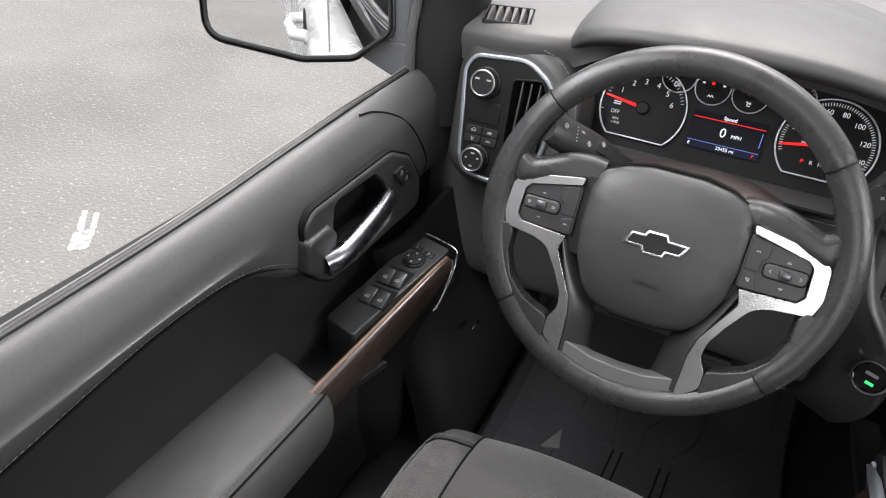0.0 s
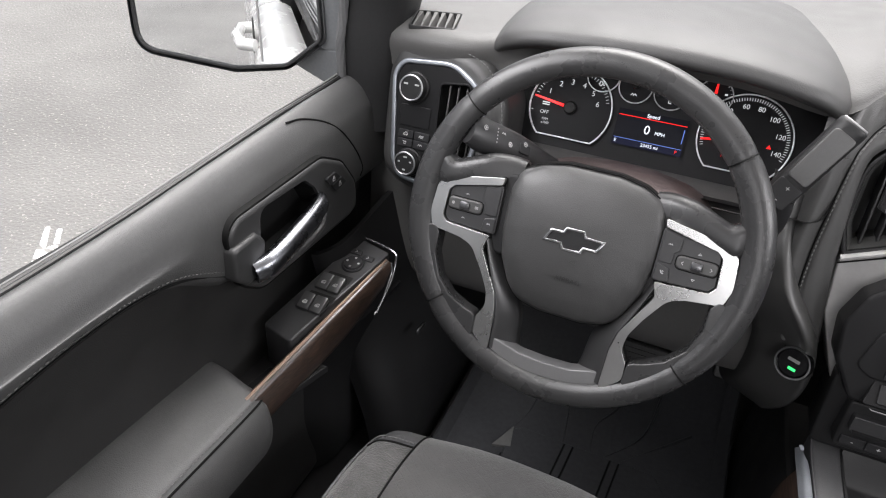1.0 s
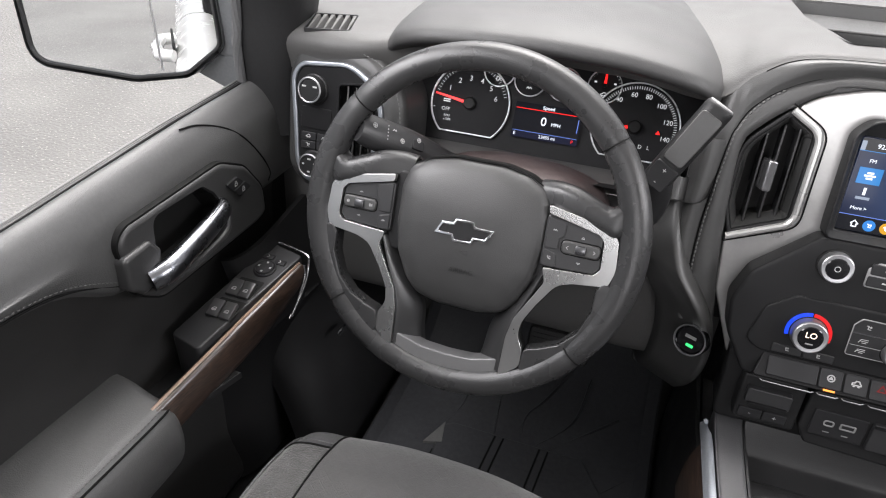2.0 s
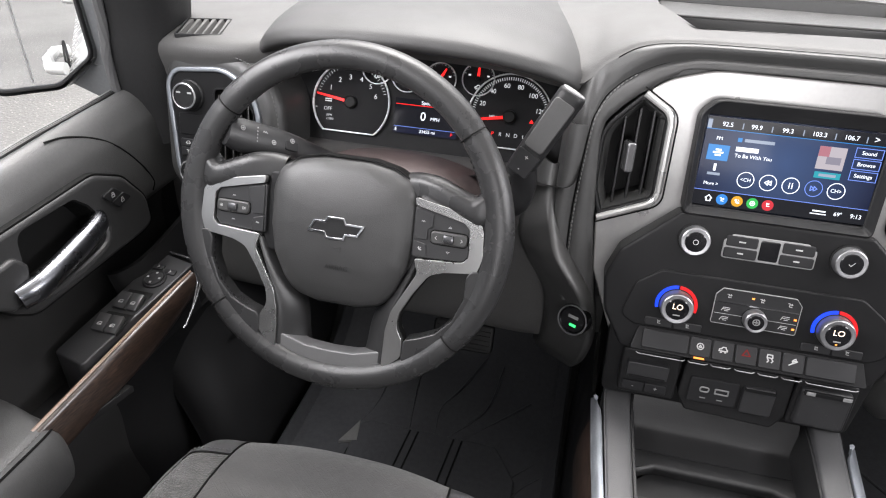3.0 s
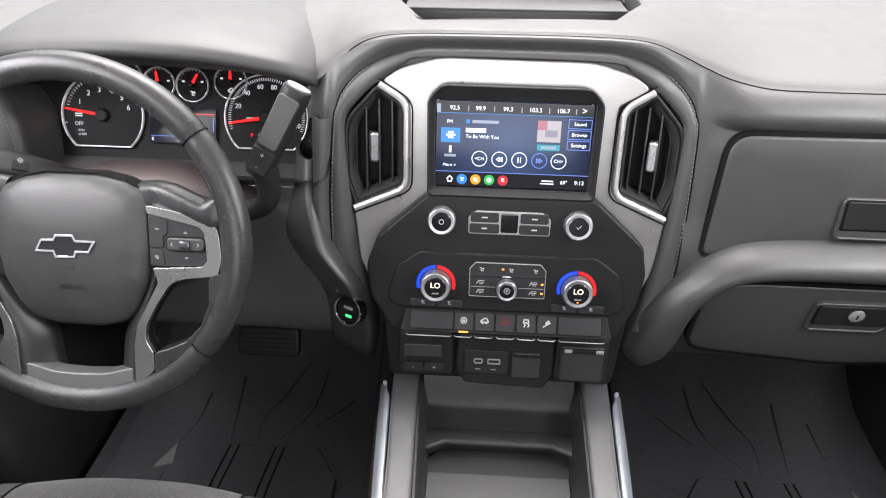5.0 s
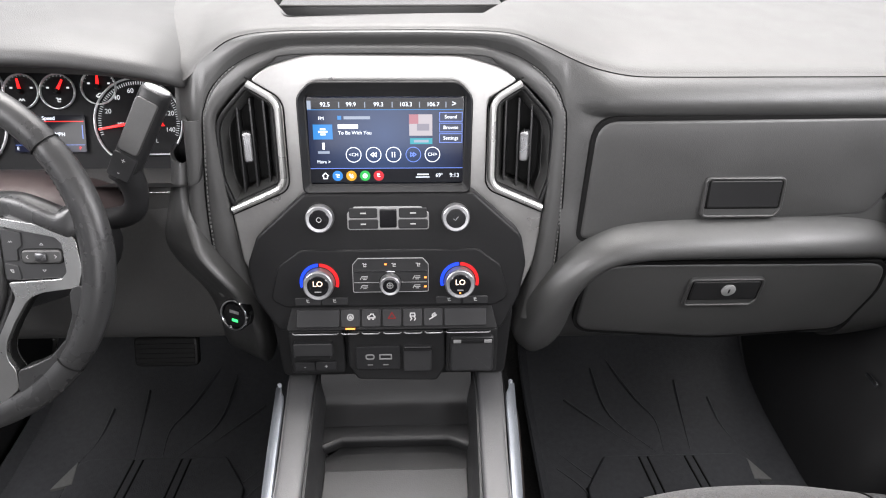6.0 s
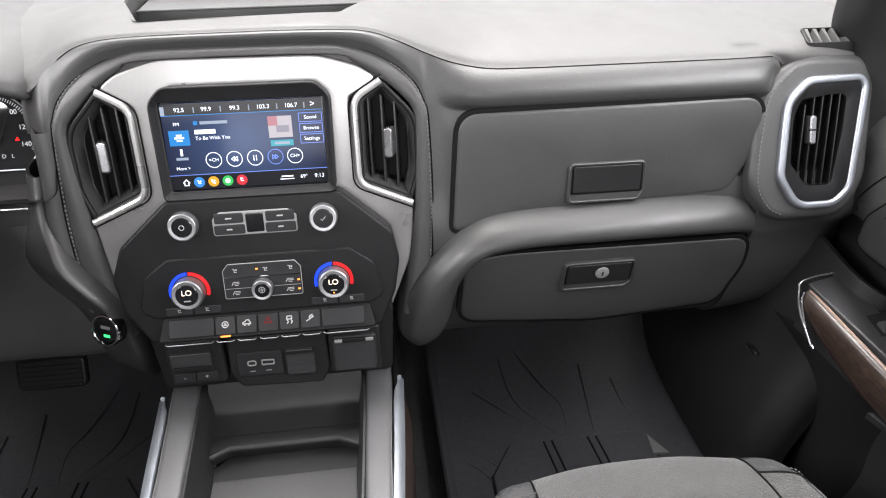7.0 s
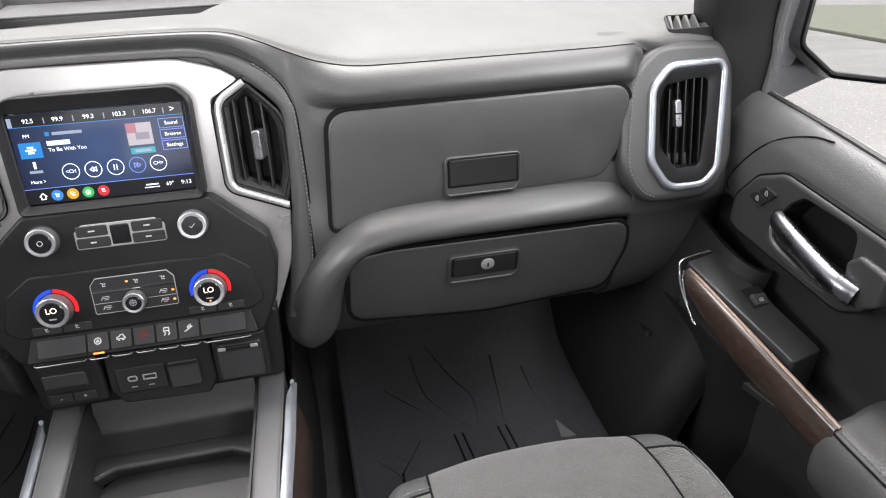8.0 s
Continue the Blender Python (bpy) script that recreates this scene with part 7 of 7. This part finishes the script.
# ---- seats ----
def seat_cloth(name, base, lattice, relief=0.7, weave=1100, vary=0.28):
    mat = material(name, base, 0.92, bump=relief, bump_scale=weave, vary=vary, scale=60, sheen=0.25)
    if lattice:
        n, l = mat.node_tree.nodes, mat.node_tree.links
        co, mp_, br = n.new("ShaderNodeTexCoord"), n.new("ShaderNodeMapping"), n.new("ShaderNodeTexBrick")
        mp_.inputs["Rotation"].default_value = (0, 0, radians(38))
        l.new(co.outputs["Object"], mp_.inputs["Vector"]), l.new(mp_.outputs[0], br.inputs["Vector"])
        br.offset = 0.0
        br.inputs["Scale"].default_value = 55
        br.inputs["Brick Width"].default_value, br.inputs["Row Height"].default_value = 1.0, 0.62
        br.inputs["Mortar Size"].default_value, br.inputs["Mortar Smooth"].default_value = 0.05, 0.8
        bp = n.new("ShaderNodeBump")
        bp.inputs["Strength"].default_value, bp.inputs["Distance"].default_value = 0.28, 0.0012
        bp.invert = True
        old = n["Principled BSDF"].inputs["Normal"].links[0].from_socket
        l.new(old, bp.inputs["Normal"])
        l.new(br.outputs["Fac"], bp.inputs["Height"])
        l.new(bp.outputs[0], n["Principled BSDF"].inputs["Normal"])
    return mat


CLOTH = seat_cloth("quilted_seat_cloth", (0.044, 0.0432, 0.0425), True)
CLOTH_SIDE = seat_cloth("heather_seat_cloth", (0.047, 0.0465, 0.0455), False, 1.0, 420, 0.6)
SEAT_VINYL = material("seat_bolster_vinyl", (0.05, 0.05, 0.052), 0.55, bump=0.3, bump_scale=600, vary=0.12)


def build_seat(s):
    seat = thing("seat", "dark grey cloth front seat with vinyl bolster" if s < 0 else "grey cloth passenger seat with vinyl bolster", "car seat", group="front seats")
    cx = s * 0.465
    rows = ((-0.128, 0.22, 0.92), (-0.108, 0.290, 0.95), (-0.108, 0.342, 0.975), (-0.124, 0.374, 1.0), (-0.165, 0.395, 1.02), (-0.25, 0.408, 1.03), (-0.45, 0.404, 1.03), (-0.66, 0.392, 1.03))

    def skin(u0, u1, n, lift):
        secs = []
        for y, z, w in rows:
            sec = []
            for k in range(n):
                u = u0 + (u1 - u0) * k / (n - 1)
                a = abs(u) / 0.235
                bol = 0.016 * math.exp(-((abs(u) - 0.185) / 0.035) ** 2)
                crown = -0.02 * a * a
                drop = 0.10 * max(0.0, (abs(u) - 0.185) / 0.05) ** 2.2
                pull = 0.055 * a ** 3
                sec.append((cx + u * w, y - pull, z + bol + crown - drop + lift))
            secs.append(sec)
        return secs

    part("cushion", loft(skin(-0.142, 0.142, 9, 0.0), 3, 6, thick=0.01), CLOTH, seat, "quilted cloth cushion", sharp=60)
    for q in (-1, 1):
        side = skin(q * 0.1435, q * 0.200, 6, 0.0)
        part("front_wrap", loft(side[:5], 3, 6, thick=0.01), SEAT_VINYL, seat, "dark vinyl front edge", sharp=60)
        part("side_panel", loft(side[4:], 3, 6, thick=0.01), CLOTH_SIDE, seat, "heather grey side panel", sharp=60)
        part("piping", tube(catmull([Vector(p) for p in side[4]], 6), 0.0018, 6), GAP, seat)
        part("stitching", stitches([Vector(p) + Vector((0, 0.007, 0.0012)) for p in catmull([Vector(p) for p in side[4]], 6)]), THREAD, seat, "grey thread stitching")
        part("bolster", loft(skin(q * 0.2015, q * 0.240, 7, 0.0), 3, 6, thick=0.01), SEAT_VINYL, seat, "dark vinyl bolster", sharp=60)
        for u, r, mt in ((0.1428, 0.0015, GAP), (0.2008, 0.0028, SEAT_VINYL)):
            line = catmull([Vector(q_[0]) for q_ in skin(q * u, q * (u + 0.001), 2, 0.0005)], 6)
            part("piping", tube(line, r, 6), mt, seat)
    part("base", box((cx - 0.20, -0.66, 0.16), (cx + 0.20, -0.15, 0.33), bevel=0.03), PLASTIC, seat)
    part("backrest", loft([[(cx + u, y0, z0) for u, y0, z0 in ((-0.24, yb - 0.02, z), (-0.20, yb + 0.035, z), (-0.1, yb + 0.0, z), (0.1, yb, z), (0.20, yb + 0.035, z), (0.24, yb - 0.02, z), (0.2, yb - 0.10, z), (-0.2, yb - 0.10, z))] for z, yb in ((0.36, -0.70), (0.55, -0.77), (0.75, -0.83), (0.92, -0.88), (0.96, -0.92))], 3, 4, closed=True, caps=True), CLOTH, seat)
    part("headrest", box((cx - 0.13, -1.00, 1.0), (cx + 0.13, -0.91, 1.17), bevel=0.035), SEAT_VINYL, seat)
    for dx in (-0.05, 0.05):
        part("headrest_post", tube([(cx + dx, -0.95, 0.9), (cx + dx, -0.955, 1.02)], 0.006, 8), CHROME, seat)
    return seat


build_seat(-1)
build_seat(1)
rear = thing("rear_bench", "dark cloth rear bench seat", "car seat")
part("cushion", box((-0.68, -1.75, 0.28), (0.68, -1.28, 0.44), bevel=0.05), CLOTH_SIDE, rear)
part("backrest", box((-0.68, -1.90, 0.40), (0.68, -1.74, 0.92), bevel=0.05), CLOTH_SIDE, rear)

# ---- centre console ----
con = thing("centre_console", "dark grey floor console with open tray", "console")
STRIP_METAL = material("satin_bright_strip", (0.22, 0.235, 0.26), 0.36, metal=0.6, vary=0.12, scale=40)
CON = material("console_plastic", (0.050, 0.050, 0.052), 0.42, bump=0.15, bump_scale=900, vary=0.08)
TRAY = material("tray_plastic", (0.017, 0.017, 0.0175), 0.45, spec=0.35, bump=0.12, bump_scale=900, vary=0.1)
TRAY_MAT = material("tray_mat_rubber", (0.031, 0.031, 0.032), 0.55, bump=0.08, bump_scale=500, vary=0.1)


def con_x(s, w, y):
    """The console narrows towards the rear and stands a little to the right of the middle."""
    return 0.0038 + s * w * (1.0 - 0.40 * max(-0.30, min(0.0, y)) * -1.0)


for s in (-1, 1):
    secs = []
    for y, z in ((0.03, 0.456), (0.0, 0.450), (-0.06, 0.447), (-0.18, 0.446), (-0.45, 0.45), (-0.70, 0.455)):
        secs.append([(con_x(s, w, y), y, z + h) for w, h in ((0.1090, -0.075), (0.1120, -0.014), (0.1140, -0.003), (0.1200, 0.0), (0.1410, 0.0), (0.1465, -0.0015), (0.1485, -0.006), (0.1490, -0.05))])
    part("side_rail", loft(secs, 3, 4, thick=0.004), CON, con, "smooth dark grey side rail")
    secs = []
    for y, z, w in ((0.002, 0.449, 0.003), (-0.012, 0.448, 0.008), (-0.028, 0.4475, 0.0125), (-0.10, 0.446, 0.0135), (-0.30, 0.446, 0.0135), (-0.70, 0.452, 0.0135)):
        secs.append([(con_x(s, 0.1500, y) + s * (0.0135 - w) * 0.8, y, z - 0.003), (con_x(s, 0.1515, y) + s * (0.0135 - w) * 0.8, y, z + 0.0006), (con_x(s, 0.1590, y), y, z - 0.0005), (con_x(s, 0.1650, y), y, z - 0.006)])
    part("bright_strip", loft(secs, 3, 4, thick=0.002), STRIP_METAL, con, "bright metal edge strip")
    secs = []
    for y, z in ((-0.030, 0.438), (-0.10, 0.435), (-0.30, 0.433), (-0.70, 0.44)):
        secs.append([(con_x(s, w, y), y, z - h) for w, h in ((0.1635, 0.0), (0.1675, 0.012), (0.1740, 0.045), (0.1760, 0.09))])
    part("wood_side", loft(secs, 3, 4, thick=0.003), WOOD, con, "dark wood-grain side strip")
    part("lower_side", loft([[(con_x(s, 0.160, y), y, 0.39), (con_x(s, 0.174, y), y, 0.30), (con_x(s, 0.180, y), y, 0.15)] for y in (0.25, 0.05, -0.3, -0.7)], 2, 2, thick=0.006), PLASTIC, con, "black lower side")
    part("inner_wall", loft([[(con_x(s, w, y), y, z) for w, z in ((0.1125, 0.444), (0.1100, 0.43), (0.1040, 0.405), (0.1010, 0.372))] for y in (0.050, -0.02, -0.1, -0.25, -0.4, -0.7)], 3, 2, thick=0.003), TRAY, con)
    part("wall_groove", tube(catmull([(con_x(s, 0.1018, y), y, 0.4005 if y > -0.05 else 0.3800) for y in (0.006, -0.02, -0.045)], 5), 0.0012, 6), GAP, con)
# tray: sloping front wall, upper floor that ends in a lip, step and lower floor
secs = [[(x, 0.050, 0.475), (x, 0.028, 0.440), (x, 0.012, 0.408), (x, 0.004, 0.4015), (x, -0.012, 0.4000), (x, -0.030, 0.3996)] for x in (-0.103, 0.0038, 0.110)]
part("tray_front", loft(secs, 3, 2, thick=0.004), TRAY, con, "black tray front wall")
lip = [(-0.1000, -0.028), (-0.0985, -0.066), (-0.0905, -0.066), (-0.0690, -0.0540), (0.0755, -0.0540), (0.0985, -0.066), (0.1065, -0.066), (0.1085, -0.028)]
bm = bmesh.new()
lo = rpoly(lip, 0.006, 4)
rg = stack_loops(bm, [[(x, y, 0.3996) for x, y in inset(lo, 0.005)], [(x, y, 0.3990) for x, y in inset(lo, 0.002)], [(x, y, 0.3965) for x, y in lo], [(x, y, 0.3925) for x, y in inset(lo, 0.0005)], [(x, y, 0.374) for x, y in inset(lo, 0.009)]], Matrix())
bm.faces.new(rg[0]), bm.faces.new(rg[-1])
part("tray_step", bm, TRAY, con, "black step with undercut lip", sharp=50)
part("lower_floor", slab(rpoly([(-0.1000, -0.70), (0.1065, -0.70), (0.1065, -0.03), (-0.1000, -0.03)], 0.004), Matrix.Translation((0, 0, 0.3735)), depth=0.02, front=0.0, bevel=0.002), TRAY, con)
part("rear_floor", slab(rpoly([(-0.0900, -0.70), (0.0975, -0.70), (0.0975, -0.0865), (-0.0900, -0.0865)], 0.005), Matrix.Translation((0, 0, 0.3775)), depth=0.004, front=0.0, bevel=0.0015), TRAY_MAT, con, "textured tray mat")
part("core", box((-0.14, -0.7, 0.15), (0.145, 0.2, 0.352)), PLASTIC, con)


# clips on the kick panels
for s in (-1, 1):
    clip = thing("trim_clip", "small bright metal clip on the kick panel", "clip", group="trim clips")
    cx_, cy_, cz_ = (-0.703, 0.032, 0.404) if s < 0 else (0.722, 0.04, 0.40)
    part("clip", box((cx_ - 0.0025, cy_ - 0.014, cz_ - 0.004), (cx_ + 0.0025, cy_ + 0.014, cz_ + 0.004), bevel=0.0015), CHROME, clip)


# ---- floor mats and pedals ----
def floor_mat(s):
    mt = thing("floor_mat", "black ribbed rubber floor mat", "floor mat", group="floor mats")
    cx = -0.415 if s < 0 else 0.475
    secs = []
    for y, z in ((-0.36, 0.170), (-0.05, 0.172), (0.10, 0.174), (0.20, 0.180), (0.28, 0.20), (0.36, 0.255), (0.46, 0.37)):
        secs.append([(cx + u, y, z + e) for u, e in ((-0.245, 0.022), (-0.232, 0.006), (-0.21, 0.0), (0.0, 0.0), (0.20, 0.0), (0.215, 0.006), (0.23, 0.022))])
    part("mat", loft(secs, 2, 4, thick=0.005), MAT, mt, "black rubber mat", sharp=60)

    def zf(y):
        return 0.1752 + (max(0, y - 0.10) ** 2) * 0.9

    def ridge(pts, r=0.0022):
        part("rib", tube(catmull([(cx + s * u, y, zf(y)) for u, y in pts], 5), r, 8, flat=1.8), MAT, mt)

    front = 0.110 if s < 0 else 0.092
    plate = [(-0.165, -0.12), (0.127, -0.12), (0.129, front - 0.012), (0.112, front), (-0.120, front), (-0.163, front - 0.065)]
    plate = [(cx + s * x, y) for x, y in plate]
    po = rpoly(plate if s > 0 else list(reversed(plate)), 0.010)
    part("plate_groove", ring(inset(po, -0.004), inset(po, 0.001), Matrix.Translation((0, 0, 0.1775)), depth=0.006, front=0.0, bevel=0.0008), GAP, mt)
    part("heel_plate", slab(rpoly(plate if s > 0 else list(reversed(plate)), 0.010), Matrix.Translation((0, 0, 0.183)), depth=0.008, front=0.0, bevel=0.003), MAT, mt, "raised heel plate")
    for line in (((-0.206, 0.112), (-0.16, 0.06), (-0.126, 0.027)), ((-0.166, 0.22), (-0.10, 0.155), (-0.055, 0.107)), ((-0.103, 0.286), (-0.087, 0.185), (-0.024, 0.10)),
                 ((-0.078, 0.317), (-0.03, 0.22), (-0.005, 0.171), (-0.01, 0.10)), ((0.056, 0.257), (0.048, 0.181), (0.037, 0.10)), ((0.11, 0.22), (0.115, 0.15), (0.14, 0.08)), ((-0.206, 0.07), (-0.17, 0.03), (-0.15, -0.02))):
        ridge(line)
    for x in (-0.060, -0.045, 0.020, 0.035):
        part("rib", tube([(cx + s * x, front - 0.006, 0.1838), (cx + s * (x + 0.006), 0.02, 0.1838), (cx + s * (x + 0.008), -0.11, 0.1838)], 0.0018, 6), GAP, mt)
    tri_ = [(-0.543, 0.104), (-0.565, 0.048), (-0.534, 0.058)] if s < 0 else [(0.602, 0.079), (0.625, 0.034), (0.597, 0.036)]
    part("grey_corner", slab(tri_, Matrix.Translation((0, 0, 0.184)), depth=0.006, front=0.0, bevel=0.001), material("grey_mat_corner", (0.085, 0.085, 0.083), 0.8), mt, "light grey mat corner")
    return mt


floor_mat(-1)
floor_mat(1)
brake = thing("brake_pedal", "ribbed black rubber brake pedal", "pedal")
bpm = Plane(0.16, 0.37, 0.45)
part("pad", slab(rpoly(bpm.flat(quad(-0.425, 0.352, -0.322, 0.398)), 0.01), bpm.m, depth=0.012, front=0.004, bevel=0.004), RUBBER, brake)
for k in range(6):
    part("rib", box((-0.046, -0.0018, 0), (0.046, 0.0018, 0.0022), bpm.spot(-0.3735, 0.357 + 0.0072 * k, 0.004)), RUBBER, brake)
part("arm", tube([(-0.37, 0.18, 0.37), (-0.36, 0.26, 0.42), (-0.35, 0.32, 0.55)], 0.012, 8), DARK, brake)
acc = thing("accelerator_pedal", "narrow black accelerator pedal", "pedal")
apm = Plane(0.20, 0.34, 0.5)
part("pad", slab(rpoly(apm.flat(quad(-0.256, 0.348, -0.224, 0.405)), 0.008), apm.m, depth=0.012, front=0.0, bevel=0.003), RUBBER, acc)
for k in range(4):
    part("rib", box((-0.012, -0.002, 0), (0.012, 0.002, 0.002), apm.spot(-0.240, 0.355 + 0.014 * k, 0.0)), RUBBER, acc)


# ---- outside: mirrors and body ----
def side_mirror(s):
    mir = thing("side_mirror", "large door mirror in black and grey housing", "mirror", group="door mirrors")
    n = Vector((0.337, -0.941, 0.032) if s < 0 else (-0.21, -0.97, 0.095)).normalized()
    o = Vector((s * 0.995, 0.05, 0.885 if s < 0 else 0.908))
    far = 0.160 if s < 0 else 0.195
    u = Vector((0, 0, 1)).cross(n).normalized()
    v = n.cross(u)
    m = Matrix(((u.x, v.x, n.x, o.x), (u.y, v.y, n.y, o.y), (u.z, v.z, n.z, o.z), (0, 0, 0, 1)))
    k = -s
    pts = [(k * 0.102, -0.068, 0.02), (k * 0.092, 0.16, 0.03), (-k * far, 0.16, 0.03), (-k * (far + 0.004), -0.098, 0.03), (-k * 0.025, -0.117, 0.05), (k * 0.05, -0.108, 0.03)]
    if area2([p[:2] for p in pts]) < 0:
        pts = list(reversed(pts))
    out = rpoly(pts, 0.02, 7)
    part("frame", ring(inset(out, -0.0025), inset(out, 0.0022), m, depth=0.03, front=0.004, bevel=0.002), material("mirror_frame_black", (0.028, 0.028, 0.029), 0.4), mir, "black mirror frame")
    glass = material("mirror_glass", (0.9, 0.91, 0.92), 0.02, metal=1.0, vary=0.01)
    glass.node_tree.nodes["Principled BSDF"].inputs["Roughness"].default_value = 0.0
    for l_ in list(glass.node_tree.nodes["Principled BSDF"].inputs["Roughness"].links):
        glass.node_tree.links.remove(l_)
    if s < 0:
        part("divider", tube([m @ Vector((0.015, -0.105, 0.0012)), m @ Vector((0.012, 0.155, 0.0012))], 0.0012, 6), material("pale_divider", (0.45, 0.45, 0.45), 0.4), mir, "pale blind spot divider")
    part("mirror_glass", slab(inset(out, 0.002), m, depth=0.004, front=0.0, bevel=0.0005), glass, mir, "clear mirror glass")
    bm = bmesh.new()
    big = inset(out, -0.0065)
    rg_ = stack_loops(bm, [[(x, y, 0.003) for x, y in big], [(x * 1.03, y * 1.03, -0.03) for x, y in big], [(x * 0.98, y * 0.98, -0.075) for x, y in big], [(x * 0.8, y * 0.8, -0.11) for x, y in big]], m)
    bm.faces.new(rg_[-1])
    part("housing", bm, material("mirror_housing_grey", (0.11, 0.113, 0.117), 0.45), mir, "grey mirror housing")
    grey_ = material("mirror_arm_grey", (0.11, 0.115, 0.12), 0.45)
    am = Matrix(((s, 0, 0, 0), (0, 0, -1, 0), (0, 1, 0, 0), (0, 0, 0, 1)))
    for name, pts, r in (("foot", [(0.866, 0.748), (0.890, 0.748), (0.985, 0.782), (0.985, 0.80), (0.866, 0.805)], 0.010), ("neck", [(0.868, 0.795), (0.915, 0.795), (0.935, 1.02), (0.868, 1.02)], 0.024)):
        part(name, slab(rpoly(pts, r), am, depth=0.08, front=-0.088, bevel=r * 0.45, steps=4), grey_, mir, "grey mirror arm")


side_mirror(-1)
side_mirror(1)


def body_side(s, tag):
    body = thing("pickup_side", "white painted outer body side of the pickup", "car body", group="body sides")
    prof = ((0.872, 0.672), (0.895, 0.682), (0.94, 0.680), (0.968, 0.660), (0.985, 0.62), (0.985, 0.45), (1.0, 0.35), (0.99, 0.1), (0.965, -0.15), (0.93, -0.22))
    for name, y0, y1 in (("door_skin", 0.18, -0.975), ("door_skin", -0.985, -1.98), ("bed_side", -2.03, -4.0), ("fender", 1.6, 0.19)):
        part(name, loft([[(s * x, y, z) for x, z in prof] for y in (y0, (y0 + y1) / 2, y1)], 4, 3, thick=0.01), WHITE_PAINT, body, "white painted panel", sharp=60)
    for y in (-0.66, -1.70):
        m = Matrix(((0, 0, s, s * 0.977), (s, 0, 0, y), (0, 1, 0, 0.660), (0, 0, 0, 1)))
        cupo = circle(0, 0, 0.055, 32, 0.75)
        hd = part("door_handle", tube([m @ Vector(p) for p in ((-0.10, 0, 0.005), (-0.085, 0, 0.035), (0.0, 0, 0.045), (0.085, 0, 0.035), (0.10, 0, 0.005))], 0.014, 10), WHITE_PAINT, body, "white pull handle")
        # flat dark disc on the skin paints the shade behind the handle
        part("handle_recess_shade", slab(cupo, m, depth=0.004, front=0.008, bevel=0.001), DARK, hd)
    part("drip", box((s * 0.862, -1.95, 0.735), (s * 0.875, 0.15, 0.748)), RUBBER, body)
    return body


body_side(-1, "left")
body_side(1, "right")
bed = thing("truck_bed", "white open load bed behind the cab", "truck bed")
part("bed_floor", box((-0.92, -4.0, 0.10), (0.92, -2.02, 0.14)), PLASTIC, bed, "dark bed floor")
part("tailgate", box((-0.93, -4.06, 0.08), (0.93, -4.0, 0.68), bevel=0.015), WHITE_PAINT, bed, "white tailgate")
part("front_panel", box((-0.92, -2.06, 0.10), (0.92, -2.02, 0.66), bevel=0.01), WHITE_PAINT, bed)
bm = box((-0.9, 0.62, 0.55), (0.9, 1.7, 0.80), bevel=0.08)
tagged(finish("bonnet", bm, WHITE_PAINT), "white painted bonnet ahead of the windscreen", "bonnet")

# painted marks on the ground beside the truck


def worn_paint():
    """White road paint, scuffed through to the asphalt."""
    mat = material("worn_line_paint", (0.70, 0.70, 0.69), 0.85)
    n, l = mat.node_tree.nodes, mat.node_tree.links
    co, ns, ramp = n.new("ShaderNodeTexCoord"), n.new("ShaderNodeTexNoise"), n.new("ShaderNodeValToRGB")
    ns.inputs["Scale"].default_value, ns.inputs["Detail"].default_value = 26, 8
    l.new(co.outputs["Object"], ns.inputs["Vector"])
    ramp.color_ramp.elements[0].position, ramp.color_ramp.elements[0].color = 0.42, (0.15, 0.147, 0.142, 1)
    ramp.color_ramp.elements[1].position, ramp.color_ramp.elements[1].color = 0.56, (0.72, 0.72, 0.71, 1)
    l.new(ns.outputs["Fac"], ramp.inputs["Fac"])
    l.new(ramp.outputs["Color"], n["Principled BSDF"].inputs["Base Color"])
    return mat


PAINT = worn_paint()
marks = thing("parking_mark", "worn white paint mark on the asphalt", "road marking")
for pts in (((-2.842, 0.701), (-2.781, 0.755), (-2.885, 0.885), (-2.905, 0.850), (-2.945, 0.823)), ((-2.940, 0.826), (-2.918, 0.846), (-3.045, 0.974), (-3.060, 0.960)), ((-2.905, 0.872), (-2.886, 0.886), (-2.980, 0.986), (-3.000, 0.972))):
    part("stroke", slab(rpoly(pts, 0.01), Matrix.Translation((0, 0, GROUND_Z + 0.004)), depth=0.004, front=0.0, bevel=0.001), PAINT, marks)

# grass verge and far trees beyond the lot
GRASS = material("grass", (0.078, 0.080, 0.058), 0.95, vary=0.4, scale=3)
bm = box((9, -60, GROUND_Z - 0.1), (60, 60, GROUND_Z + 0.12), bevel=0.05)
tagged(finish("verge", bm, GRASS), "green grass verge beyond the parking lot", "grass", kind="structure")
